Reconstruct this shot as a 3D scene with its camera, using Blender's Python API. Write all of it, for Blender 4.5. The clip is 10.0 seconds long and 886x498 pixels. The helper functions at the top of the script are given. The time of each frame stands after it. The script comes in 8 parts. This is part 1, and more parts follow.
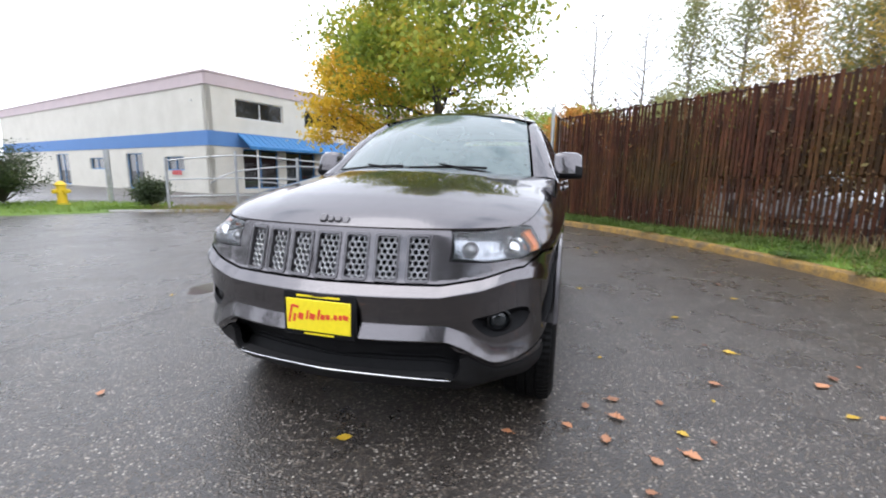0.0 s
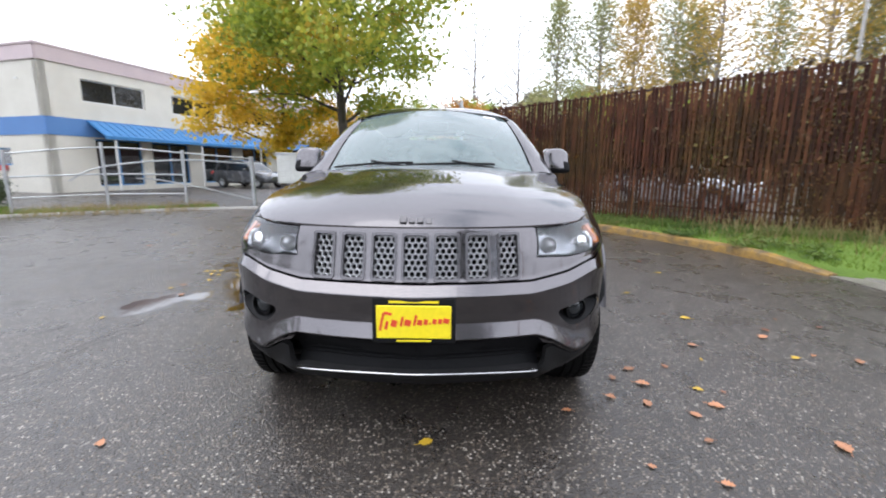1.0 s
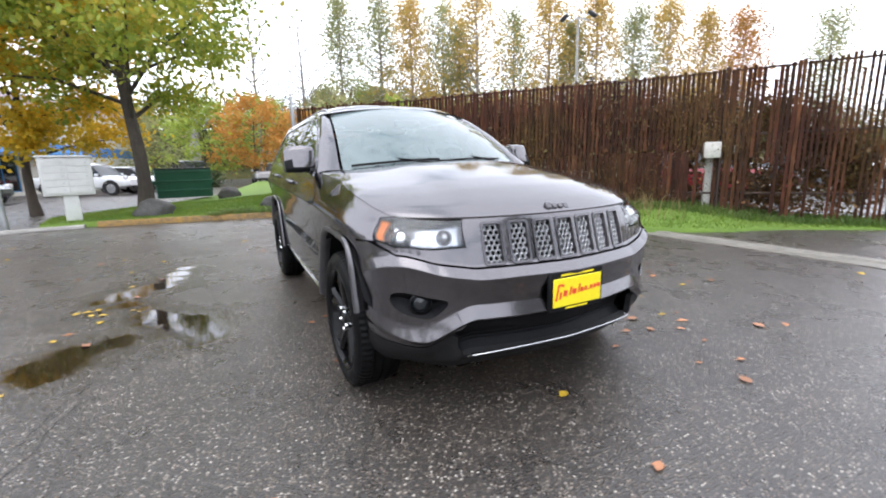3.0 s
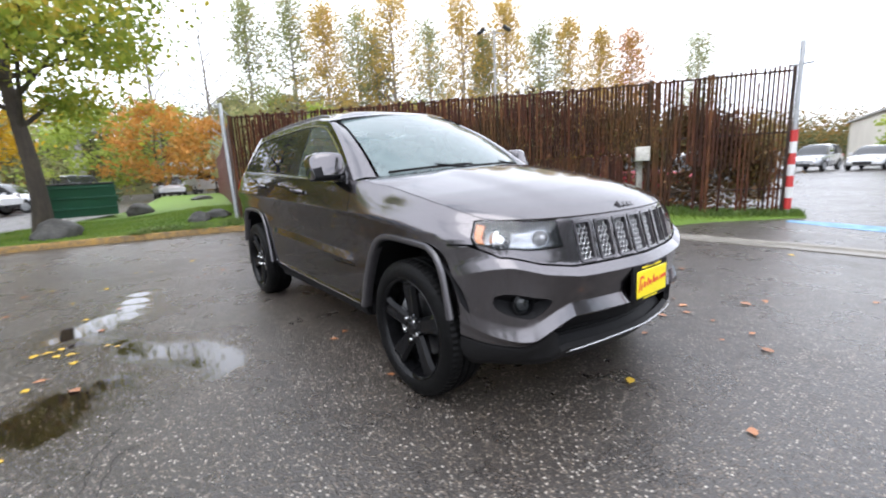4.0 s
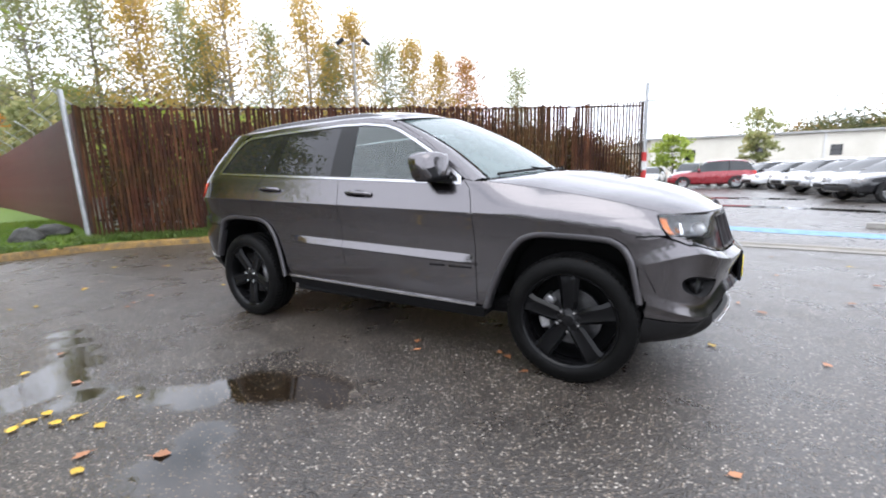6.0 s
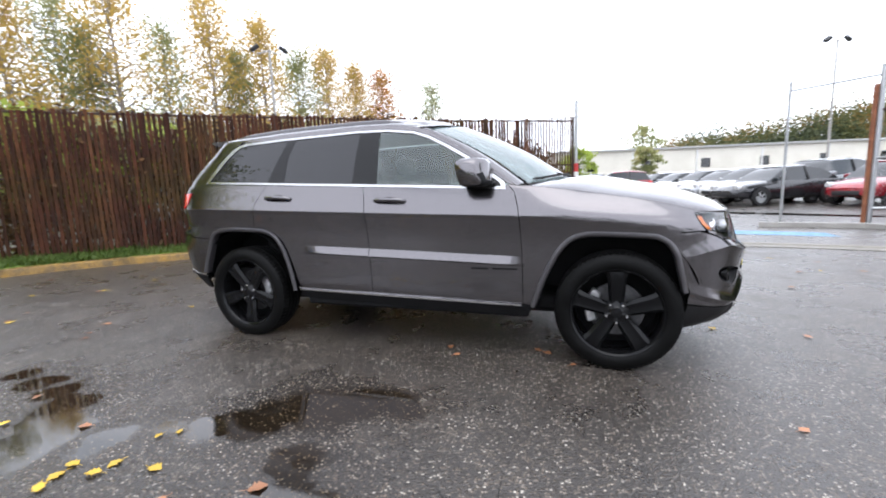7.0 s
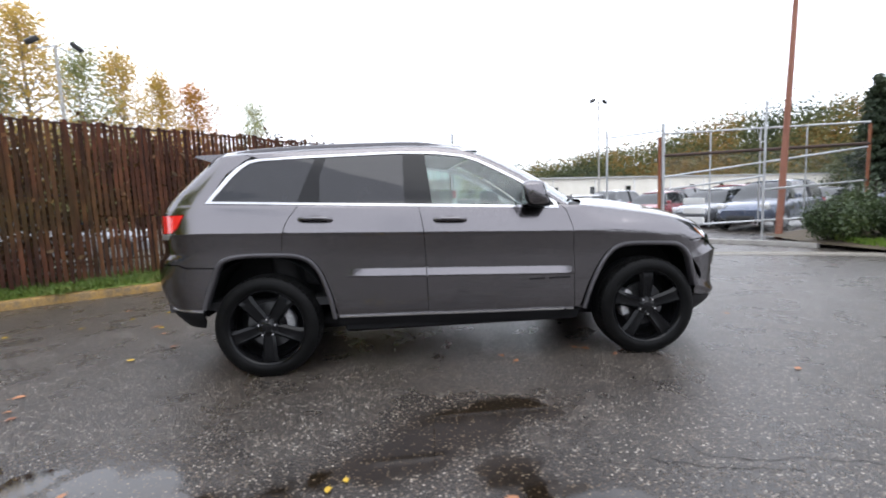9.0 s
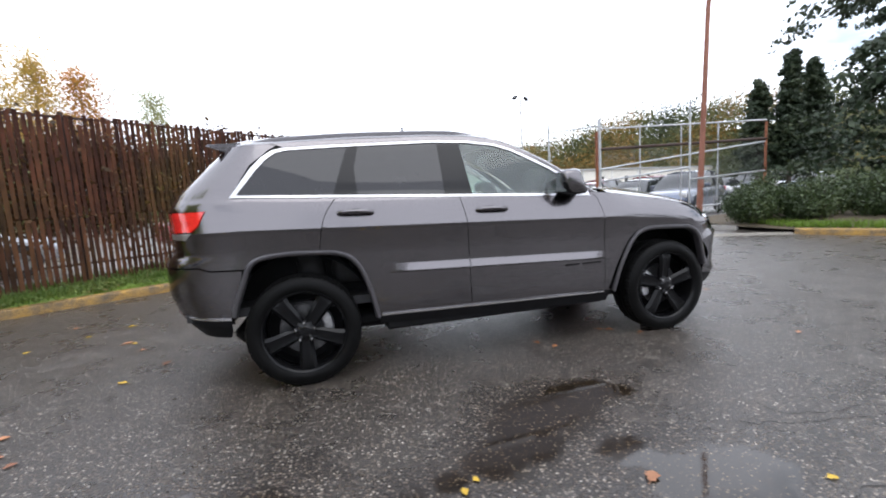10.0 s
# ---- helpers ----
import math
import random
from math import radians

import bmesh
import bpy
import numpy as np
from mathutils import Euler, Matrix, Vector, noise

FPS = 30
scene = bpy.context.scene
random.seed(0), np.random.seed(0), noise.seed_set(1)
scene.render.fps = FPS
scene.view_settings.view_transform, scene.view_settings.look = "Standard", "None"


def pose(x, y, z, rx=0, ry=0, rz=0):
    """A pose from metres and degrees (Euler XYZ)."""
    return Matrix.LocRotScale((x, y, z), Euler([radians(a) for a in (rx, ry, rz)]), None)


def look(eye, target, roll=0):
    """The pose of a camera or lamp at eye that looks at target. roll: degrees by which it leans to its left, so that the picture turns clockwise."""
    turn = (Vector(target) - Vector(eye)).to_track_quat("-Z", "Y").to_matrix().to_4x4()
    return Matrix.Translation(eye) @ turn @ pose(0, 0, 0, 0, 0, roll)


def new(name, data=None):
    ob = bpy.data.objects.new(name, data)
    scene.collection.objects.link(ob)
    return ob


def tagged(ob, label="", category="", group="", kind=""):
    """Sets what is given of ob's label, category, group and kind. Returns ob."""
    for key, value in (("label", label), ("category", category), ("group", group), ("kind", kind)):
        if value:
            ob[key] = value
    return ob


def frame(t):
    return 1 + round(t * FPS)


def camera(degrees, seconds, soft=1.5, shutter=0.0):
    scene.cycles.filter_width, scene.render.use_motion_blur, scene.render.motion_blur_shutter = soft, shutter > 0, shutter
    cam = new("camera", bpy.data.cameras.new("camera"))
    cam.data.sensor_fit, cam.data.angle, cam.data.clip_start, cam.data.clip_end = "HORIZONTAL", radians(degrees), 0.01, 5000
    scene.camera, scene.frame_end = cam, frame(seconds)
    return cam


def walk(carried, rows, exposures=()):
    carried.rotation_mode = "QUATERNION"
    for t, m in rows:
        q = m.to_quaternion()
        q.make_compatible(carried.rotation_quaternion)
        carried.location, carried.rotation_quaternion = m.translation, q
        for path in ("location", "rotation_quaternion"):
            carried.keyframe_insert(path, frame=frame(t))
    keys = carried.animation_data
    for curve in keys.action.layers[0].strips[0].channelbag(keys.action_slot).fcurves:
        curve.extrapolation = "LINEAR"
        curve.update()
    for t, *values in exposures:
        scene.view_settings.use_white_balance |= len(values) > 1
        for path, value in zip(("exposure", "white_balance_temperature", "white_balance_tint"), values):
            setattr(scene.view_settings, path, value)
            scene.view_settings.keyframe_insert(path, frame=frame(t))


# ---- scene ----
cam = camera(92.5, 10.0, soft=1.9, shutter=0.4)
PATH = [
    (0, (3.8, 0.952, 1.201), (1.905, 0.409, 0.861), 1.0),
    (0.5, (3.901, 0.552, 1.21), (1.959, 0.233, 0.852), 0.2),
    (1, (3.939, 0.138, 1.224), (1.974, 0.11, 0.852), 0.4),
    (1.5, (3.999, -0.29, 1.236), (2.048, -0.091, 0.846), 0.5),
    (2, (3.978, -0.692, 1.219), (2.049, -0.317, 0.848), -0.7),
    (2.5, (3.884, -1.062, 1.232), (2.013, -0.46, 0.864), -0.5),
    (3, (3.774, -1.445, 1.222), (2.025, -0.557, 0.832), -1.6),
    (3.2, (3.735, -1.553, 1.218), (1.997, -0.652, 0.808), -2.4),
    (4.3, (3.145, -2.35, 1.232), (1.663, -1.047, 0.907), -2.7),
    (4.5, (3.02, -2.478, 1.216), (1.563, -1.14, 0.919), -2.5),
    (5, (2.715, -2.742, 1.223), (1.421, -1.251, 0.906), -1.1),
    (5.5, (2.402, -3.042, 1.232), (1.253, -1.441, 0.887), -1.1),
    (7, (1.299, -3.698, 1.211), (0.642, -1.833, 0.915), -2.3),
    (7.5, (0.931, -3.869, 1.222), (0.486, -1.939, 0.942), -1.7),
    (8, (0.52, -4.038, 1.232), (0.277, -2.068, 0.99), -2.6),
    (8.5, (0.105, -4.088, 1.215), (0.035, -2.106, 0.963), -2.9),
    (9, (-0.342, -4.069, 1.22), (-0.21, -2.084, 1.018), -2.3),
    (9.5, (-0.789, -4.002, 1.223), (-0.463, -2.042, 1.0), -3.7),
    (10, (-1.191, -3.872, 1.225), (-0.713, -1.945, 0.984), -3.5),
]
walk(cam, [(t, look(e, g, r)) for t, e, g, r in PATH], exposures=[(0, 0.2, 6300, 10), (1.5, 0.32, 6300, 10), (4, 0.42, 6300, 10), (6, 0.42, 6300, 10), (8.5, 0.22, 6300, 10), (10, 0.16, 6300, 10)])

# ---- sky and sun: a bright overcast noon ----
SUN_UP, SUN_TURN = radians(72), radians(150)
world = bpy.data.worlds.new("overcast_sky")
scene.world = world
world.use_nodes = True
wn, wl = world.node_tree.nodes, world.node_tree.links
wn.clear()
sky = wn.new("ShaderNodeTexSky")
sky.sky_type, sky.sun_disc = "NISHITA", False
sky.sun_elevation, sky.sun_rotation = SUN_UP, SUN_TURN
sky.air_density, sky.dust_density = 1.0, 2.0
bg_sky, bg_cloud = wn.new("ShaderNodeBackground"), wn.new("ShaderNodeBackground")
bg_sky.inputs["Strength"].default_value = 0.15
bg_cloud.inputs["Strength"].default_value = 2.25
wl.new(sky.outputs[0], bg_sky.inputs["Color"])
wtc, wmap, wnoise, wramp = wn.new("ShaderNodeTexCoord"), wn.new("ShaderNodeMapping"), wn.new("ShaderNodeTexNoise"), wn.new("ShaderNodeValToRGB")
wmap.inputs["Scale"].default_value = (1.0, 1.0, 2.6)
wnoise.inputs["Scale"].default_value, wnoise.inputs["Detail"].default_value = 1.7, 6
wramp.color_ramp.elements[0].position, wramp.color_ramp.elements[0].color = 0.31, (0.36, 0.43, 0.51, 1)
wramp.color_ramp.elements[1].position, wramp.color_ramp.elements[1].color = 0.42, (0.985, 1.01, 1.10, 1)
wl.new(wtc.outputs["Generated"], wmap.inputs["Vector"])
wl.new(wmap.outputs[0], wnoise.inputs["Vector"])
wl.new(wnoise.outputs[0], wramp.inputs[0])
wl.new(wramp.outputs[0], bg_cloud.inputs["Color"])
wmix, wout = wn.new("ShaderNodeMixShader"), wn.new("ShaderNodeOutputWorld")
wmix.inputs[0].default_value = 0.88
wl.new(bg_sky.outputs[0], wmix.inputs[1])
wl.new(bg_cloud.outputs[0], wmix.inputs[2])
wl.new(wmix.outputs[0], wout.inputs["Surface"])

sun = new("sun", bpy.data.lights.new("sun", "SUN"))
sun.data.energy, sun.data.angle, sun.data.color = 0.9, radians(50), (1.0, 0.98, 0.95)
sun.matrix_world = look((math.sin(SUN_TURN) * 30, math.cos(SUN_TURN) * 30, 30 * math.tan(SUN_UP)), (0, 0, 0))


# ---- materials ----
def base_mat(name, rough=0.6, metal=0.0, coat=0.0, spec=0.5):
    m = bpy.data.materials.new(name)
    m.use_nodes = True
    b = m.node_tree.nodes["Principled BSDF"]
    b.inputs["Roughness"].default_value, b.inputs["Metallic"].default_value = rough, metal
    b.inputs["Coat Weight"].default_value, b.inputs["Specular IOR Level"].default_value = coat, spec
    b.inputs["Coat Roughness"].default_value = 0.03
    return m, m.node_tree.nodes, m.node_tree.links, b


def node(nodes, kind, **values):
    n = nodes.new(kind)
    for k, v in values.items():
        n.inputs[k.replace("_", " ")].default_value = v
    return n


def mix_rgb(nodes, links, fac, a, b, mode="MIX"):
    n = nodes.new("ShaderNodeMix")
    n.data_type, n.blend_type = "RGBA", mode
    for sock, v in ((n.inputs[0], fac), (n.inputs[6], a), (n.inputs[7], b)):
        if isinstance(v, (int, float)):
            sock.default_value = v
        elif isinstance(v, (tuple, list)):
            sock.default_value = (*v, 1) if len(v) == 3 else v
        else:
            links.new(v, sock)
    return n.outputs[2]


def ramp(nodes, links, src, stops):
    n = nodes.new("ShaderNodeValToRGB")
    e = n.color_ramp.elements
    while len(e) < len(stops):
        e.new(0.5)
    for k, (p, c) in zip(e, stops):
        k.position = p
        k.color = (c, c, c, 1) if isinstance(c, (int, float)) else (*c, 1)
    links.new(src, n.inputs[0])
    return n.outputs[0]


def surface(name, a, b, scale=4.0, rough=(0.5, 0.7), metal=0.0, coat=0.0, bump=0.0, bump_scale=60.0, fine=0.15,
            stretch=(1, 1, 1), per_object=0.0, per_island=0.0, spec=0.5):
    """Two colours mixed by a broad noise, a fine grain on top, varied roughness and relief."""
    m, n, l, p = base_mat(name, rough[0], metal, coat, spec)
    tc = n.new("ShaderNodeTexCoord")
    mp = n.new("ShaderNodeMapping")
    mp.inputs["Scale"].default_value = stretch
    l.new(tc.outputs["Object"], mp.inputs["Vector"])
    big = node(n, "ShaderNodeTexNoise", Scale=scale, Detail=6.0, Roughness=0.62)
    small = node(n, "ShaderNodeTexNoise", Scale=bump_scale, Detail=4.0)
    l.new(mp.outputs[0], big.inputs["Vector"])
    l.new(mp.outputs[0], small.inputs["Vector"])
    f = ramp(n, l, big.outputs[0], [(0.3, 0.0), (0.7, 1.0)])
    col = mix_rgb(n, l, f, a, b)
    g = ramp(n, l, small.outputs[0], [(0.3, 1.0 - fine), (0.7, 1.0 + fine)])
    col = mix_rgb(n, l, 1.0, col, g, "MULTIPLY")
    if per_object or per_island:
        src = n.new("ShaderNodeObjectInfo").outputs["Random"] if per_object else n.new("ShaderNodeNewGeometry").outputs["Random Per Island"]
        k = per_object or per_island
        col = mix_rgb(n, l, 1.0, col, ramp(n, l, src, [(0.0, 1.0 - k), (1.0, 1.0 + k)]), "MULTIPLY")
    l.new(col, p.inputs["Base Color"])
    l.new(ramp(n, l, big.outputs[0], [(0.3, rough[0]), (0.7, rough[1])]), p.inputs["Roughness"])
    if bump:
        bp = node(n, "ShaderNodeBump", Strength=bump, Distance=0.01)
        l.new(small.outputs[0], bp.inputs["Height"])
        l.new(bp.outputs[0], p.inputs["Normal"])
    return m


def leafy(name, stops, rough=0.6, trans=0.42, patch=0.55):
    """Foliage whose leaves each take a colour of the range."""
    m, n, l, p = base_mat(name, rough)
    isl = n.new("ShaderNodeNewGeometry")
    tc = n.new("ShaderNodeTexCoord")
    nz = node(n, "ShaderNodeTexNoise", Scale=patch, Detail=3.0)
    l.new(tc.outputs["Object"], nz.inputs["Vector"])
    add = n.new("ShaderNodeMath")
    add.operation = "MULTIPLY_ADD"
    l.new(isl.outputs["Random Per Island"], add.inputs[0])
    add.inputs[1].default_value = 0.45
    sub = n.new("ShaderNodeMath")
    sub.operation = "MULTIPLY_ADD"
    l.new(nz.outputs[0], sub.inputs[0])
    sub.inputs[1].default_value, sub.inputs[2].default_value = 1.5, -0.48
    l.new(sub.outputs[0], add.inputs[2])
    c = ramp(n, l, add.outputs[0], stops)
    l.new(c, p.inputs["Base Color"])
    tr = n.new("ShaderNodeBsdfTranslucent")
    l.new(c, tr.inputs["Color"])
    mx = n.new("ShaderNodeMixShader")
    mx.inputs[0].default_value = trans
    l.new(p.outputs[0], mx.inputs[1])
    l.new(tr.outputs[0], mx.inputs[2])
    l.new(mx.outputs[0], n["Material Output"].inputs["Surface"])
    return m


# shallow water standing on the asphalt: x, y, radius
POOLS = ((-0.80, -2.21, 0.12), (-0.56, -2.14, 0.16), (-0.36, -2.02, 0.21), (-0.14, -1.84, 0.27), (0.06, -1.72, 0.22), (0.26, -1.69, 0.18), (0.40, -1.73, 0.11),
         (0.04, -2.30, 0.14), (0.12, -2.50, 0.19), (0.32, -2.60, 0.24), (0.47, -2.55, 0.13),
         (-2.50, -2.00, 0.13), (-2.20, -2.05, 0.16), (-1.90, -2.12, 0.18), (-1.62, -2.26, 0.25), (-1.38, -2.46, 0.26), (-1.02, -2.40, 0.16), (-1.25, -2.62, 0.15))


def asphalt_mat():
    """Wet asphalt: dark binder, scattered stones, a film of rain that lies smooth in the pools."""
    m, n, l, p = base_mat("wet_asphalt", 0.3, 0, 0, 0.6)
    tc = n.new("ShaderNodeTexCoord")
    broad = node(n, "ShaderNodeTexNoise", Scale=0.33, Detail=7.0, Roughness=0.6)
    mid = node(n, "ShaderNodeTexNoise", Scale=3.0, Detail=5.0, Roughness=0.65)
    stones = node(n, "ShaderNodeTexVoronoi", Scale=74.0)
    grit = node(n, "ShaderNodeTexVoronoi", Scale=190.0)
    fine = node(n, "ShaderNodeTexNoise", Scale=150.0, Detail=3.0)
    for t in (broad, mid, stones, grit, fine):
        l.new(tc.outputs["Object"], t.inputs["Vector"])
    pick, pick2 = n.new("ShaderNodeSeparateColor"), n.new("ShaderNodeSeparateColor")
    l.new(stones.outputs["Color"], pick.inputs[0])
    l.new(grit.outputs["Color"], pick2.inputs[0])
    col = mix_rgb(n, l, ramp(n, l, broad.outputs[0], [(0.35, 0.0), (0.68, 1.0)]), (0.028, 0.024, 0.021), (0.048, 0.043, 0.039))
    col = mix_rgb(n, l, 1.0, col, ramp(n, l, mid.outputs[0], [(0.3, 0.7), (0.7, 1.25)]), "MULTIPLY")
    # close-packed stones, each of its own shade, some pale, with dark binder between
    shade = ramp(n, l, pick.outputs[0], [(0.0, (0.014, 0.012, 0.010)), (0.42, (0.050, 0.038, 0.029)), (0.70, (0.130, 0.100, 0.074)), (0.88, (0.25, 0.21, 0.17)), (1.0, (0.50, 0.46, 0.40))])
    core = ramp(n, l, stones.outputs["Distance"], [(0.30, 1.0), (0.58, 0.0)])
    bare = ramp(n, l, mid.outputs[0], [(0.30, 0.45), (0.68, 1.0)])
    col = mix_rgb(n, l, mix_rgb(n, l, 1.0, core, bare, "MULTIPLY"), col, shade)
    col = mix_rgb(n, l, 1.0, col, ramp(n, l, pick2.outputs[0], [(0.0, 0.65), (1.0, 1.4)]), "MULTIPLY")
    wob, sm = n.new("ShaderNodeVectorMath"), n.new("ShaderNodeVectorMath")
    wob.operation = "MULTIPLY_ADD"
    l.new(mid.outputs["Color"], wob.inputs[0])
    wob.inputs[1].default_value, wob.inputs[2].default_value = (0.36, 0.36, 0), (-0.18, -0.18, 0)
    l.new(tc.outputs["Object"], sm.inputs[0])
    l.new(wob.outputs[0], sm.inputs[1])
    pool, damp = None, None
    for sx, sy, sr in POOLS:
        dn = n.new("ShaderNodeVectorMath")
        dn.operation = "DISTANCE"
        l.new(sm.outputs[0], dn.inputs[0])
        dn.inputs[1].default_value = (sx, sy, 0)
        f = ramp(n, l, dn.outputs["Value"], [(sr * 0.68, 1.0), (sr * 1.12, 0.0)])
        g = ramp(n, l, dn.outputs["Value"], [(sr * 0.7, 1.0), (sr * 2.3, 0.0)])
        pool = f if pool is None else mix_rgb(n, l, 1.0, pool, f, "LIGHTEN")
        damp = g if damp is None else mix_rgb(n, l, 1.0, damp, g, "LIGHTEN")
    col = mix_rgb(n, l, damp, col, mix_rgb(n, l, 1.0, col, (0.72, 0.68, 0.63), "MULTIPLY"))
    l.new(mix_rgb(n, l, pool, col, mix_rgb(n, l, 1.0, col, (0.42, 0.37, 0.30), "MULTIPLY")), p.inputs["Base Color"])
    wet = ramp(n, l, broad.outputs[0], [(0.34, 0.40), (0.50, 0.28), (0.66, 0.36)])
    wet = mix_rgb(n, l, 1.0, wet, ramp(n, l, mid.outputs[0], [(0.3, 0.75), (0.7, 1.25)]), "MULTIPLY")
    wet = mix_rgb(n, l, mix_rgb(n, l, 1.0, damp, (0.75, 0.75, 0.75), "MULTIPLY"), wet, (0.18, 0.18, 0.18))
    l.new(mix_rgb(n, l, pool, wet, (0.03, 0.03, 0.03)), p.inputs["Roughness"])
    bp = node(n, "ShaderNodeBump", Strength=0.5, Distance=0.007)
    l.new(mix_rgb(n, l, pool, mix_rgb(n, l, damp, (0.75, 0.75, 0.75), (0.45, 0.45, 0.45)), (0.012, 0.012, 0.012)), bp.inputs["Strength"])
    h = mix_rgb(n, l, 0.5, ramp(n, l, stones.outputs["Distance"], [(0.0, 1.0), (0.6, 0.0)]), fine.outputs[0])
    l.new(h, bp.inputs["Height"])
    l.new(bp.outputs[0], p.inputs["Normal"])
    return m


def slat_mat():
    """Rust-brown weathered slats, green with moss in streaks, each slat its own shade."""
    m, n, l, p = base_mat("weathered_slat", 0.8, 0, 0, 0.12)
    tc, oi = n.new("ShaderNodeTexCoord"), n.new("ShaderNodeObjectInfo")
    geo = n.new("ShaderNodeNewGeometry")
    mp = n.new("ShaderNodeMapping")
    mp.inputs["Scale"].default_value = (1, 1, 0.22)
    l.new(geo.outputs["Position"], mp.inputs["Vector"])
    st = node(n, "ShaderNodeTexNoise", Scale=14.0, Detail=6.0)
    l.new(mp.outputs[0], st.inputs["Vector"])
    br = node(n, "ShaderNodeTexNoise", Scale=0.55, Detail=4.0)
    l.new(geo.outputs["Position"], br.inputs["Vector"])
    rnd = ramp(n, l, oi.outputs["Random"], [(0.0, (0.034, 0.0135, 0.009)), (0.45, (0.054, 0.0205, 0.0125)), (0.8, (0.080, 0.029, 0.0165)), (1.0, (0.105, 0.045, 0.022))])
    moss = ramp(n, l, br.outputs[0], [(0.46, 0.0), (0.66, 0.6)])
    col = mix_rgb(n, l, moss, rnd, (0.060, 0.042, 0.012))
    col = mix_rgb(n, l, 1.0, col, ramp(n, l, st.outputs[0], [(0.3, 0.45), (0.7, 1.5)]), "MULTIPLY")
    l.new(col, p.inputs["Base Color"])
    l.new(ramp(n, l, st.outputs[0], [(0.3, 0.55), (0.7, 0.9)]), p.inputs["Roughness"])
    bp = node(n, "ShaderNodeBump", Strength=0.4, Distance=0.01)
    l.new(st.outputs[0], bp.inputs["Height"])
    l.new(bp.outputs[0], p.inputs["Normal"])
    return m


def glass_mat(name, tint, rough=0.02, ior=1.6):
    """Glazing too dark to see through."""
    m, n, l, p = base_mat(name, rough, 0, 0, 0.5)
    p.inputs["Base Color"].default_value = (*tint, 1)
    p.inputs["IOR"].default_value = ior
    return m


def veiled_glass(name, tint, haze, fog, ior):
    """Car glazing: clear gloss over tinted see-through glass and a diffuse veil, pale where it imitates reflected sky.
    """
    m, n, l, p = base_mat(name)
    n.remove(p)
    tr, df, gl = n.new("ShaderNodeBsdfTransparent"), n.new("ShaderNodeBsdfDiffuse"), n.new("ShaderNodeBsdfGlossy")
    tr.inputs[0].default_value, df.inputs[0].default_value = (*tint, 1), (*haze, 1)
    gl.inputs["Roughness"].default_value = 0.012
    nz = node(n, "ShaderNodeTexNoise", Scale=9.0, Detail=5.0)
    tc = n.new("ShaderNodeTexCoord")
    l.new(tc.outputs["Object"], nz.inputs["Vector"])
    a, b, fr = n.new("ShaderNodeMixShader"), n.new("ShaderNodeMixShader"), n.new("ShaderNodeFresnel")
    fr.inputs["IOR"].default_value = ior
    l.new(ramp(n, l, nz.outputs[0], [(0.3, fog * 0.85), (0.7, min(1.0, fog * 1.12))]), a.inputs[0])
    l.new(tr.outputs[0], a.inputs[1])
    l.new(df.outputs[0], a.inputs[2])
    l.new(fr.outputs[0], b.inputs[0])
    l.new(a.outputs[0], b.inputs[1])
    l.new(gl.outputs[0], b.inputs[2])
    l.new(b.outputs[0], n["Material Output"].inputs["Surface"])
    return m


ASPHALT = asphalt_mat()
SLAT = slat_mat()
CONCRETE = surface("grey_concrete", (0.26, 0.25, 0.23), (0.40, 0.38, 0.35), 3, (0.5, 0.85), bump=0.3, fine=0.2)
KERB_YELLOW = surface("worn_yellow_kerb_paint", (0.36, 0.20, 0.028), (0.11, 0.085, 0.055), 7, (0.45, 0.8), bump=0.5, fine=0.45)
SOIL = surface("damp_soil", (0.055, 0.042, 0.028), (0.11, 0.085, 0.05), 6, (0.7, 0.95), bump=0.6, fine=0.3)
TURF = surface("lawn_turf", (0.095, 0.17, 0.018), (0.14, 0.22, 0.03), 2.2, (0.7, 0.9), bump=0.7, bump_scale=90, fine=0.4)
GRASS = leafy("grass_blades", [(0.0, (0.07, 0.13, 0.014)), (0.45, (0.145, 0.24, 0.026)), (0.85, (0.22, 0.28, 0.045)), (1.0, (0.26, 0.21, 0.09))], 0.5)
WEEDS = leafy("weed_leaves", [(0.0, (0.04, 0.08, 0.014)), (0.5, (0.10, 0.165, 0.03)), (0.85, (0.17, 0.21, 0.05)), (1.0, (0.26, 0.17, 0.07))], 0.5)
DRY_GRASS = leafy("dry_grass", [(0.0, (0.16, 0.12, 0.05)), (0.6, (0.36, 0.27, 0.13)), (1.0, (0.16, 0.19, 0.05))])
GALV = surface("galvanised_steel", (0.38, 0.39, 0.40), (0.55, 0.56, 0.57), 8, (0.32, 0.55), metal=0.75, bump=0.1)
RUST = surface("rusty_steel", (0.16, 0.05, 0.022), (0.30, 0.12, 0.06), 5, (0.6, 0.85), metal=0.15, bump=0.3)
BARK = surface("dark_bark", (0.030, 0.024, 0.018), (0.075, 0.06, 0.045), 5, (0.75, 0.95), bump=0.9, bump_scale=22, stretch=(1, 1, 0.3))
BARK_PALE = surface("pale_bark", (0.16, 0.14, 0.12), (0.30, 0.27, 0.23), 5, (0.75, 0.95), bump=0.6, bump_scale=22, stretch=(1, 1, 0.3))
STONE = surface("dark_boulder", (0.035, 0.034, 0.032), (0.10, 0.095, 0.088), 5, (0.55, 0.85), bump=0.9, bump_scale=26, fine=0.3)
STUCCO = surface("cream_stucco", (0.60, 0.575, 0.50), (0.69, 0.665, 0.59), 0.8, (0.75, 0.9), bump=0.25, fine=0.05)
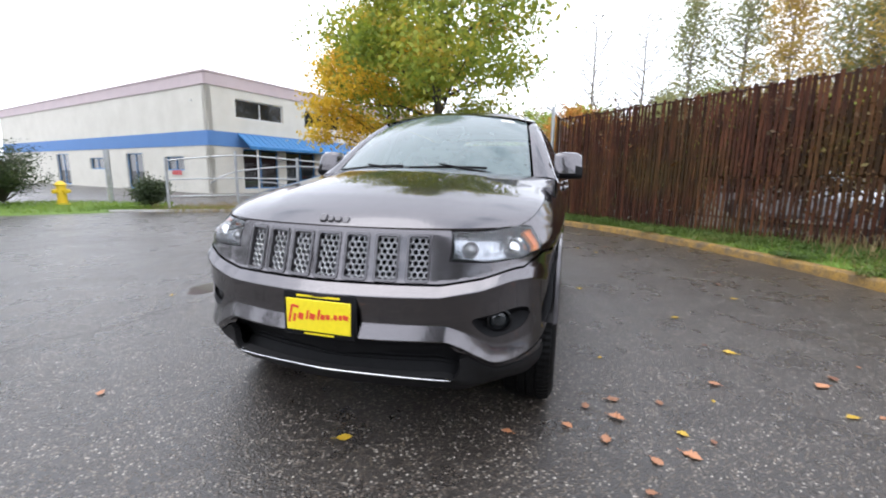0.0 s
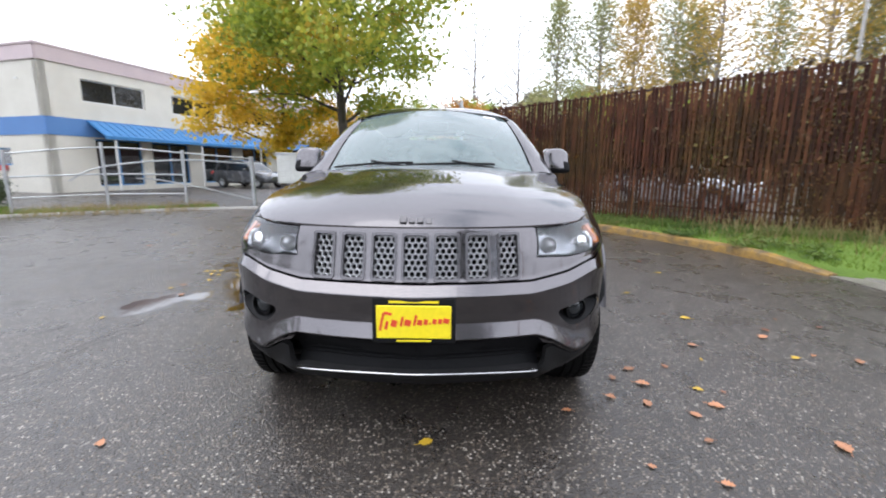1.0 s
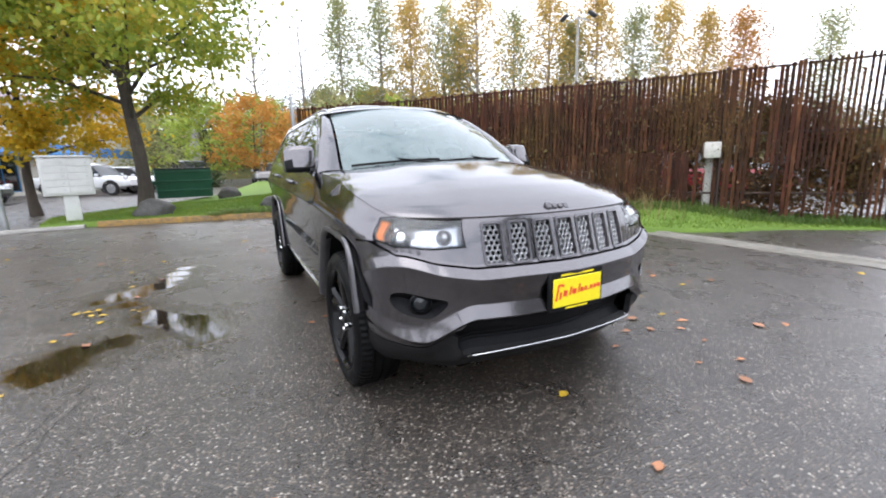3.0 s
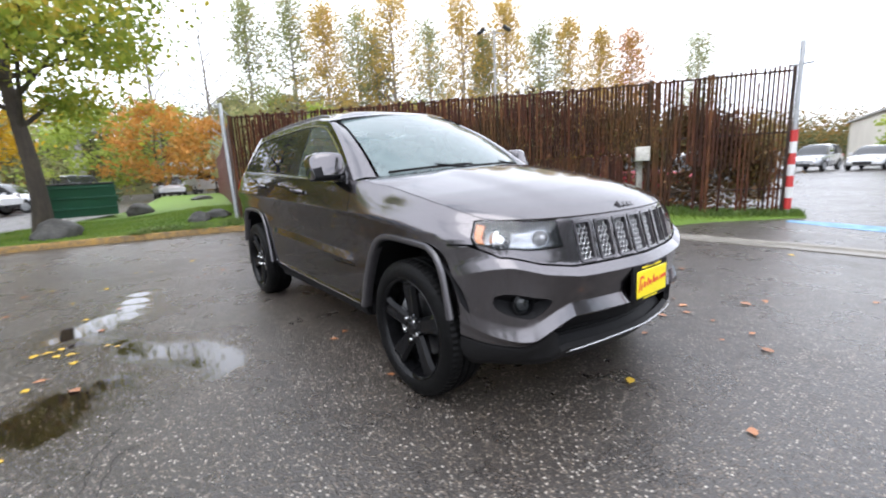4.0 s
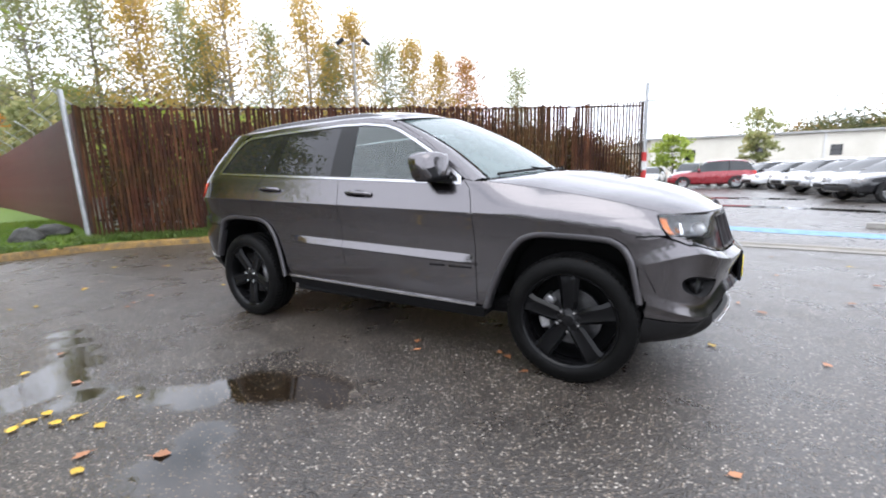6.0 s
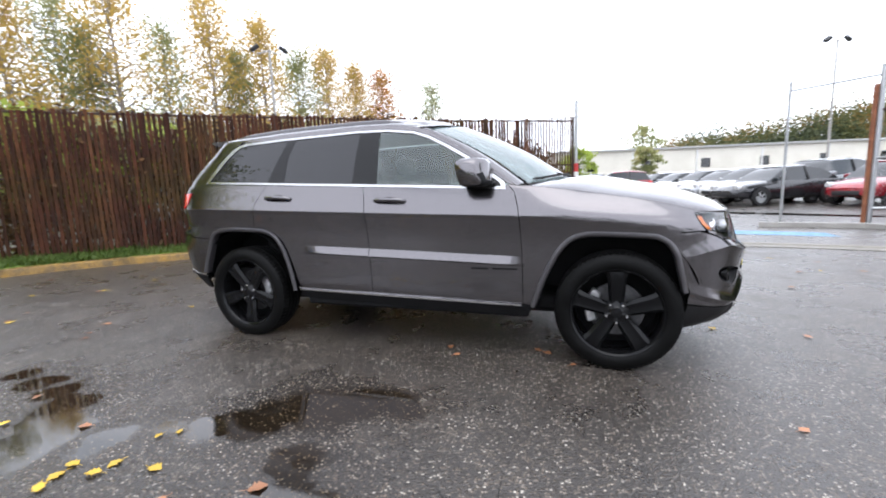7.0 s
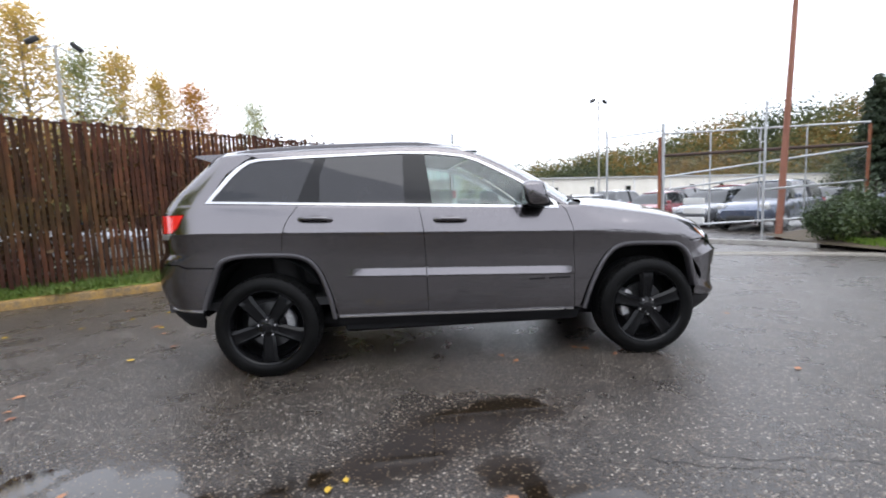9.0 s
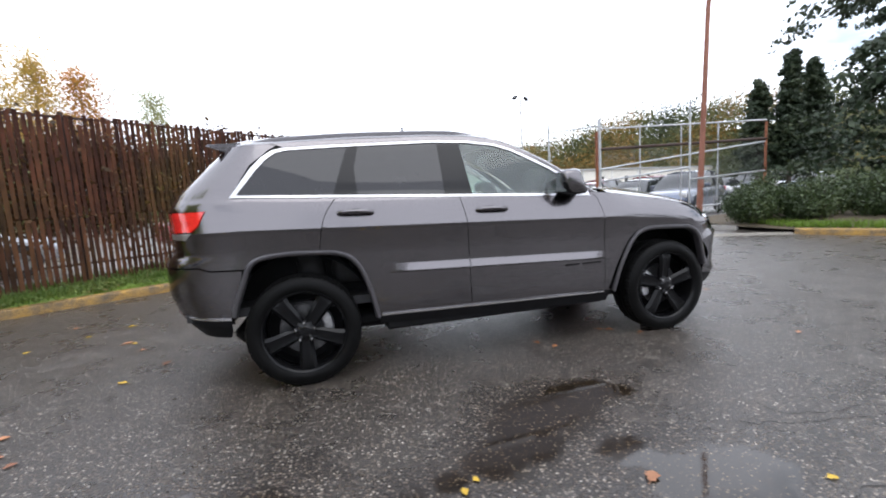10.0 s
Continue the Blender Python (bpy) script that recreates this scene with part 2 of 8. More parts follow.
STUCCO_BLUE = surface("blue_painted_band", (0.085, 0.20, 0.45), (0.11, 0.24, 0.50), 0.8, (0.6, 0.8), bump=0.2, fine=0.06)
STUCCO_MAUVE = surface("mauve_fascia", (0.50, 0.41, 0.42), (0.58, 0.48, 0.48), 0.9, (0.6, 0.8), fine=0.06)
METAL_BLUE = surface("blue_metal_awning", (0.045, 0.18, 0.40), (0.06, 0.22, 0.46), 2, (0.3, 0.5), fine=0.06)
WHITE_PAINT = surface("white_paint", (0.62, 0.62, 0.60), (0.74, 0.74, 0.72), 2, (0.4, 0.6), fine=0.06)
BLACK_RUBBER = surface("black_rubber", (0.012, 0.012, 0.012), (0.022, 0.022, 0.022), 8, (0.5, 0.7), bump=0.2)
DARK_GLASS = glass_mat("dark_window_glass", (0.015, 0.018, 0.02), 0.03, 1.6)
PICKET_BROWN = surface("oxblood_slat", (0.075, 0.018, 0.014), (0.12, 0.03, 0.022), 2, (0.45, 0.7), per_object=0.2, fine=0.12)


# ---- building blocks ----
def bm_new():
    return bmesh.new()


def finish(name, bm, material, smooth=True, angle=38):
    me = bpy.data.meshes.new(name)
    bm.normal_update()
    bm.to_mesh(me)
    bm.free()
    for k in (material if isinstance(material, (list, tuple)) else [material]):
        me.materials.append(k)
    if smooth:
        me.shade_smooth()
        me.set_sharp_from_angle(angle=radians(angle))
    return me


def part(name, bm, material, parent, label="", smooth=True, angle=38):
    ob = new(name, finish(name, bm, material, smooth, angle))
    ob.parent = parent
    if label:
        tagged(ob, label)
    return ob


def thing(name, label, category, group="", at=None, kind=""):
    ob = new(name)
    ob.empty_display_size = 0.2
    if at is not None:
        ob.matrix_world = at
    return tagged(ob, label, category, group, kind)


def solid(name, bm, material, label, category, group="", kind="", at=None, smooth=True, angle=38):
    ob = new(name, finish(name, bm, material, smooth, angle))
    if at is not None:
        ob.matrix_world = at
    return tagged(ob, label, category, group, kind)


def box(bm, lo, hi, bevel=0.0, turn=None, seg=1):
    """A box between two corners, its edges rounded; turn: a matrix laid on top."""
    c = [(a + b) / 2 for a, b in zip(lo, hi)]
    s = [abs(b - a) for a, b in zip(lo, hi)]
    m = Matrix.Translation(c) @ Matrix.Diagonal((*s, 1))
    made = bmesh.ops.create_cube(bm, size=1.0, matrix=m)
    vs = made["verts"]
    if bevel:
        es = list({e for v in vs for e in v.link_edges})
        out = bmesh.ops.bevel(bm, geom=es, offset=min(bevel, min(s) * 0.45), segments=seg, affect="EDGES", profile=0.5)
        vs = list({v for f in out["faces"] for v in f.verts} | {v for v in vs if v.is_valid})
    if turn is not None:
        bmesh.ops.transform(bm, matrix=turn, verts=vs)
    return vs


def tube(bm, pts, r, seg=8, cap=True):
    """A round bar along points; r: one radius, or one for each point."""
    pts = [Vector(p) for p in pts]
    rs = r if isinstance(r, (list, tuple)) else [r] * len(pts)
    rings, up = [], None
    for i, p in enumerate(pts):
        d = (pts[min(i + 1, len(pts) - 1)] - pts[max(i - 1, 0)]).normalized()
        if up is None:
            up = d.orthogonal().normalized()
        up = (up - d * up.dot(d))
        up = up.normalized() if up.length > 1e-6 else d.orthogonal().normalized()
        side = d.cross(up)
        rings.append([bm.verts.new(p + (up * math.cos(a) + side * math.sin(a)) * rs[i]) for a in (2 * math.pi * k / seg for k in range(seg))])
    for a, b in zip(rings, rings[1:]):
        for k in range(seg):
            bm.faces.new((a[k], a[(k + 1) % seg], b[(k + 1) % seg], b[k]))
    if cap:
        bm.faces.new(rings[0][::-1])
        bm.faces.new(rings[-1])


def prism(bm, outline, z0, z1, m=None):
    """A flat polygon raised from z0 to z1."""
    lo = [bm.verts.new((x, y, z0)) for x, y in outline]
    hi = [bm.verts.new((x, y, z1)) for x, y in outline]
    k = len(outline)
    for i in range(k):
        bm.faces.new((lo[i], lo[(i + 1) % k], hi[(i + 1) % k], hi[i]))
    bm.faces.new(lo[::-1])
    bm.faces.new(hi)
    if m is not None:
        bmesh.ops.transform(bm, matrix=m, verts=lo + hi)


def sweep(bm, path, section):
    """A section (offset to the path's left, height) swept along a plan path; path rows (x, y) or (x, y, z)."""
    rings = []
    for i, p in enumerate(path):
        a, b = Vector(path[max(i - 1, 0)][:2]), Vector(path[min(i + 1, len(path) - 1)][:2])
        d = (b - a).normalized()
        n = Vector((-d.y, d.x))
        z = p[2] if len(p) > 2 else 0.0
        rings.append([bm.verts.new((p[0] + n.x * o, p[1] + n.y * o, z + h)) for o, h in section])
    k = len(section)
    for a, b in zip(rings, rings[1:]):
        for j in range(k):
            bm.faces.new((a[j], b[j], b[(j + 1) % k], a[(j + 1) % k]))
    bm.faces.new(rings[0])
    bm.faces.new(rings[-1][::-1])
    bmesh.ops.recalc_face_normals(bm, faces=bm.faces)


def smooth_path(pts, per=6):
    """A Catmull-Rom line through points."""
    P = [Vector(p) for p in pts]
    out = []
    for i in range(len(P) - 1):
        a, b, c, d = P[max(i - 1, 0)], P[i], P[i + 1], P[min(i + 2, len(P) - 1)]
        for k in range(per):
            t = k / per
            out.append(0.5 * ((2 * b) + (c - a) * t + (2 * a - 5 * b + 4 * c - d) * t * t + (3 * b - a - 3 * c + d) * t ** 3))
    out.append(P[-1])
    return out


def mesh_from(name, verts, faces, material, smooth=False):
    me = bpy.data.meshes.new(name)
    me.from_pydata(verts, [], faces)
    for k in (material if isinstance(material, (list, tuple)) else [material]):
        me.materials.append(k)
    if smooth:
        me.shade_smooth()
    me.update()
    return me


def pchip(xs, ys, at):
    xs, ys = np.asarray(xs, float), np.asarray(ys, float)
    h, d = np.diff(xs), np.diff(ys) / np.diff(xs)
    m = np.zeros(len(xs))
    m[0], m[-1] = d[0], d[-1]
    for i in range(1, len(xs) - 1):
        m[i] = 0 if d[i - 1] * d[i] <= 0 else (h[i - 1] + h[i]) * 3 / ((2 * h[i] + h[i - 1]) / d[i - 1] + (h[i] + 2 * h[i - 1]) / d[i])
    at = np.clip(at, xs[0], xs[-1])
    i = np.clip(np.searchsorted(xs, at) - 1, 0, len(xs) - 2)
    t = (at - xs[i]) / h[i]
    return ys[i] * (1 + 2 * t) * (1 - t) ** 2 + m[i] * h[i] * t * (1 - t) ** 2 + ys[i + 1] * t * t * (3 - 2 * t) + m[i + 1] * h[i] * t * t * (t - 1)



# ---- ground, kerbs, lawn ----
KERB = [(-5.2, -11.6), (-6.2, -10.2), (-7.5, -8.4), (-8.5, -6.4), (-8.8, -4.7), (-8.6, -3.2), (-8.3, -1.8), (-8.1, -0.6), (-7.75, 0.45), (-6.95, 1.45),
        (-5.9, 2.35), (-4.7, 3.15), (-3.4, 3.85), (-2.2, 4.35), (-1.0, 4.62)]
FENCE = [(-8.75, 0.55), (-6.65, 2.55), (-4.4, 4.5), (-2.55, 6.2), (0.85, 8.55)]
FENCE_TOP = 2.8

gm = bm_new()
R = 900.0
gm.faces.new([gm.verts.new((x, y, 0)) for x, y in ((-R, -R), (R, -R), (R, R), (-R, R))])
solid("ground", gm, ASPHALT, "wet dark asphalt with pale aggregate, damp sheen", "asphalt", kind="structure", smooth=False)


def kerb(name, pts, material, label, h=0.13, w=0.15):
    b = bm_new()
    sec = [(0.0, -0.05), (0.0, h - 0.03), (0.012, h - 0.008), (0.03, h), (w, h), (w, -0.05)]
    sweep(b, pts, sec)
    return solid(name, b, material, label, "kerb", kind="structure")


kpath = [tuple(p) for p in smooth_path([(x, y, 0) for x, y in KERB], 6)]
yellow = [p for p in kpath if p[1] > -4.3]
grey = [p for p in kpath if p[1] <= -4.2]
# low worn end of the painted kerb
drop = [(p[0], p[1], -0.10 * max(0.0, min(1.0, (p[0] + 1.9) / 0.9))) for p in yellow]
kerb("kerb_yellow", drop, KERB_YELLOW, "low concrete kerb with worn yellow paint", 0.13)
kerb("kerb_grey", grey, CONCRETE, "low grey concrete kerb with dirt", 0.07)
kerb("kerb_far", [(8.15, 2.95, 0), (8.6, 2.2, 0), (9.1, 1.3, 0), (10.2, -0.6, 0), (12.0, -3.6, 0)], KERB_YELLOW, "yellow painted kerb beside the shrubs", 0.13)

# shallow concrete gutter across the driveway
gpath = [tuple(p) for p in smooth_path([(-1.0, 4.66, 0), (1.2, 4.72, 0), (3.0, 4.66, 0), (4.6, 4.42, 0), (6.2, 3.95, 0), (7.4, 3.35, 0), (8.15, 2.85, 0)], 6)]
gb = bm_new()
sweep(gb, gpath, [(-0.02, -0.03), (-0.02, 0.012), (0.05, 0.014), (0.07, 0.004), (0.27, 0.004), (0.29, 0.026), (0.40, 0.028), (0.42, -0.03)])
solid("gutter", gb, surface("stained_concrete", (0.13, 0.12, 0.10), (0.22, 0.20, 0.17), 4, (0.35, 0.6), bump=0.3, fine=0.25),
      "stained concrete gutter strip across the driveway", "gutter", kind="structure")


def seg_dist(p, line):
    """Distance of points (x, y) from a line of points."""
    p = np.atleast_2d(np.asarray(p, float))
    L = np.array([q[:2] for q in line], float)
    best = np.full(len(p), 1e9)
    for a, d in zip(L[:-1], np.diff(L, axis=0)):
        t = np.clip(((p - a) @ d) / (d @ d), 0, 1)
        best = np.minimum(best, np.hypot(*(a + t[:, None] * d - p).T))
    return best


def lawn_zs(p):
    """The lawn rises gently behind its kerb."""
    p = np.atleast_2d(np.asarray(p, float))
    x, d = p[:, 0], seg_dist(p, kpath)
    return 0.115 + 0.21 * np.minimum(1.0, d / 2.4) * np.where(x < -2, 1.0, np.maximum(0.0, 1 - (x + 2) / 1.6)) * np.clip((p[:, 1] + 1.8) / 2.2, 0.0, 1.0) - 0.09 * np.clip((x + 1.6) / 1.6, 0, 1)


def lawn_z(x, y):
    return float(lawn_zs((x, y))[0])


def on_lawn(p):
    return [(x, y, z) for (x, y), z in zip(p, lawn_zs(p))] if len(p) else []


def insides(p, poly):
    p = np.atleast_2d(np.asarray(p, float))
    x, y = p[:, 0], p[:, 1]
    hit = np.zeros(len(p), bool)
    for (x0, y0), (x1, y1) in zip(poly, list(poly[1:]) + [poly[0]]):
        if y0 != y1:
            hit ^= ((y0 > y) != (y1 > y)) & (x < (x1 - x0) * (y - y0) / (y1 - y0) + x0)
    return hit


from mathutils.geometry import delaunay_2d_cdt


def tri_region(loops, step, jitter=0.0, rows=None, cols=None):
    """Triangles that fill flat loops (the first outside, the others holes), with a grid of points inside."""
    pts, edges = [], []
    for lp in loops:
        k = len(pts)
        pts += [Vector(p) for p in lp]
        edges += [(k + i, k + (i + 1) % len(lp)) for i in range(len(lp))]
    xs, ys = [p[0] for p in loops[0]], [p[1] for p in loops[0]]
    gx = cols if cols is not None else np.arange(min(xs) + step[0] / 2, max(xs), step[0])
    gy = rows if rows is not None else np.arange(min(ys) + step[1] / 2, max(ys), step[1])

    G = np.array([(x + random.uniform(-jitter, jitter), y + random.uniform(-jitter, jitter)) for x in gx for y in gy]).reshape(-1, 2)

    def ok(p):
        m = insides(p, [tuple(q) for q in loops[0]])
        for h in loops[1:]:
            m &= ~insides(p, [tuple(q) for q in h])
        return m

    if len(G):
        G = G[ok(G)]
    if len(G):
        near = np.full(len(G), 1e9)
        for lp in loops:
            near = np.minimum(near, seg_dist(G, list(lp) + [lp[0]]))
        pts += [Vector(q) for q in G[near > 0.22 * min(step)]]
    v, e, f, *_ = delaunay_2d_cdt(pts, edges, [], 0, 1e-6)
    C = np.array([sum((v[i] for i in t), Vector((0, 0))) / len(t) for t in f])
    keep = ok(C)
    return [(p.x, p.y) for p in v], [tuple(t) for t, k in zip(f, keep) if k]


lawn_edge = [(p[0] - 0.13 * 0.0, p[1]) for p in kpath if p[1] > -5.4]
off = []
for i, p in enumerate(lawn_edge):
    a, b = Vector(lawn_edge[max(i - 1, 0)]), Vector(lawn_edge[min(i + 1, len(lawn_edge) - 1)])
    d = (b - a).normalized()
    off.append((p[0] - d.y * 0.14, p[1] + d.x * 0.14))
LAWN = off + [(-0.4, 5.6), (0.2, 6.9), (1.3, 8.2), (0.9, 9.3), (-3.0, 6.6), (-5.2, 4.6), (-7.4, 2.6), (-9.4, 1.0), (-14.0, 2.6), (-24.0, 4.2), (-33.0, 5.0), (-33.0, 1.0),
              (-24.0, -0.4), (-19.0, -1.5), (-15.0, -3.2), (-13.2, -4.4), (-11.0, -5.6)]
lv, lt = tri_region([LAWN], (0.4, 0.4), 0.1)
lawn_v = [(x, y, z + 0.02 * noise.noise((x, y, 0))) for x, y, z in on_lawn(lv)]
sides = {}
for t in lt:
    for i, j in zip(t, t[1:] + t[:1]):
        sides[(i, j)] = 1
skirt = []
for i, j in list(sides):
    if (j, i) not in sides:
        k = len(lawn_v)
        lawn_v += [(lawn_v[i][0], lawn_v[i][1], -0.05), (lawn_v[j][0], lawn_v[j][1], -0.05)]
        skirt.append((j, i, k, k + 1))
lawn_ob = tagged(new("lawn", mesh_from("lawn", lawn_v, lt + skirt, TURF, True)),
                 "short green lawn strip behind the kerb", "lawn", kind="structure")


def blade_field(name, spots, material, label, height, width, kind="stuff", category="grass", lean=0.5):
    """Many thin bent blades at the given ground points."""
    V, F = [], []
    for x, y, z in spots:
        a, h, w = random.uniform(0, 6.28), height * random.uniform(0.45, 1.25), width * random.uniform(0.7, 1.3)
        lx, ly = random.gauss(0, lean) * h, random.gauss(0, lean) * h
        c, s = math.cos(a) * w, math.sin(a) * w
        k = len(V)
        V += [(x - c, y - s, z - 0.01), (x + c, y + s, z - 0.01), (x + lx * 0.4 + c * 0.7, y + ly * 0.4 + s * 0.7, z + h * 0.6), (x + lx * 0.4 - c * 0.7, y + ly * 0.4 - s * 0.7, z + h * 0.6),
              (x + lx, y + ly, z + h * 0.95)]
        F += [(k, k + 1, k + 2, k + 3), (k + 3, k + 2, k + 4)]
    return tagged(new(name, mesh_from(name, V, F, material)), label, category, kind=kind)


def scatter(poly, count, seed=1):
    rnd = np.random.RandomState(seed)
    P = np.array(poly)
    out = np.zeros((0, 2))
    while len(out) < count:
        p = rnd.uniform(P.min(0), P.max(0), (count * 2, 2))
        out = np.vstack([out, p[insides(p, poly)]])
    return out[:count]


near_lawn = [p for p in LAWN if p[0] > -16.5]
blade_field("grass", on_lawn([p for p in (lambda q: q[seg_dist(q, kpath) < 6])(scatter(near_lawn, 42000, 3))]), GRASS,
            "short wet green lawn grass", 0.055, 0.006)
tall = scatter(near_lawn, 60000, 4)
tall = on_lawn(tall[(seg_dist(tall, FENCE) < 0.55) & (tall[:, 0] > -8.6)])
blade_field("tall_grass", tall, WEEDS, "longer grass and weeds along the fence foot", 0.12, 0.008)
clump_rng = random.Random(23)
V, F = [], []
for k in range(150):
    t = clump_rng.random()
    p = kpath[int((0.42 + 0.57 * t) * (len(kpath) - 1))]
    o = clump_rng.uniform(0.2, 0.95) if clump_rng.random() < 0.7 else clump_rng.uniform(0.1, 0.25)
    x, y = p[0] - 0.62 * o + clump_rng.gauss(0, 0.08), p[1] + 0.78 * o + clump_rng.gauss(0, 0.08)
    z = lawn_z(x, y)
    h = clump_rng.uniform(0.05, 0.13)
    for _ in range(26):
        a, r = clump_rng.uniform(0, 6.28), clump_rng.uniform(0.02, 0.13)
        c, sn = math.cos(a), math.sin(a)
        w, L = clump_rng.uniform(0.012, 0.024), clump_rng.uniform(0.05, 0.10)
        bx, by, bz = x + c * r, y + sn * r, z + h * clump_rng.uniform(0.2, 1.0)
        i = len(V)
        V += [(bx, by, bz), (bx + c * L * 0.5 - sn * w, by + sn * L * 0.5 + c * w, bz + 0.015), (bx + c * L, by + sn * L, bz - 0.012), (bx + c * L * 0.5 + sn * w, by + sn * L * 0.5 - c * w, bz + 0.015)]
        F.append((i, i + 1, i + 2, i + 3))
tagged(new("verge_clumps", mesh_from("verge_clumps", V, F, WEEDS)), "low broad-leaved weeds on the verge", "weeds", kind="stuff")
dry = [(x + random.gauss(0, 0.55), y + random.gauss(0, 0.3)) for x, y in [(-3.1, 5.1), (-2.6, 5.6), (-3.6, 4.8), (-2.2, 6.0)] for _ in range(110)]
blade_field("dry_grass", on_lawn(dry), DRY_GRASS, "tuft of dry straw-coloured grass by the fence", 0.34, 0.006, lean=0.4)


# ---- slatted fence ----
def wire_mesh(b, p, q, z0, z1, pitch=0.10, w=0.0016):
    """Diamond wire netting between two plan points."""
    p, q = Vector(p), Vector(q)
    L, d = (q - p).length, (q - p).normalized()
    n = Vector((-d.y, d.x)) * w
    H = z1 - z0
    for k in range(int(-H / pitch), int(L / pitch) + 1):
        for s in (1, -1):
            a0, a1 = k * pitch, k * pitch + H
            lo, hi = max(a0, 0.0), min(a1, L)
            if hi - lo < 0.02:
                continue
            za, zb = z0 + (lo - a0), z0 + (hi - a0)
            if s < 0:
                za, zb = z1 - (lo - a0), z1 - (hi - a0)
            A, B = p + d * lo, p + d * hi
            v = [b.verts.new(c) for c in ((A.x, A.y, za - w), (B.x, B.y, zb - w), (B.x, B.y, zb + w), (A.x, A.y, za + w))]
            b.faces.new(v)


def along(line, s):
    for a, b in zip(line, line[1:]):
        a, b = Vector(a), Vector(b)
        k = (b - a).length
        if s <= k or b == Vector(line[-1]):
            d = (b - a) / k
            return a + d * s, d
        s -= k


fence_len = sum((Vector(b) - Vector(a)).length for a, b in zip(FENCE, FENCE[1:]))


def fence_foot(x, y):
    return lawn_z(x, y) if x < 0.2 else 0.02


fence = thing("fence", "tall chain-link fence filled with weathered rust-brown slats", "fence")
f_rng = random.Random(11)
slat_meshes = []
for w, mt in ((0.054, SLAT), (0.058, SLAT), (0.061, SLAT), (0.042, SLAT), (0.055, SLAT), (0.072, SLAT)):
    sb = bm_new()
    box(sb, (-w / 2, -0.006, 0.0), (w / 2, 0.006, 1.0), 0.003)
    slat_meshes.append(finish("slat", sb, mt))

s = 0.06
while s < fence_len - 0.05:
    p, d = along(FENCE, s)
    r = s / fence_len
    sparse = max(0.0, (r - 0.86) / 0.14)
    foot = fence_foot(p.x, p.y)
    if f_rng.random() > 0.01 + 0.10 * sparse:
        turn = math.degrees(math.atan2(d.y, d.x))
        low = foot + 0.02
        if 0.34 < r <= 0.76:
            # a separate lower course of narrower slats
            ob2 = new("slat", slat_meshes[4 if r < 0.63 else 5])
            ob2.parent = fence
            ob2.matrix_world = Matrix.Translation((p.x, p.y, low)) @ pose(0, 0, 0, 0, f_rng.gauss(0, 0.3), turn + f_rng.gauss(0, 4)) @ Matrix.Diagonal((1, 1, 1.06 + f_rng.uniform(-0.03, 0.03), 1))
            low = foot + 1.08 + f_rng.uniform(0, 0.03)
        elif 0.76 < r < 0.97 and f_rng.random() < 0.35:
            # slats whose lower half has gone, near the driveway
            low = foot + 1.02 + 0.12 * math.sin(s * 2.1) + f_rng.uniform(0, 0.08)
        top = FENCE_TOP + (f_rng.uniform(-0.02, 0.05) if f_rng.random() < 0.93 else f_rng.uniform(-0.30, -0.05)) + 0.06 * sparse
        ob = new("slat", slat_meshes[3 if sparse > 0.25 else f_rng.choice((0, 1, 2, 1, 2))])
        ob.parent = fence
        ob.matrix_world = Matrix.Translation((p.x + f_rng.gauss(0, 0.004), p.y + f_rng.gauss(0, 0.004), low)) @ pose(0, 0, 0, f_rng.gauss(0, 0.25), f_rng.gauss(0, 0.18), turn + f_rng.gauss(0, 3)) @ Matrix.Diagonal((1, 1, top - low, 1))
    s += 0.079 + f_rng.uniform(-0.003, 0.003)
RAIL_RUST = surface("dark_rusted_pipe", (0.035, 0.022, 0.017), (0.075, 0.045, 0.032), 6, (0.6, 0.8), metal=0.2, bump=0.2)
for k in range(6):
    p, d = along(FENCE, fence_len * k / 5)
    pb = bm_new()
    foot = fence_foot(p.x, p.y)
    n = Vector((-d.y, d.x)) * 0.07
    tube(pb, [(p.x + n.x, p.y + n.y, foot - 0.1), (p.x + n.x, p.y + n.y, FENCE_TOP + 0.06)], 0.036, 10)
    part("post", pb, RAIL_RUST, fence, "rusted fence post")
for z in (0.45, 1.55, FENCE_TOP - 0.10):
    rb = bm_new()
    tube(rb, [(*(along(FENCE, fence_len * k / 24)[0] + Vector((-along(FENCE, fence_len * k / 24)[1].y, along(FENCE, fence_len * k / 24)[1].x)) * 0.045), z + 0.08) for k in range(25)], 0.02, 6)
    part("rail", rb, RAIL_RUST, fence, "dark rusted rail")
# the wire netting that holds the slats
nb = bm_new()
for a, b in zip(FENCE, FENCE[1:]):
    o = Vector((b[1] - a[1], a[0] - b[0])).normalized() * 0.012
    wire_mesh(nb, (a[0] + o.x, a[1] + o.y), (b[0] + o.x, b[1] + o.y), 0.12, FENCE_TOP + 0.02, 0.085, 0.0014)
part("wire_netting", nb, RAIL_RUST, fence, "rusted diamond netting", smooth=False)

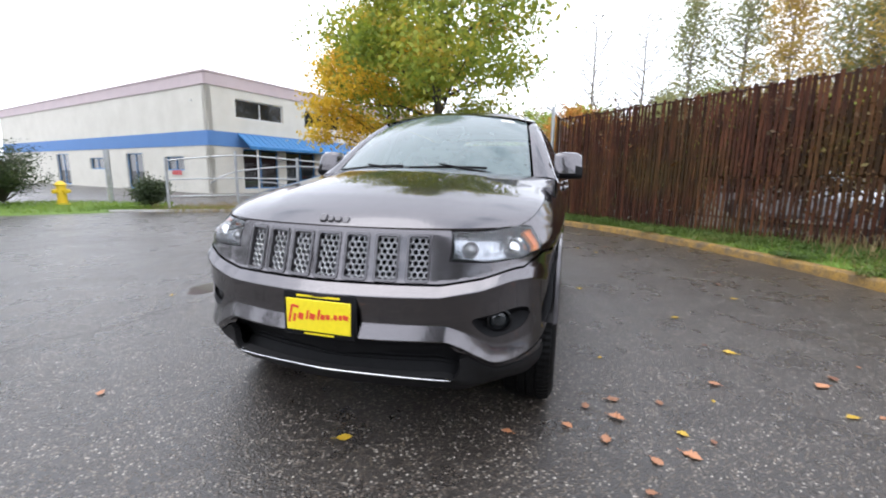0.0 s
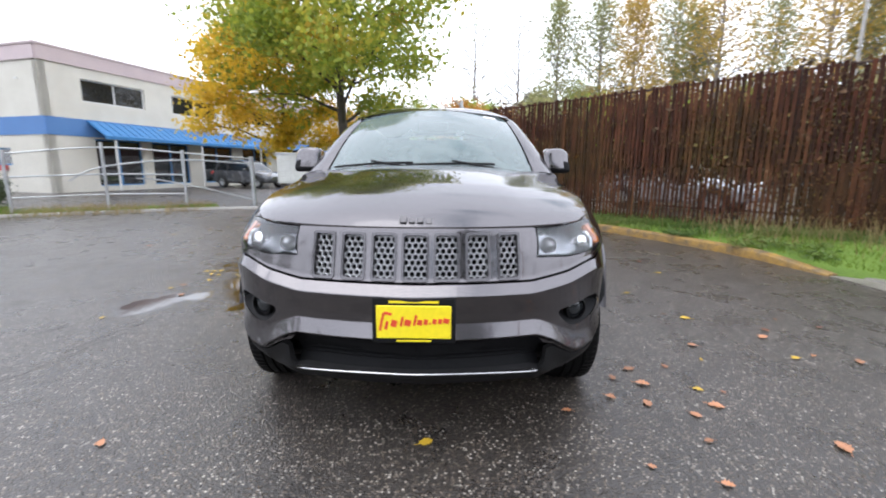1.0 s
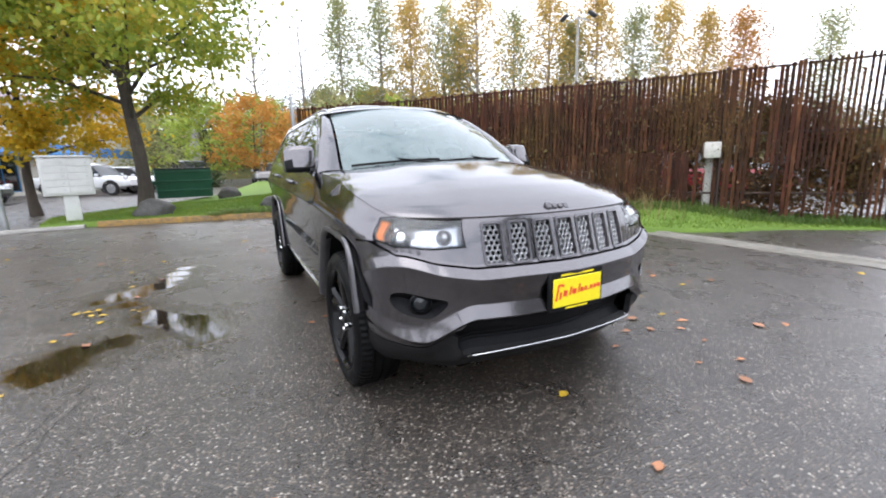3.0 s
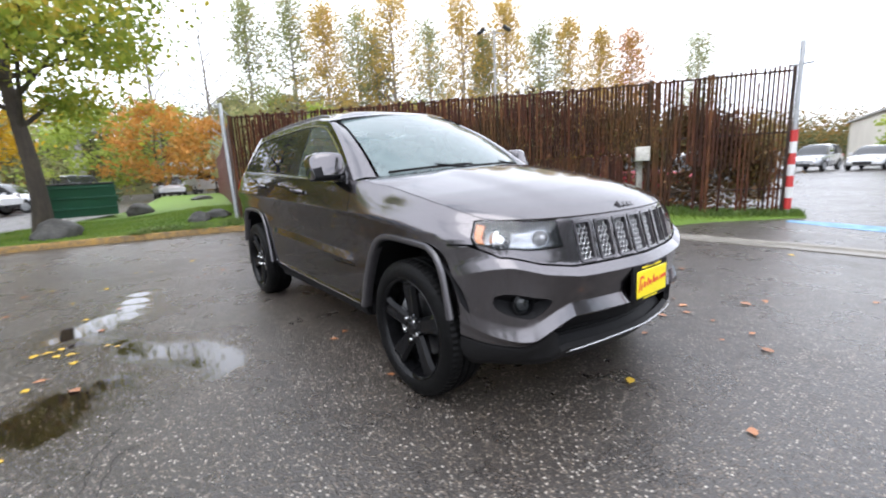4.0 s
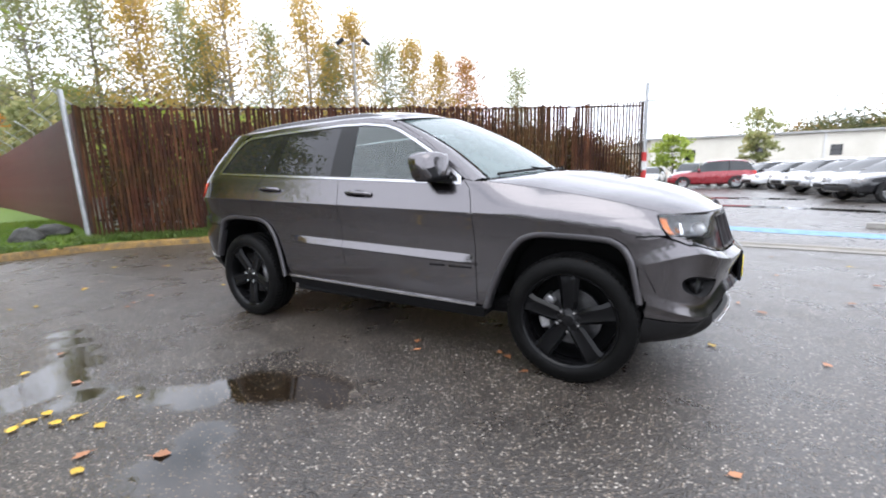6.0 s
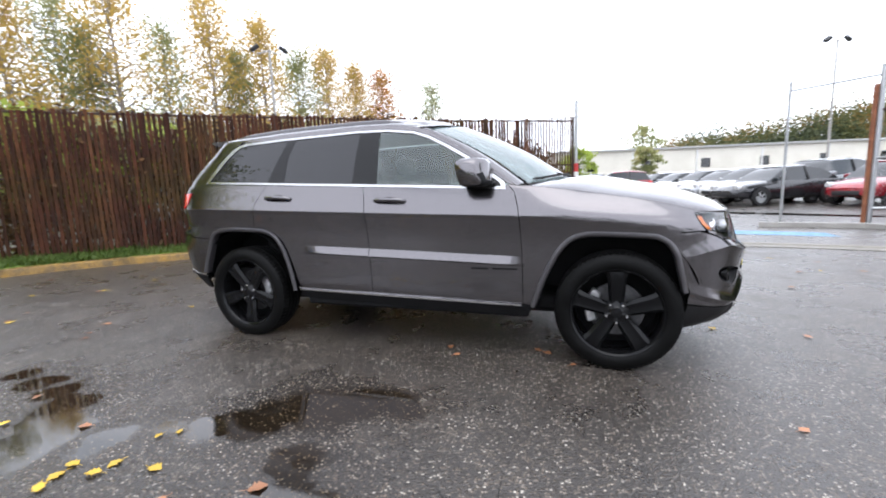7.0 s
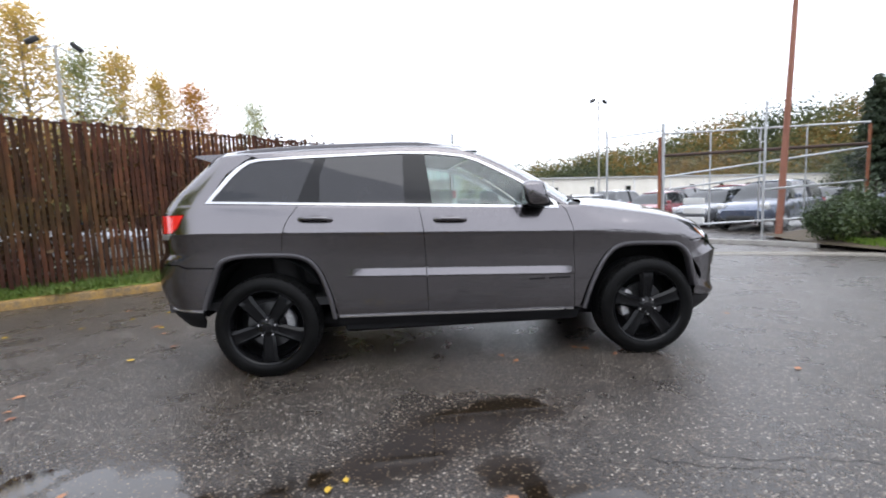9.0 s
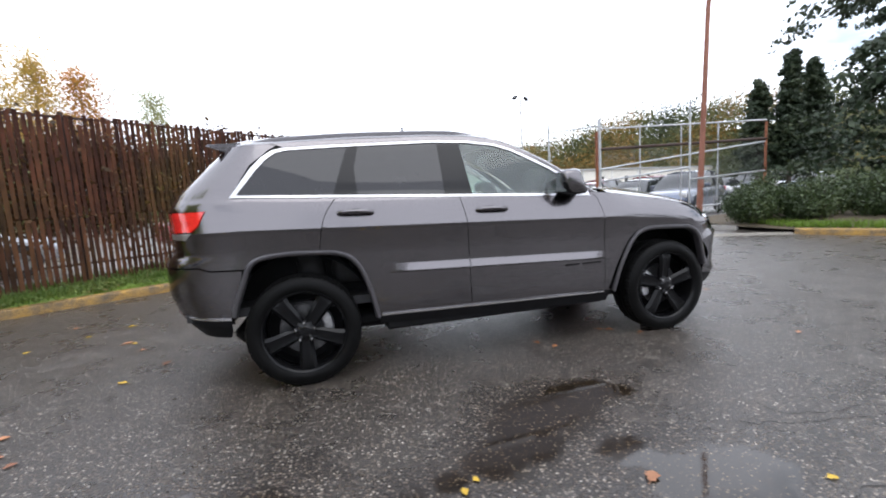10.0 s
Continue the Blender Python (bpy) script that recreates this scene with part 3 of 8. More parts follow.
# corner post and the end post by the driveway, striped red and white at the foot
end = thing("gate_post", "tall galvanised post with red and white striped foot", "post", at=pose(0.9, 8.6, 0))
eb = bm_new()
tube(eb, [(0, 0, -0.1), (0, 0, 3.3)], 0.045, 12)
part("pole", eb, GALV, end)
RED_PAINT = surface("red_paint", (0.45, 0.03, 0.03), (0.55, 0.05, 0.045), 4, (0.4, 0.6), fine=0.1)
for i in range(7):
    sb = bm_new()
    tube(sb, [(0, 0, 0.12 + 0.22 * i), (0, 0, 0.34 + 0.22 * i)], 0.062, 12)
    part("stripe", sb, RED_PAINT if i % 2 == 0 else WHITE_PAINT, end, "red band" if i % 2 == 0 else "white band")
ab = bm_new()
tube(ab, [(-0.18, 0, 2.88), (0.2, 0, 2.88)], 0.02, 6)
part("bracket", ab, GALV, end)
corner = bm_new()
tube(corner, [(-8.82, 0.5, 0.1), (-8.9, 0.46, 3.15)], 0.05, 12)
solid("fence_corner_post", corner, GALV, "galvanised corner post of the slatted fence", "post")

# oxblood slatted fence that runs back from the corner
back = thing("back_fence", "solid oxblood-red slatted fence running back along the lawn", "fence")
bline = [(-8.95, 0.62), (-24.0, 3.3), (-33.0, 4.7)]
blen = sum((Vector(b) - Vector(a)).length for a, b in zip(bline, bline[1:]))
sb = bm_new()
box(sb, (-0.055, -0.01, 0.0), (0.055, 0.01, 1.0), 0.004)
slat_red = finish("slat", sb, PICKET_BROWN)
s = 0.08
while s < blen:
    p, d = along(bline, s)
    ob = new("slat", slat_red)
    ob.parent = back
    lo = lawn_z(p.x, p.y)
    ob.matrix_world = Matrix.Translation((p.x, p.y, lo)) @ pose(0, 0, 0, 0, 0, math.degrees(math.atan2(d.y, d.x))) @ Matrix.Diagonal((1, 1, 2.72 - lo + f_rng.uniform(-0.01, 0.01), 1))
    s += 0.117
for k in range(9):
    p, d = along(bline, blen * k / 8.0 * 0.999)
    pb = bm_new()
    tube(pb, [(p.x, p.y + 0.06, 0.2), (p.x, p.y + 0.06, 2.85), (p.x + 0.12, p.y - 0.35, 3.15)], 0.022, 6)
    part("post", pb, GALV, back, "post with slanted barbed-wire arm")
for j in range(3):
    wb = bm_new()
    tube(wb, [(*(along(bline, blen * k / 30 * 0.999)[0] + Vector((0.05 + 0.035 * j, -0.06 - 0.12 * j))), 2.88 + 0.1 * j) for k in range(31)], 0.005, 4)
    part("barbed_wire", wb, GALV, back)


# ---- blue and cream two-storey building ----
BX, BY = (-15.3, -17.8), None
e1, e2 = Vector((-0.965, 0.262)), Vector((-0.262, -0.965))
bm_m = Matrix(((e1.x, e2.x, 0, -15.3), (e1.y, e2.y, 0, -17.8), (0, 0, 1, 0), (0, 0, 0, 1)))
house = thing("office_building", "two-storey cream stucco building with blue band and mauve fascia", "building", at=bm_m)


def hole_wall(b, L, z0, z1, holes, thick, place):
    """A wall of length L between two heights with rectangular holes (x0, x1, z0, z1), extruded by thick; place maps (x, z, depth)."""
    xs = sorted({0.0, L, *[h[0] for h in holes], *[h[1] for h in holes]})
    zs = sorted({z0, z1, *[h[2] for h in holes], *[h[3] for h in holes]})
    for a, c in zip(xs, xs[1:]):
        for lo, hi in zip(zs, zs[1:]):
            mx, mz = (a + c) / 2, (lo + hi) / 2
            if any(h[0] < mx < h[1] and h[2] < mz < h[3] for h in holes):
                continue
            q = [place(x, z, dd) for dd in (0, thick) for x, z in ((a, lo), (c, lo), (c, hi), (a, hi))]
            v = [b.verts.new(k) for k in q]
            for f in ((0, 1, 2, 3), (7, 6, 5, 4), (0, 4, 5, 1), (1, 5, 6, 2), (2, 6, 7, 3), (3, 7, 4, 0)):
                b.faces.new([v[k] for k in f])
    bmesh.ops.remove_doubles(b, verts=b.verts, dist=0.0005)
    bmesh.ops.recalc_face_normals(b, faces=b.faces)


L1, L2, HB = 34.0, 34.0, 6.45
win1 = [(1.7, 4.9, 4.25, 5.30), (6.6, 9.9, 4.25, 5.30), (11.6, 14.9, 4.25, 5.30), (16.6, 19.9, 4.25, 5.3)]
shop1 = [(2.0, 4.4, 0.25, 2.55), (5.0, 7.4, 0.25, 2.55), (8.4, 11.0, 0.25, 2.55), (12.0, 14.6, 0.25, 2.55), (16.0, 18.6, 0.25, 2.55)]
win2 = [(2.6, 4.6, 1.25, 2.05), (7.4, 9.6, 0.05, 2.3), (13.0, 15.2, 1.25, 2.05), (19.0, 21.4, 0.05, 2.4)]


def face1(x, z, d):
    return (x, d, z)


def face2(x, z, d):
    return (d, x, z)


for nm, z0, z1, mt in (("lower_wall", 0.0, 2.62, STUCCO), ("blue_band", 2.62, 3.42, STUCCO_BLUE), ("upper_wall", 3.42, 5.80, STUCCO), ("fascia", 5.80, 6.40, STUCCO_MAUVE)):
    for face, L, holes in ((face1, L1, win1 + shop1), (face2, L2, win2)):
        wb = bm_new()
        hs = [h for h in holes if h[2] >= z0 - 0.01 and h[3] <= z1 + 0.01]
        th = 0.3
        out = -0.06 if nm == "fascia" else (-0.03 if nm == "blue_band" else 0.0)
        hole_wall(wb, L, z0, z1, hs, th, (lambda x, z, d, f=face, o=out: f(x, z, d + o)))
        part(nm, wb, mt, house, smooth=False)
rb = bm_new()
box(rb, (-0.1, -0.1, 6.40), (L1, L2, 6.52), 0.02)
part("roof", rb, STUCCO_MAUVE, house)
cb = bm_new()
box(cb, (0.0, 0.0, 6.0), (0.01, 0.01, 6.01))
cb.free()
DARK_IN = surface("dim_interior", (0.03, 0.028, 0.025), (0.06, 0.055, 0.05), 2, (0.8, 0.9))
ib = bm_new()
box(ib, (0.8, 0.8, 0.05), (L1 - 0.5, L2 - 0.5, 6.3))
part("interior", ib, DARK_IN, house, "dim interior")
for face, holes in ((face1, win1 + shop1), (face2, win2)):
    for x0, x1, z0, z1 in holes:
        fb = bm_new()
        for a, b2, c, d2 in ((x0, x1, z0, z0 + 0.06), (x0, x1, z1 - 0.06, z1), (x0, x0 + 0.06, z0, z1), (x1 - 0.06, x1, z0, z1), ((x0 + x1) / 2 - 0.03, (x0 + x1) / 2 + 0.03, z0, z1)):
            p, q = face(a, c, 0.1), face(b2, d2, 0.17)
            box(fb, p, q)
        w = part("window", fb, WHITE_PAINT if z0 > 3 else METAL_BLUE, house, "framed window", smooth=False)
        pb = bm_new()
        box(pb, face(x0 + 0.02, z0 + 0.02, 0.135), face(x1 - 0.02, z1 - 0.02, 0.145))
        part("pane", pb, DARK_GLASS, w, smooth=False)
        if z0 > 3:
            bb = bm_new()
            box(bb, face(x0 + 0.08, z0 + 0.08, 0.19), face(x0 + 0.5, z1 - 0.08, 0.2))
            box(bb, face(x1 - 0.5, z0 + 0.08, 0.19), face(x1 - 0.08, z1 - 0.08, 0.2))
            part("blind", bb, WHITE_PAINT, w, "pale blind")
awn = bm_new()
prof = [(0.0, 3.40), (-1.15, 2.66), (-1.15, 2.50), (-1.11, 2.50), (-1.11, 2.64), (0.0, 3.34)]
va = [awn.verts.new((1.7, y, z)) for y, z in prof]
vb = [awn.verts.new((24.0, y, z)) for y, z in prof]
for i in range(6):
    awn.faces.new((va[i], va[(i + 1) % 6], vb[(i + 1) % 6], vb[i]))
awn.faces.new(va[::-1])
awn.faces.new(vb)
bmesh.ops.recalc_face_normals(awn, faces=awn.faces)
aw = part("awning", awn, METAL_BLUE, house, "blue standing-seam metal awning", smooth=False)
for i in range(57):
    x = 1.75 + i * 0.39
    sb = bm_new()
    tube(sb, [(x, -0.02, 3.415), (x, -1.14, 2.685)], 0.018, 4)
    part("seam", sb, METAL_BLUE, aw)
for i in range(4):
    pb = bm_new()
    tube(pb, [(2.2 + i * 5.2, -1.05, 0), (2.2 + i * 5.2, -1.05, 2.6)], 0.05, 8)
    part("column", pb, WHITE_PAINT, house)
vb2 = bm_new()
box(vb2, (-0.05, 1.2, 5.0), (-0.12, 1.36, 5.08), 0.01)
part("vent", vb2, WHITE_PAINT, house, "small wall vent")
sb = bm_new()
box(sb, (-0.05, 2.9, 1.0), (-0.02, 3.9, 1.26), 0.005)
part("sign", sb, RED_PAINT, house, "small red wall sign")


# ---- trees ----
def leaf_cloud(V, F, centre, spread, count, size, rng, droop=0.0):
    for _ in range(count):
        p = Vector((rng.gauss(0, 1), rng.gauss(0, 1), rng.gauss(0, 1)))
        p = Vector(centre) + Vector((p.x * spread[0], p.y * spread[1], p.z * spread[2]))
        u = Vector((rng.gauss(0, 1), rng.gauss(0, 1), rng.gauss(0, 1) - droop)).normalized()
        w = u.orthogonal().normalized()
        w.rotate(Matrix.Rotation(rng.uniform(0, 6.28), 3, u))
        s = size * rng.uniform(0.6, 1.3)
        k = len(V)
        V += [p - u * s * 0.5, p + w * s * 0.32, p + u * s * 0.5, p - w * s * 0.32]
        F.append((k, k + 1, k + 2, k + 3))


def broadleaf(name, label, loc, height, spread, trunk_r, leaf, leaves, size, seed, fork=0.25, first=1.8, lean=(0, 0), bark=None, group=""):
    """A tapered trunk, limbs that fork twice, and leaves held in clumps round the twigs."""
    rng = random.Random(seed)
    t = thing(name, label, "tree", group, pose(*loc))
    tb = bm_new()
    trunk = [Vector((lean[0] * z / height + 0.08 * math.sin(z * 1.3 + seed), lean[1] * z / height + 0.08 * math.cos(z * 1.1 + seed) - 0.08, z)) for z in np.linspace(-0.1, height * 0.93, 12)]
    tube(tb, trunk, [trunk_r * (1.35 if i == 0 else 1 - 0.9 * i / 11) for i in range(12)], 10)
    V, F = [], []
    tips = []
    n_limb = int(16 + height * 1.6)
    for i in range(n_limb):
        f = (i + rng.random()) / n_limb
        z = first + (height * 0.92 - first) * f
        base = trunk[0].lerp(trunk[-1], (z + 0.1) / (height * 0.93 + 0.1))
        a = i * 2.4 + rng.uniform(-0.4, 0.4)
        prof = math.sin(math.pi * min(1, (0.22 + 0.78 * f)) ** 0.85)
        reach = spread * (0.35 + 0.75 * prof) * rng.uniform(0.7, 1.1)
        rise = rng.uniform(0.15, 0.45) * reach + fork
        mid = base + Vector((math.cos(a) * reach * 0.5, math.sin(a) * reach * 0.5, rise * 0.7))
        tip = base + Vector((math.cos(a) * reach, math.sin(a) * reach, rise + rng.uniform(-0.3, 0.2)))
        r0 = trunk_r * 0.34 * (1 - 0.7 * f)
        tube(tb, [base, mid, tip], [r0, r0 * 0.6, r0 * 0.15], 5)
        tips += [(mid, 0.6), (mid.lerp(tip, 0.5), 0.9), (tip, 1.0)]
        for _ in range(3):
            q = mid.lerp(tip, rng.uniform(0.1, 0.9))
            e = q + Vector((rng.gauss(0, 1), rng.gauss(0, 1), rng.gauss(0.2, 0.5))).normalized() * reach * rng.uniform(0.2, 0.4)
            tube(tb, [q, e], [r0 * 0.35, r0 * 0.08], 4)
            tips += [(q.lerp(e, 0.6), 0.8), (e, 1.0)]
    part("trunk", tb, bark or BARK, t, "trunk and limbs")
    per = max(1, int(leaves / len(tips)))
    for p, k in tips:
        sp = spread * 0.115 * rng.uniform(0.6, 1.4)
        leaf_cloud(V, F, p, (sp, sp, sp * 0.7), int(per * k * rng.uniform(0.5, 1.5)), size, rng, 0.3)
    c = new("crown", mesh_from("crown", V, F, leaf))
    c.parent = t
    return t


def poplar(name, label, loc, height, width, leaf, leaves, size, seed, bark=None, bare=0.0, group=""):
    """A slim upright tree: a straight leader, steep branches all the way and tufts of small leaves with gaps."""
    rng = random.Random(seed)
    t = thing(name, label, "tree", group, pose(*loc))
    tb = bm_new()
    tube(tb, [(rng.gauss(0, 0.05) * height * 0.03, rng.gauss(0, 0.05) * height * 0.03, z) for z in np.linspace(-0.2, height, 10)], [height * 0.013 * (1 - 0.93 * i / 9) + 0.01 for i in range(10)], 7)
    V, F = [], []
    n = int(34 + height * 1.5)
    for i in range(n):
        f = ((i + rng.random()) / n) ** 0.9
        z = height * (0.12 + 0.86 * f)
        a = i * 2.39996 + rng.uniform(-0.5, 0.5)
        reach = width * 0.5 * (1.05 - f) ** 0.62 * (0.55 + 0.45 * min(1, f * 4)) * rng.uniform(0.55, 1.2)
        tip = Vector((math.cos(a) * reach, math.sin(a) * reach, z + reach * rng.uniform(0.35, 0.95)))
        tube(tb, [(0, 0, z), tip * 0.55 + Vector((0, 0, z)) * 0.45 - Vector((0, 0, 0.05 * reach)), tip], [height * 0.004 * (1.1 - f) + 0.012, height * 0.002 + 0.008, 0.006], 4)
        for _ in range(4):
            q = Vector((0, 0, z)).lerp(tip, rng.uniform(0.3, 1.0))
            e = q + Vector((rng.gauss(0, 1), rng.gauss(0, 1), rng.gauss(0.5, 0.6))).normalized() * reach * rng.uniform(0.2, 0.5)
            tube(tb, [q, e], [0.012, 0.005], 3)
            if rng.random() > bare:
                sp = width * 0.06 * rng.uniform(0.6, 1.5)
                leaf_cloud(V, F, q.lerp(e, 0.7), (sp, sp, sp * 1.2), int(leaves / (n * 4) * rng.uniform(0.4, 1.6)), size, rng)
    part("trunk", tb, bark or BARK_PALE, t, "trunk and bare twigs")
    if V:
        c = new("crown", mesh_from("crown", V, F, leaf))
        c.parent = t
    return t


def conifer(name, label, loc, height, width, leaf, seed, tufts=26, first=0.12, group=""):
    """Whorls of drooping boughs, each a spray of needle tufts."""
    rng = random.Random(seed)
    t = thing(name, label, "tree", group, pose(*loc))
    tb = bm_new()
    tube(tb, [(0, 0, -0.2), (0.05, 0, height * 0.5), (0, 0, height)], [height * 0.018, height * 0.011, 0.02], 8)
    V, F = [], []
    n = int(height * 7)
    for i in range(n):
        f = (i + rng.random()) / n
        z = height * (first + (0.98 - first) * f)
        a = i * 2.39996 + rng.uniform(-0.5, 0.5)
        reach = width * 0.5 * (1.02 - f) ** 0.75 * rng.uniform(0.55, 1.15) + 0.15
        tip = Vector((math.cos(a) * reach, math.sin(a) * reach, z - reach * rng.uniform(0.0, 0.3)))
        mid = Vector((math.cos(a) * reach * 0.5, math.sin(a) * reach * 0.5, z + reach * 0.08))
        tube(tb, [(0, 0, z), mid, tip], [0.03 * (1.1 - f) + 0.01, 0.014, 0.005], 4)
        for k in range(tufts):
            g = rng.uniform(0.18, 1.05)
            q = (Vector((0, 0, z)).lerp(mid, g * 2) if g < 0.5 else mid.lerp(tip, g * 2 - 1))
            side = Vector((-math.sin(a), math.cos(a), 0)) * rng.gauss(0, 0.16) * reach * (0.4 + g)
            leaf_cloud(V, F, q + side + Vector((0, 0, rng.gauss(-0.03, 0.05))), (0.08, 0.08, 0.06), 6, 0.13 + 0.006 * height, rng, 0.5)
    part("trunk", tb, BARK, t, "dark trunk and boughs")
    c = new("crown", mesh_from("crown", V, F, leaf))
    c.parent = t
    return t


LEAF_GREEN = leafy("green_turning_leaves", [(0.0, (0.14, 0.20, 0.025)), (0.4, (0.28, 0.35, 0.045)), (0.72, (0.46, 0.43, 0.055)), (1.0, (0.60, 0.34, 0.05))], 0.6, 0.5)
LEAF_YELLOW = leafy("yellow_leaves", [(0.0, (0.36, 0.34, 0.03)), (0.4, (0.68, 0.46, 0.035)), (0.75, (0.78, 0.52, 0.045)), (1.0, (0.66, 0.36, 0.05))], 0.6, 0.5)
LEAF_GOLD = leafy("gold_brown_leaves", [(0.0, (0.27, 0.23, 0.08)), (0.4, (0.54, 0.39, 0.10)), (0.75, (0.66, 0.45, 0.12)), (1.0, (0.46, 0.38, 0.15))], 0.6, 0.5)
LEAF_OLIVE = leafy("olive_leaves", [(0.0, (0.17, 0.20, 0.09)), (0.45, (0.31, 0.33, 0.14)), (0.8, (0.44, 0.40, 0.18)), (1.0, (0.52, 0.42, 0.18))], 0.6, 0.5)
LEAF_ORANGE = leafy("orange_leaves", [(0.0, (0.18, 0.19, 0.04)), (0.4, (0.46, 0.24, 0.045)), (0.8, (0.58, 0.26, 0.05)), (1.0, (0.44, 0.31, 0.07))])
LEAF_LIME = leafy("lime_leaves", [(0.0, (0.16, 0.23, 0.04)), (0.5, (0.34, 0.42, 0.07)), (1.0, (0.44, 0.46, 0.10))])
NEEDLES = leafy("dark_needles", [(0.0, (0.010, 0.020, 0.009)), (0.5, (0.022, 0.040, 0.016)), (1.0, (0.05, 0.065, 0.022))], 0.6, 0.1)
SHRUB = leafy("shrub_leaves", [(0.0, (0.016, 0.03, 0.010)), (0.5, (0.04, 0.065, 0.018)), (1.0, (0.10, 0.12, 0.03))], 0.5, 0.15)

BRAMBLE = leafy("bramble_leaves", [(0.0, (0.035, 0.025, 0.011)), (0.35, (0.090, 0.050, 0.017)), (0.6, (0.165, 0.072, 0.022)), (0.8, (0.15, 0.12, 0.03)), (1.0, (0.30, 0.10, 0.03))], 0.6, 0.25)


def bramble(name, label, spots, size, seed, per=34):
    """A tangle of canes with small leaves; spots: plan point, height and spread of each clump."""
    rng = random.Random(seed)
    V, F = [], []
    for x, y, z, r in spots:
        leaf_cloud(V, F, (x, y, z), (r, r * 0.6, r), per, size, rng)
    return tagged(new(name, mesh_from(name, V, F, BRAMBLE)), label, "bramble", kind="stuff")


b_rng = random.Random(64)
thicket, creeper = [], []
for _ in range(1300):
    t = b_rng.random()
    p, d = along(FENCE, fence_len * (0.02 + 0.97 * t))
    o = b_rng.uniform(0.30, 0.75)
    # open below where the lower slats have gone, so that the yard shows through
    z = b_rng.uniform(1.15, 2.66) if 0.30 < t < 0.62 or b_rng.random() < 0.6 else b_rng.uniform(0.2, 1.1)
    z = min(z, 2.38 + 0.2 * math.sin(t * 23) - 1.1 * max(0.0, t - 0.80) / 0.20 - b_rng.uniform(0, 0.25) * (t > 0.8))
    thicket.append((p.x - d.y * o, p.y + d.x * o, z, 0.20))
for _ in range(280):
    t = b_rng.betavariate(3.0, 2.0)
    p, d = along(FENCE, fence_len * (0.30 + 0.56 * t))
    o = b_rng.uniform(0.01, 0.07)
    creeper.append((p.x + d.y * o, p.y - d.x * o, b_rng.uniform(0.35, 2.65) if 0.25 < t < 0.75 else b_rng.uniform(1.2, 2.6), 0.13))
bramble("bramble_thicket", "dark rust-brown bramble thicket behind the slats", thicket, 0.10, 65)
bramble("creeper", "thin russet creeper on the face of the slats", creeper, 0.045, 66, 14)

broadleaf("maple_tree", "broad green tree turning yellow on the lawn", (-10.9, -3.4, 0.1), 10.5, 3.6, 0.2, LEAF_GREEN, 42000, 0.16, 5, first=2.3)
broadleaf("yellow_tree", "bright yellow autumn tree beyond the gate", (-13.8, -6.6, 0.0), 7.4, 3.0, 0.14, LEAF_YELLOW, 30000, 0.16, 8, first=1.5)

# tall cottonwoods in a row behind the fence: distance, bearing, height, width, kind
row = [(58, 168.5, 21, 9, "bare"), (56, 163.5, 21.5, 7, "olive"), (57, 158.5, 23, 8, "olive"), (55, 154.5, 21, 7.5, "gold"), (60, 150.5, 22, 8, "olive"), (56, 146.0, 24.5, 9, "gold"),
       (62, 141.5, 21, 7, "olive"), (57, 137.0, 23.5, 8, "gold"), (60, 131.5, 22.5, 8, "gold"), (64, 127.5, 20, 7, "olive"), (66, 124.0, 21, 7, "gold"), (70, 120.5, 20, 7, "gold"), (72, 117.0, 19.5, 8, "orange"),
       (88, 110.5, 21.0, 10, "olive"), (54, 174.0, 20.5, 9, "bare"), (58, 148.2, 19, 6, "olive"), (59, 134.5, 18, 6, "olive")]
kinds = {"gold": LEAF_GOLD, "olive": LEAF_OLIVE, "orange": LEAF_ORANGE, "bare": LEAF_OLIVE}
words = {"gold": "tall slim cottonwood with golden brown leaves", "olive": "tall slim cottonwood with thinning olive leaves", "orange": "tall cottonwood with orange-brown leaves", "bare": "tall nearly bare grey-twigged tree"}
for i, (d, a, h, w, k) in enumerate(row):
    poplar("cottonwood", words[k], (1.5 + d * math.cos(radians(a)), -2.5 + d * math.sin(radians(a)), 0), h, w * 1.38, kinds[k], 8600 if k != "bare" else 900, 0.31, 40 + i,
           bare=0.75 if k == "bare" else (0.22 if k == "olive" else 0.1), group="row of tall trees behind the fence")
for i, (d, a, h, w, lf) in enumerate([(62, 166, 15, 8, LEAF_OLIVE), (63, 160.8, 16, 8, LEAF_LIME), (62, 156.3, 14.5, 8, LEAF_OLIVE), (64, 152.4, 15, 8, LEAF_GOLD), (63, 144, 14, 8, LEAF_LIME), (65, 139.2, 15, 8, LEAF_OLIVE), (66, 129.4, 14, 8, LEAF_OLIVE), (70, 122, 13, 8, LEAF_GOLD)]):
    poplar("cottonwood", "shorter bushy cottonwood between the tall ones", (1.5 + d * math.cos(radians(a)), -2.5 + d * math.sin(radians(a)), 0), h * 0.74, w * 1.25, lf, 6400, 0.34, 640 + i, group="row of tall trees behind the fence")
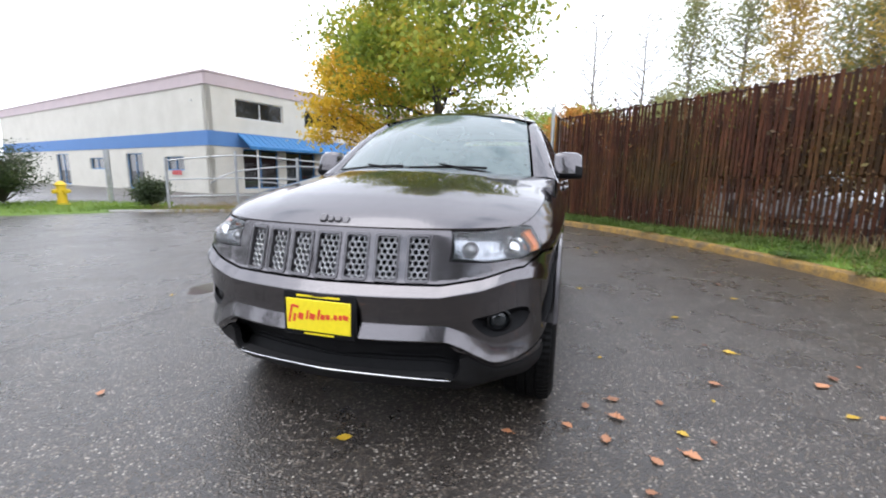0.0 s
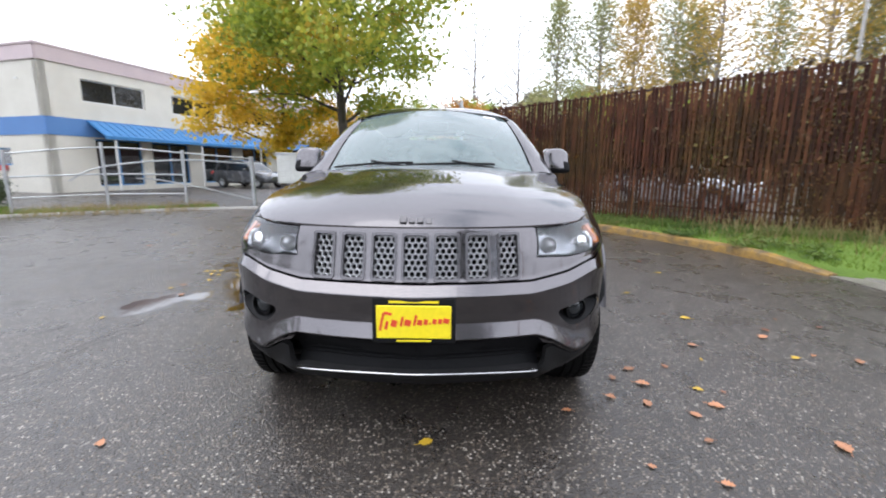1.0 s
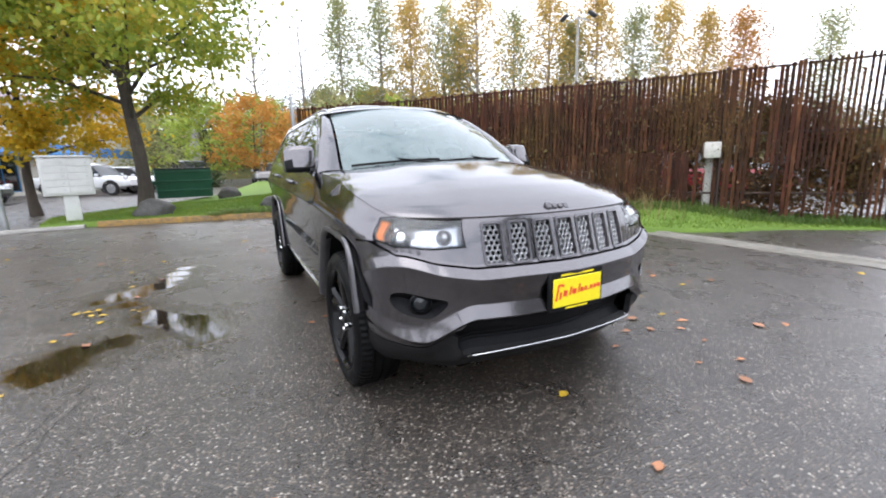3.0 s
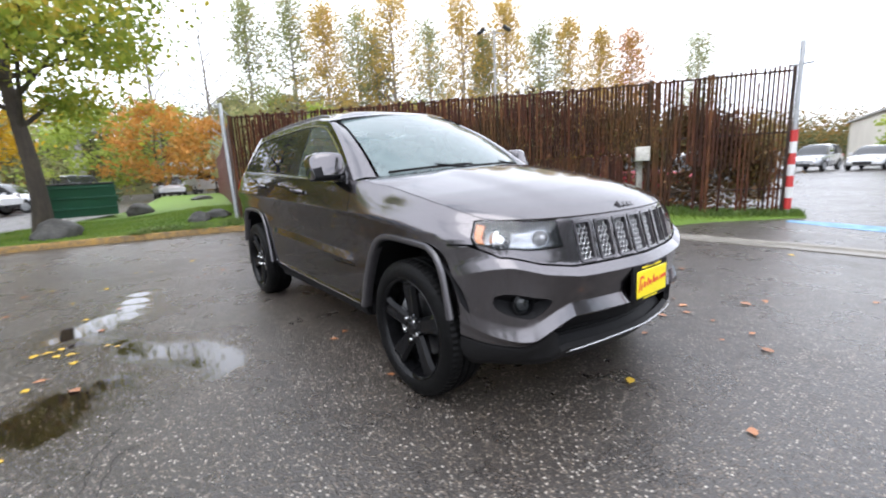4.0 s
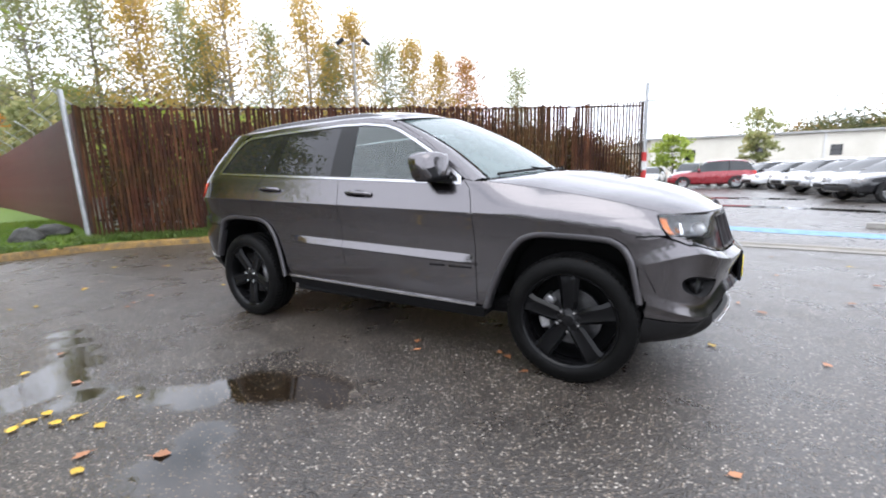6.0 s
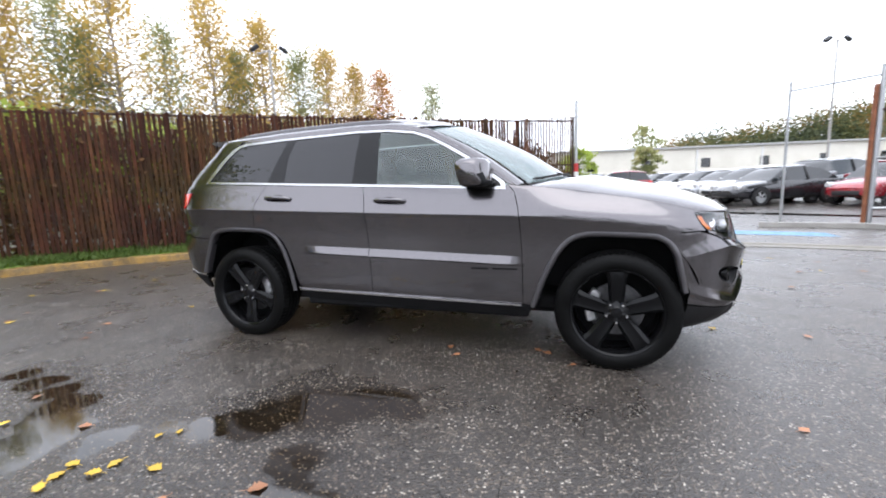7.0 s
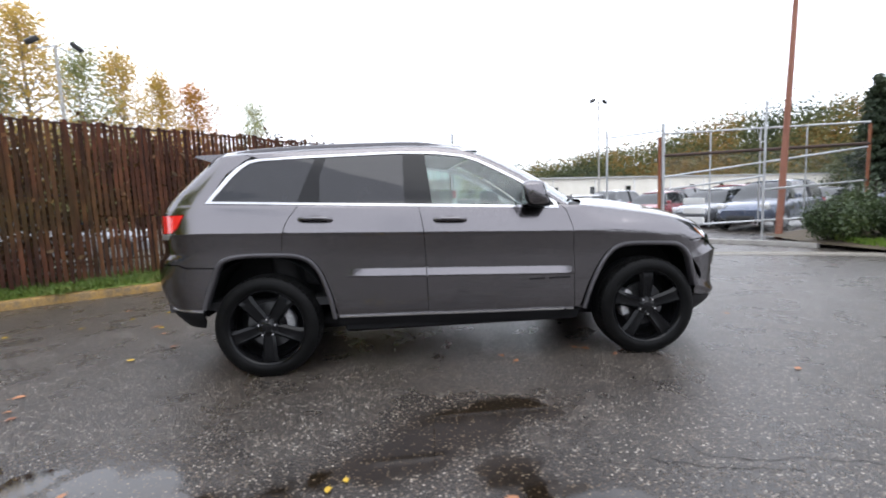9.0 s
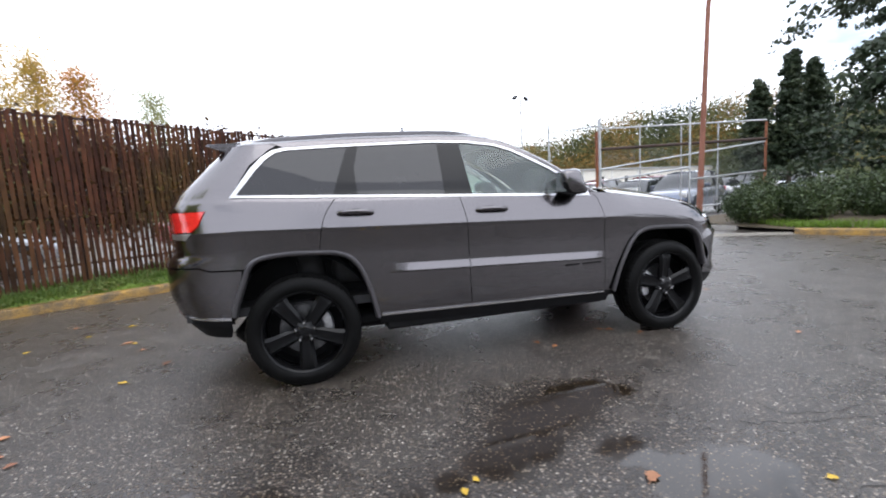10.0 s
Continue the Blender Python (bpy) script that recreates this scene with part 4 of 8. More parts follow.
# lower growth behind the fence
for i, (x, y, h, w, lf, lab) in enumerate([(-24, 10, 5.2, 2.4, LEAF_LIME, "lime-green young tree behind the fence"), (-20, 13, 4.6, 2.2, LEAF_LIME, "lime-green young tree behind the fence"), (-27, 15, 5.6, 2.4, LEAF_OLIVE, "olive-green young tree behind the fence"),
                                     (-15, 18, 5.0, 2.3, LEAF_OLIVE, "olive-green young tree behind the fence"), (-30, 6.8, 6.0, 2.4, LEAF_OLIVE, "dark olive tree beside the oxblood fence"),
                                     (-37, 1.5, 7.2, 3.4, LEAF_ORANGE, "orange autumn tree beyond the lawn"), (-42, -2.5, 7.5, 3.6, LEAF_LIME, "green tree beyond the lawn"), (-40, 6.0, 6.6, 3.2, LEAF_ORANGE, "orange autumn tree beyond the lawn"),
                                     (-48, -8.0, 8.0, 4.0, LEAF_OLIVE, "olive-green tree beyond the car park"), (-46, 3, 8.5, 3.8, LEAF_LIME, "green tree beyond the lawn"), (-50, -14, 8.0, 4.0, LEAF_OLIVE, "olive-green tree beyond the car park")]):
    broadleaf("young_tree", lab, (x, y, 0), h, w, 0.09, lf, 3600, 0.34, 70 + i, first=0.6)
broadleaf("roof_tree", "pale tree behind the building roof", (-52, -52, 0), 15.5, 5.0, 0.2, LEAF_OLIVE, 2500, 0.5, 91, first=5)

# ---- parked cars ----
def car_paint(name, c, metal=0.3):
    return surface(name, c, tuple(min(1, v * 1.12 + 0.004) for v in c), 1.5, (0.22, 0.3), metal=metal, coat=1.0, fine=0.05)


CAR_COLOURS = {"white": car_paint("white_car_paint", (0.68, 0.69, 0.70), 0.0), "silver": car_paint("silver_car_paint", (0.42, 0.43, 0.45), 0.5), "black": car_paint("black_car_paint", (0.012, 0.012, 0.014), 0.1),
               "red": car_paint("red_car_paint", (0.25, 0.008, 0.016), 0.2), "grey": car_paint("grey_car_paint", (0.12, 0.125, 0.135), 0.5), "blue": car_paint("blue_grey_car_paint", (0.07, 0.09, 0.14), 0.4)}
# stations along the length: x, half width, sill, beltline; then the cabin: x, half width, height
SHAPES = {
    "suv": ([(-2.25, 0.72, 0.45, 0.95), (-2.18, 0.86, 0.34, 1.06), (-1.6, 0.91, 0.28, 1.09), (0.0, 0.92, 0.26, 1.06), (0.75, 0.91, 0.26, 1.04), (1.5, 0.88, 0.28, 0.95), (2.05, 0.80, 0.34, 0.82), (2.25, 0.60, 0.42, 0.68)],
            [(-2.16, 0.80, 1.05), (-1.75, 0.66, 1.60), (-0.9, 0.64, 1.67), (0.05, 0.63, 1.64), (1.0, 0.78, 1.03)], 0.345, (-1.32, 1.38)),
    "hatch": ([(-1.95, 0.68, 0.45, 0.88), (-1.88, 0.80, 0.32, 0.98), (-1.3, 0.85, 0.25, 0.98), (0.0, 0.86, 0.22, 0.95), (0.75, 0.85, 0.22, 0.93), (1.4, 0.82, 0.25, 0.84), (1.85, 0.74, 0.30, 0.72), (2.02, 0.55, 0.38, 0.60)],
              [(-1.85, 0.72, 0.97), (-1.45, 0.58, 1.42), (-0.7, 0.57, 1.50), (0.1, 0.56, 1.46), (1.0, 0.72, 0.92)], 0.31, (-1.2, 1.25)),
    "sedan": ([(-2.3, 0.66, 0.45, 0.86), (-2.22, 0.82, 0.32, 0.97), (-1.5, 0.88, 0.25, 0.96), (0.0, 0.89, 0.22, 0.94), (0.75, 0.88, 0.22, 0.92), (1.6, 0.85, 0.25, 0.83), (2.15, 0.76, 0.30, 0.72), (2.35, 0.55, 0.38, 0.58)],
              [(-1.75, 0.72, 0.95), (-1.0, 0.58, 1.38), (-0.5, 0.57, 1.45), (0.15, 0.56, 1.42), (1.1, 0.74, 0.91)], 0.32, (-1.35, 1.42)),
    "pickup": ([(-2.75, 0.80, 0.55, 1.05), (-2.68, 0.93, 0.50, 1.12), (-1.9, 0.96, 0.42, 1.13), (0.0, 0.97, 0.40, 1.12), (0.9, 0.97, 0.40, 1.12), (1.9, 0.95, 0.42, 1.08), (2.55, 0.90, 0.48, 1.00), (2.75, 0.80, 0.55, 0.86)],
               [(-0.75, 0.86, 1.12), (-0.60, 0.74, 1.78), (0.0, 0.73, 1.84), (0.65, 0.73, 1.80), (1.35, 0.86, 1.11)], 0.40, (-1.75, 1.80)),
    "van": ([(-2.6, 0.84, 0.45, 1.25), (-2.5, 0.98, 0.36, 1.35), (-1.5, 1.0, 0.34, 1.38), (0.0, 1.0, 0.32, 1.36), (1.2, 1.0, 0.32, 1.30), (1.9, 0.96, 0.34, 1.12), (2.4, 0.90, 0.38, 0.98), (2.6, 0.76, 0.45, 0.80)],
            [(-2.5, 0.96, 1.34), (-2.4, 0.86, 2.20), (-1.0, 0.86, 2.26), (0.6, 0.85, 2.20), (1.75, 0.92, 1.18)], 0.36, (-1.6, 1.65)),
}


def loft(b, rings, close=True):
    R = [[b.verts.new(p) for p in r] for r in rings]
    k = len(R[0])
    for A, B in zip(R, R[1:]):
        for i in range(k):
            b.faces.new((A[i], A[(i + 1) % k], B[(i + 1) % k], B[i]))
    if close:
        b.faces.new(R[0][::-1])
        b.faces.new(R[-1])
    bmesh.ops.recalc_face_normals(b, faces=b.faces)


def wheel_mesh(r):
    b = bm_new()
    prof = [(r * 0.64, 0.09), (r * 0.80, 0.105), (r * 0.95, 0.095), (r, 0.06), (r, -0.06), (r * 0.9, -0.1)]
    R = [[b.verts.new((q * math.cos(t), h, q * math.sin(t))) for t in (2 * math.pi * i / 20 for i in range(20))] for q, h in prof]
    for A, B in zip(R, R[1:]):
        for i in range(20):
            b.faces.new((A[i], A[(i + 1) % 20], B[(i + 1) % 20], B[i]))
    bmesh.ops.recalc_face_normals(b, faces=b.faces)
    tyre = finish("tyre", b, BLACK_RUBBER)
    b = bm_new()
    for i in range(5):
        box(b, (0.03, 0.05, -0.035), (r * 0.66, 0.075, 0.035), 0.01, Matrix.Rotation(2 * math.pi * i / 5, 4, "Y"))
    R = [[b.verts.new((q * math.cos(t), h, q * math.sin(t))) for t in (2 * math.pi * i / 20 for i in range(20))] for q, h in ((r * 0.68, 0.085), (r * 0.62, 0.09), (r * 0.60, 0.02), (0.01, 0.01))]
    for A, B in zip(R, R[1:]):
        for i in range(20):
            b.faces.new((A[i], A[(i + 1) % 20], B[(i + 1) % 20], B[i]))
    bmesh.ops.recalc_face_normals(b, faces=b.faces)
    return tyre, finish("rim", b, GALV)


def parked_car(kind, colour, x, y, heading, label, group="parked cars"):
    body, cabin, wr, axles = SHAPES[kind]
    t = thing("parked_car", label, "car", group, pose(x, y, 0, 0, 0, heading))
    b = bm_new()
    rings = []
    dense_x = np.linspace(body[0][0], body[-1][0], 34)
    cols = np.array(body)
    for xx in dense_x:
        w, lo, hi = (float(pchip(cols[:, 0], cols[:, i], np.array(xx))) for i in (1, 2, 3))
        for ax in axles:
            dd = abs(xx - ax) / (wr * 1.18)
        h = hi - lo
        rings.append([(xx, s * w * f, lo + h * g) for s in (1,) for f, g in ((0.0, 0.0), (0.86, 0.0), (0.97, 0.12), (1.0, 0.42), (0.985, 0.72), (0.92, 0.92), (0.80, 1.0), (0.0, 1.04))] +
                     [(xx, -w * f, lo + h * g) for f, g in ((0.80, 1.0), (0.92, 0.92), (0.985, 0.72), (1.0, 0.42), (0.97, 0.12), (0.86, 0.0))])
    loft(b, rings)
    part("body", b, CAR_COLOURS[colour], t)
    cc = np.array(cabin)
    g = bm_new()
    rr = []
    for xx in np.linspace(cabin[0][0], cabin[-1][0], 22):
        w, hi = (float(pchip(cc[:, 0], cc[:, i], np.array(xx))) for i in (1, 2))
        lo = float(pchip(cols[:, 0], cols[:, 3], np.array(xx))) - 0.06
        wb = float(pchip(cols[:, 0], cols[:, 1], np.array(xx))) * 0.90
        hi = max(hi - 0.015, lo + 0.02)
        f = (hi - lo) / 0.6
        rr.append([(xx, wb, lo), (xx, wb + (w - wb) * min(1, f) * 0.96, lo + (hi - lo) * 0.92), (xx, w * 0.8, hi), (xx, -w * 0.8, hi), (xx, -wb - (w - wb) * min(1, f) * 0.96, lo + (hi - lo) * 0.92), (xx, -wb, lo)])
    loft(g, rr)
    part("glazing", g, DARK_GLASS, t, "dark glazed cabin")
    rf = bm_new()
    x0, x1 = cabin[1][0], cabin[3][0]
    rr = []
    for xx in np.linspace(x0 - 0.1, x1 + 0.1, 12):
        w, hi = (float(pchip(cc[:, 0], cc[:, i], np.array(xx))) for i in (1, 2))
        rr.append([(xx, w + 0.005, hi - 0.09), (xx, w * 0.93, hi - 0.02), (xx, w * 0.6, hi + 0.015), (xx, -w * 0.6, hi + 0.015), (xx, -w * 0.93, hi - 0.02), (xx, -w - 0.005, hi - 0.09), (xx, -w * 0.9, hi - 0.05), (xx, w * 0.9, hi - 0.05)])
    loft(rf, rr)
    part("roof", rf, CAR_COLOURS[colour], t)
    for s in (1, -1):
        for xa in ((cabin[1][0] + cabin[3][0]) / 2 - 0.1,):
            pb = bm_new()
            wb = float(pchip(cols[:, 0], cols[:, 1], np.array(xa))) * 0.90
            w, hi = (float(pchip(cc[:, 0], cc[:, i], np.array(xa))) for i in (1, 2))
            lo = float(pchip(cols[:, 0], cols[:, 3], np.array(xa)))
            tube(pb, [(xa, s * (wb + 0.01), lo - 0.03), (xa + 0.03, s * (w + 0.015), hi - 0.06)], 0.04, 5)
            part("pillar", pb, MATT_DARK, t)
        hb = bm_new()
        box(hb, (body[-2][0] - 0.12, s * body[-2][1] * 0.62, 0.60 * body[-2][3] / 0.72), (body[-2][0] + 0.10, s * body[-2][1] * 0.95, 0.80 * body[-2][3] / 0.72), 0.05, None, 2)
        part("headlamp", hb, LAMP_GLASS, t, "clear headlamp")
        tb = bm_new()
        box(tb, (body[1][0] - 0.06, s * body[1][1] * 0.70, body[1][3] - 0.24), (body[1][0] + 0.12, s * body[1][1] * 1.0, body[1][3] - 0.06), 0.03, None, 2)
        part("tail_lamp", tb, RED_PAINT, t, "red tail lamp")
        mb2 = bm_new()
        box(mb2, (cabin[3][0] + 0.45, s * body[4][1] * 0.97, body[4][3] + 0.0), (cabin[3][0] + 0.58, s * (body[4][1] + 0.16), body[4][3] + 0.13), 0.03, None, 2)
        part("door_mirror", mb2, CAR_COLOURS[colour], t)
        for ax in axles:
            if wr not in WHEELS:
                WHEELS[wr] = wheel_mesh(wr)
            tm, rm = WHEELS[wr]
            wv = new("wheel", tm)
            wv.parent = t
            wv.matrix_parent_inverse = Matrix.Identity(4)
            wv.matrix_local = Matrix.Translation((ax, s * (body[3][1] - 0.09), wr)) @ pose(0, 0, 0, 0, 0, 0 if s > 0 else 180)
            rv = new("rim", rm)
            rv.parent = wv
            ab = bm_new()
            R = [[ab.verts.new((ax + q * math.cos(a), s * (body[3][1] + o), wr + q * math.sin(a))) for a in np.linspace(-0.15, math.pi + 0.15, 14)] for q, o in ((wr * 1.2, 0.003), (wr * 1.02, 0.002), (wr * 0.9, -0.10))]
            for A, B in zip(R, R[1:]):
                for i in range(13):
                    ab.faces.new((A[i], A[i + 1], B[i + 1], B[i]))
            part("wheel_arch", ab, MATT_DARK, t)
    nb = bm_new()
    box(nb, (body[-1][0] - 0.10, -0.42, 0.36), (body[-1][0] + 0.015, 0.42, 0.52), 0.03, None, 2)
    part("grille", nb, MATT_DARK, t, "dark grille")
    return t


MATT_DARK = surface("dark_trim", (0.012, 0.012, 0.013), (0.02, 0.02, 0.021), 5, (0.45, 0.6))
LAMP_GLASS = surface("lamp_glass", (0.62, 0.63, 0.64), (0.75, 0.75, 0.76), 12, (0.08, 0.15), metal=0.4, coat=1.0)
WHEELS = {}
g1, g2 = "cars in the fenced sales lot", "cars in the far car park"
parked_car("suv", "red", 2.75, 27.6, 180, "red sport-utility car parked side-on in the lot", g1)
parked_car("sedan", "black", 8.1, 16.3, 205, "black sedan parked behind the chain-link gate", g1)
parked_car("hatch", "red", 10.9, 15.0, 212, "small red hatchback behind the gate", g1)
parked_car("suv", "red", 14.0, 14.4, 212, "red sport-utility car behind the gate", g1)
parked_car("hatch", "grey", 11.9, 12.5, 210, "dark grey hatchback behind the gate", g1)
parked_car("suv", "blue", 12.3, 10.2, 208, "blue-grey people carrier beside the rusty pole", g1)
parked_car("suv", "silver", 9.8, 17.6, 215, "silver sport-utility car in the sales lot", g1)
parked_car("suv", "red", 12.6, 16.4, 215, "red sport-utility car in the sales lot", g1)
# white and silver bodies also make up for sky reflections missing from the windscreens
for (k, c), (x, y) in zip([("hatch", "white"), ("sedan", "silver"), ("hatch", "white"), ("sedan", "white"), ("hatch", "silver"), ("sedan", "white")], [(8.0, 18.9), (7.8, 21.5), (7.3, 24.2), (6.6, 26.8), (5.7, 29.5), (4.4, 32.2)]):
    parked_car(k, c, x, y, 205, f"{c} {'sport-utility car' if k == 'suv' else 'hatchback' if k == 'hatch' else 'sedan'} in a row in the sales lot", g1)
for i, (k, c) in enumerate([("sedan", "white"), ("suv", "silver"), ("sedan", "white"), ("suv", "white")]):
    parked_car(k, c, -6.5 + 2.7 * i, 34.0 + 0.5 * i, 265, f"{c} {'sport-utility car' if k == 'suv' else 'sedan'} at the back of the sales lot", g1)
for i, (k, c) in enumerate([("suv", "silver"), ("sedan", "red"), ("suv", "white"), ("sedan", "grey"), ("suv", "blue"), ("sedan", "white")]):
    parked_car(k, c, 15.0 + 2.6 * i, 21.0 - 0.9 * i, 250, f"{c} {'sport-utility car' if k == 'suv' else 'sedan'} in the second row of the lot", g1)
# behind the slatted fence, seen through its gaps
parked_car("suv", "silver", -9.7, 7.3, 40, "silver sport-utility car behind the slatted fence", g1)
parked_car("sedan", "red", -4.6, 12.2, 40, "red sedan behind the slatted fence", g1)
parked_car("sedan", "grey", -3.4, 16.2, 40, "grey sedan behind the slatted fence", g1)
# beyond the lawn
parked_car("pickup", "white", -38.5, 2.0, 0, "white pickup truck on the drive beyond the lawn", g2)
parked_car("van", "white", -41.5, -3.8, 20, "white camper van in the far car park", g2)
parked_car("pickup", "white", -28.4, -8.4, 65, "white pickup truck in the far car park", g2)
parked_car("suv", "white", -31.0, -6.6, 65, "white sport-utility car in the far car park", g2)
parked_car("sedan", "red", -34.5, -8.3, 65, "red sedan in the far car park", g2)
parked_car("suv", "grey", -22.5, -12.2, 70, "grey sport-utility car by the building", g2)

# ---- long low building behind the lot ----
ld = Vector((50.0, 14.0)).normalized()
lm = Matrix(((ld.x, -ld.y, 0, -3.0), (ld.y, ld.x, 0, 56.2), (0, 0, 1, 0), (0, 0, 0, 1)))
hall = thing("warehouse", "long low cream warehouse with small dark windows", "building", at=lm)
CREAM = surface("faded_cream_wall", (0.62, 0.59, 0.51), (0.74, 0.71, 0.63), 0.35, (0.7, 0.9), bump=0.1, fine=0.08)
wins = [(3.8 + 7.4 * i, 5.0 + 7.4 * i, 2.2, 3.4) for i in range(18)]
wb = bm_new()
hole_wall(wb, 140.0, 0.0, 4.75, wins, 0.3, lambda x, z, d: (x, d, z))
part("wall", wb, CREAM, hall, smooth=False)
rb = bm_new()
box(rb, (-0.3, -0.35, 4.75), (140.3, 22.0, 5.0), 0.02)
part("roof", rb, surface("grey_roof_edge", (0.30, 0.30, 0.29), (0.42, 0.42, 0.40), 1, (0.5, 0.7)), hall)
sb = bm_new()
box(sb, (-0.01, 0.3, 0.0), (0.3, 21.5, 4.75))
part("side_wall", sb, CREAM, hall)
for x0, x1, z0, z1 in wins:
    fb = bm_new()
    for a in ((x0, x1, z0, z0 + 0.08), (x0, x1, z1 - 0.08, z1), (x0, x0 + 0.08, z0, z1), (x1 - 0.08, x1, z0, z1), (x0, x1, (z0 + z1) / 2 - 0.03, (z0 + z1) / 2 + 0.03)):
        box(fb, (a[0], 0.10, a[2]), (a[1], 0.18, a[3]))
    w = part("window", fb, MATT_DARK, hall, "small dark window", smooth=False)
    pb = bm_new()
    box(pb, (x0 + 0.02, 0.13, z0 + 0.02), (x1 - 0.02, 0.15, z1 - 0.02))
    part("pane", pb, DARK_GLASS, w, smooth=False)
for i in range(11):
    pb = bm_new()
    box(pb, (1.5 + 8.2 * i, -0.12, 0.0), (1.7 + 8.2 * i, 0.0, 4.75), 0.02)
    part("downpipe", pb, WHITE_PAINT, hall)
broadleaf("lot_tree", "small yellow-green tree before the warehouse", (7.2, 50.7, 0), 4.6, 1.5, 0.12, LEAF_OLIVE, 1600, 0.4, 131, first=1.2)
broadleaf("lot_tree", "small lime tree before the warehouse wall", (0.2, 38.3, 0), 3.9, 1.5, 0.1, LEAF_LIME, 1200, 0.35, 132, first=0.8)
broadleaf("lot_tree", "green tree rising behind the warehouse", (9.9, 81.6, 0), 10.5, 3.2, 0.16, LEAF_OLIVE, 1800, 0.5, 133, first=3.0)


# ---- lamp posts ----
def flood_lamp(name, label, x, y, h, turn):
    t = thing(name, label, "street lamp", at=pose(x, y, 0, 0, 0, turn))
    b = bm_new()
    tube(b, [(0, 0, 0), (0, 0, h)], [0.11, 0.075], 10)
    part("pole", b, CONCRETE, t, "dull grey pole")
    b = bm_new()
    tube(b, [(-0.7, 0, h - 0.3), (0, 0, h - 0.05), (0.7, 0, h - 0.3)], 0.04, 6)
    part("bracket", b, GALV, t)
    for s in (-1, 1):
        b = bm_new()
        box(b, (-0.28, -0.22, -0.12), (0.28, 0.22, 0.12), 0.04, Matrix.Translation((s * 0.85, 0, h + 0.05)) @ pose(0, 0, 0, 18, s * 38, 0), 2)
        part("lamp_head", b, MATT_DARK, t, "dark floodlight head")
    return t


flood_lamp("flood_lamp", "twin floodlight on a pole behind the fence", -18.0, 19.6, 10.1, 40)
flood_lamp("flood_lamp", "tall grey twin floodlight pole in the lot", 20.5, 42.5, 11.9, 20)

# ---- chain-link gate on the right, rusty pole ----
gate = thing("chain_link_gate", "tall chain-link sliding gate with rusty posts and pipe rails", "gate")
GP = {"thin": (5.7, 8.85), "a": (7.02, 8.06), "c": (7.95, 5.5), "e": (11.6, 6.4)}
for k, h, r, mt in (("thin", 3.3, 0.03, GALV), ("a", 3.34, 0.05, GALV), ("c", 3.35, 0.026, GALV), ("e", 2.9, 0.036, RUST)):
    b = bm_new()
    tube(b, [(*GP[k], -0.05), (*GP[k], h)], r, 10)
    part("post", b, mt, gate, "steel gate post")
b = bm_new()
tube(b, [(GP["a"][0] - 0.09, GP["a"][1] + 0.02, 0), (GP["a"][0] - 0.09, GP["a"][1] + 0.02, 2.95)], 0.045, 8)
part("rusty_post", b, RUST, gate, "rust-red post")
for p, q, z0, z1, r, mt in (("thin", "a", 3.08, 3.14, 0.022, GALV), ("a", "e", 3.05, 2.95, 0.025, GALV), ("a", "e", 2.42, 2.40, 0.045, RAIL_RUST), ("a", "e", 1.80, 2.32, 0.025, GALV), ("a", "c", 1.42, 1.62, 0.025, GALV), ("a", "e", 0.35, 0.55, 0.03, GALV), ("c", "e", 1.30, 1.45, 0.025, GALV)):
    b = bm_new()
    tube(b, [(*GP[p], z0), (*GP[q], z1)], r, 8)
    part("rail", b, mt, gate, "rusty dark beam" if mt is RAIL_RUST else "pipe rail")
for f in (0.25, 0.5, 0.72):
    x, y = (Vector(GP["a"]).lerp(Vector(GP["e"]), f))
    b = bm_new()
    tube(b, [(x, y, 0.3), (x, y, 3.0)], 0.022, 6)
    part("upright", b, GALV, gate)
b = bm_new()
wire_mesh(b, GP["a"], GP["e"], 0.35, 2.4)
wire_mesh(b, GP["c"], GP["e"], 0.3, 1.4)
part("wire_netting", b, GALV, gate, "diamond wire netting", smooth=False)
b = bm_new()
for i in range(3):
    box(b, (7.55, 7.05, 0.45 + 0.27 * i), (7.62, 7.9, 0.62 + 0.27 * i), 0.01)
part("slatted_board", b, WHITE_PAINT, gate, "pale slatted barrier boards")
kb = bm_new()
sweep(kb, [(4.9, 7.7, 0), (6.6, 7.3, 0), (8.0, 5.1, 0), (8.25, 4.4, 0)], [(0, -0.02), (0, 0.10), (0.14, 0.10), (0.14, -0.02)])
solid("kerb_gate", kb, CONCRETE, "low concrete kerb at the gate foot", "kerb", kind="structure")

pole = bm_new()
tube(pole, [(9.33, 6.56, -0.1), (9.46, 6.46, 6.0), (9.75, 6.28, 14.0)], [0.085, 0.06, 0.042], 14)
solid("utility_pole", pole, surface("red_brown_pole", (0.20, 0.075, 0.045), (0.30, 0.13, 0.085), 3, (0.6, 0.8), bump=0.3, stretch=(1, 1, 0.2)), "tall red-brown wooden utility pole", "pole")


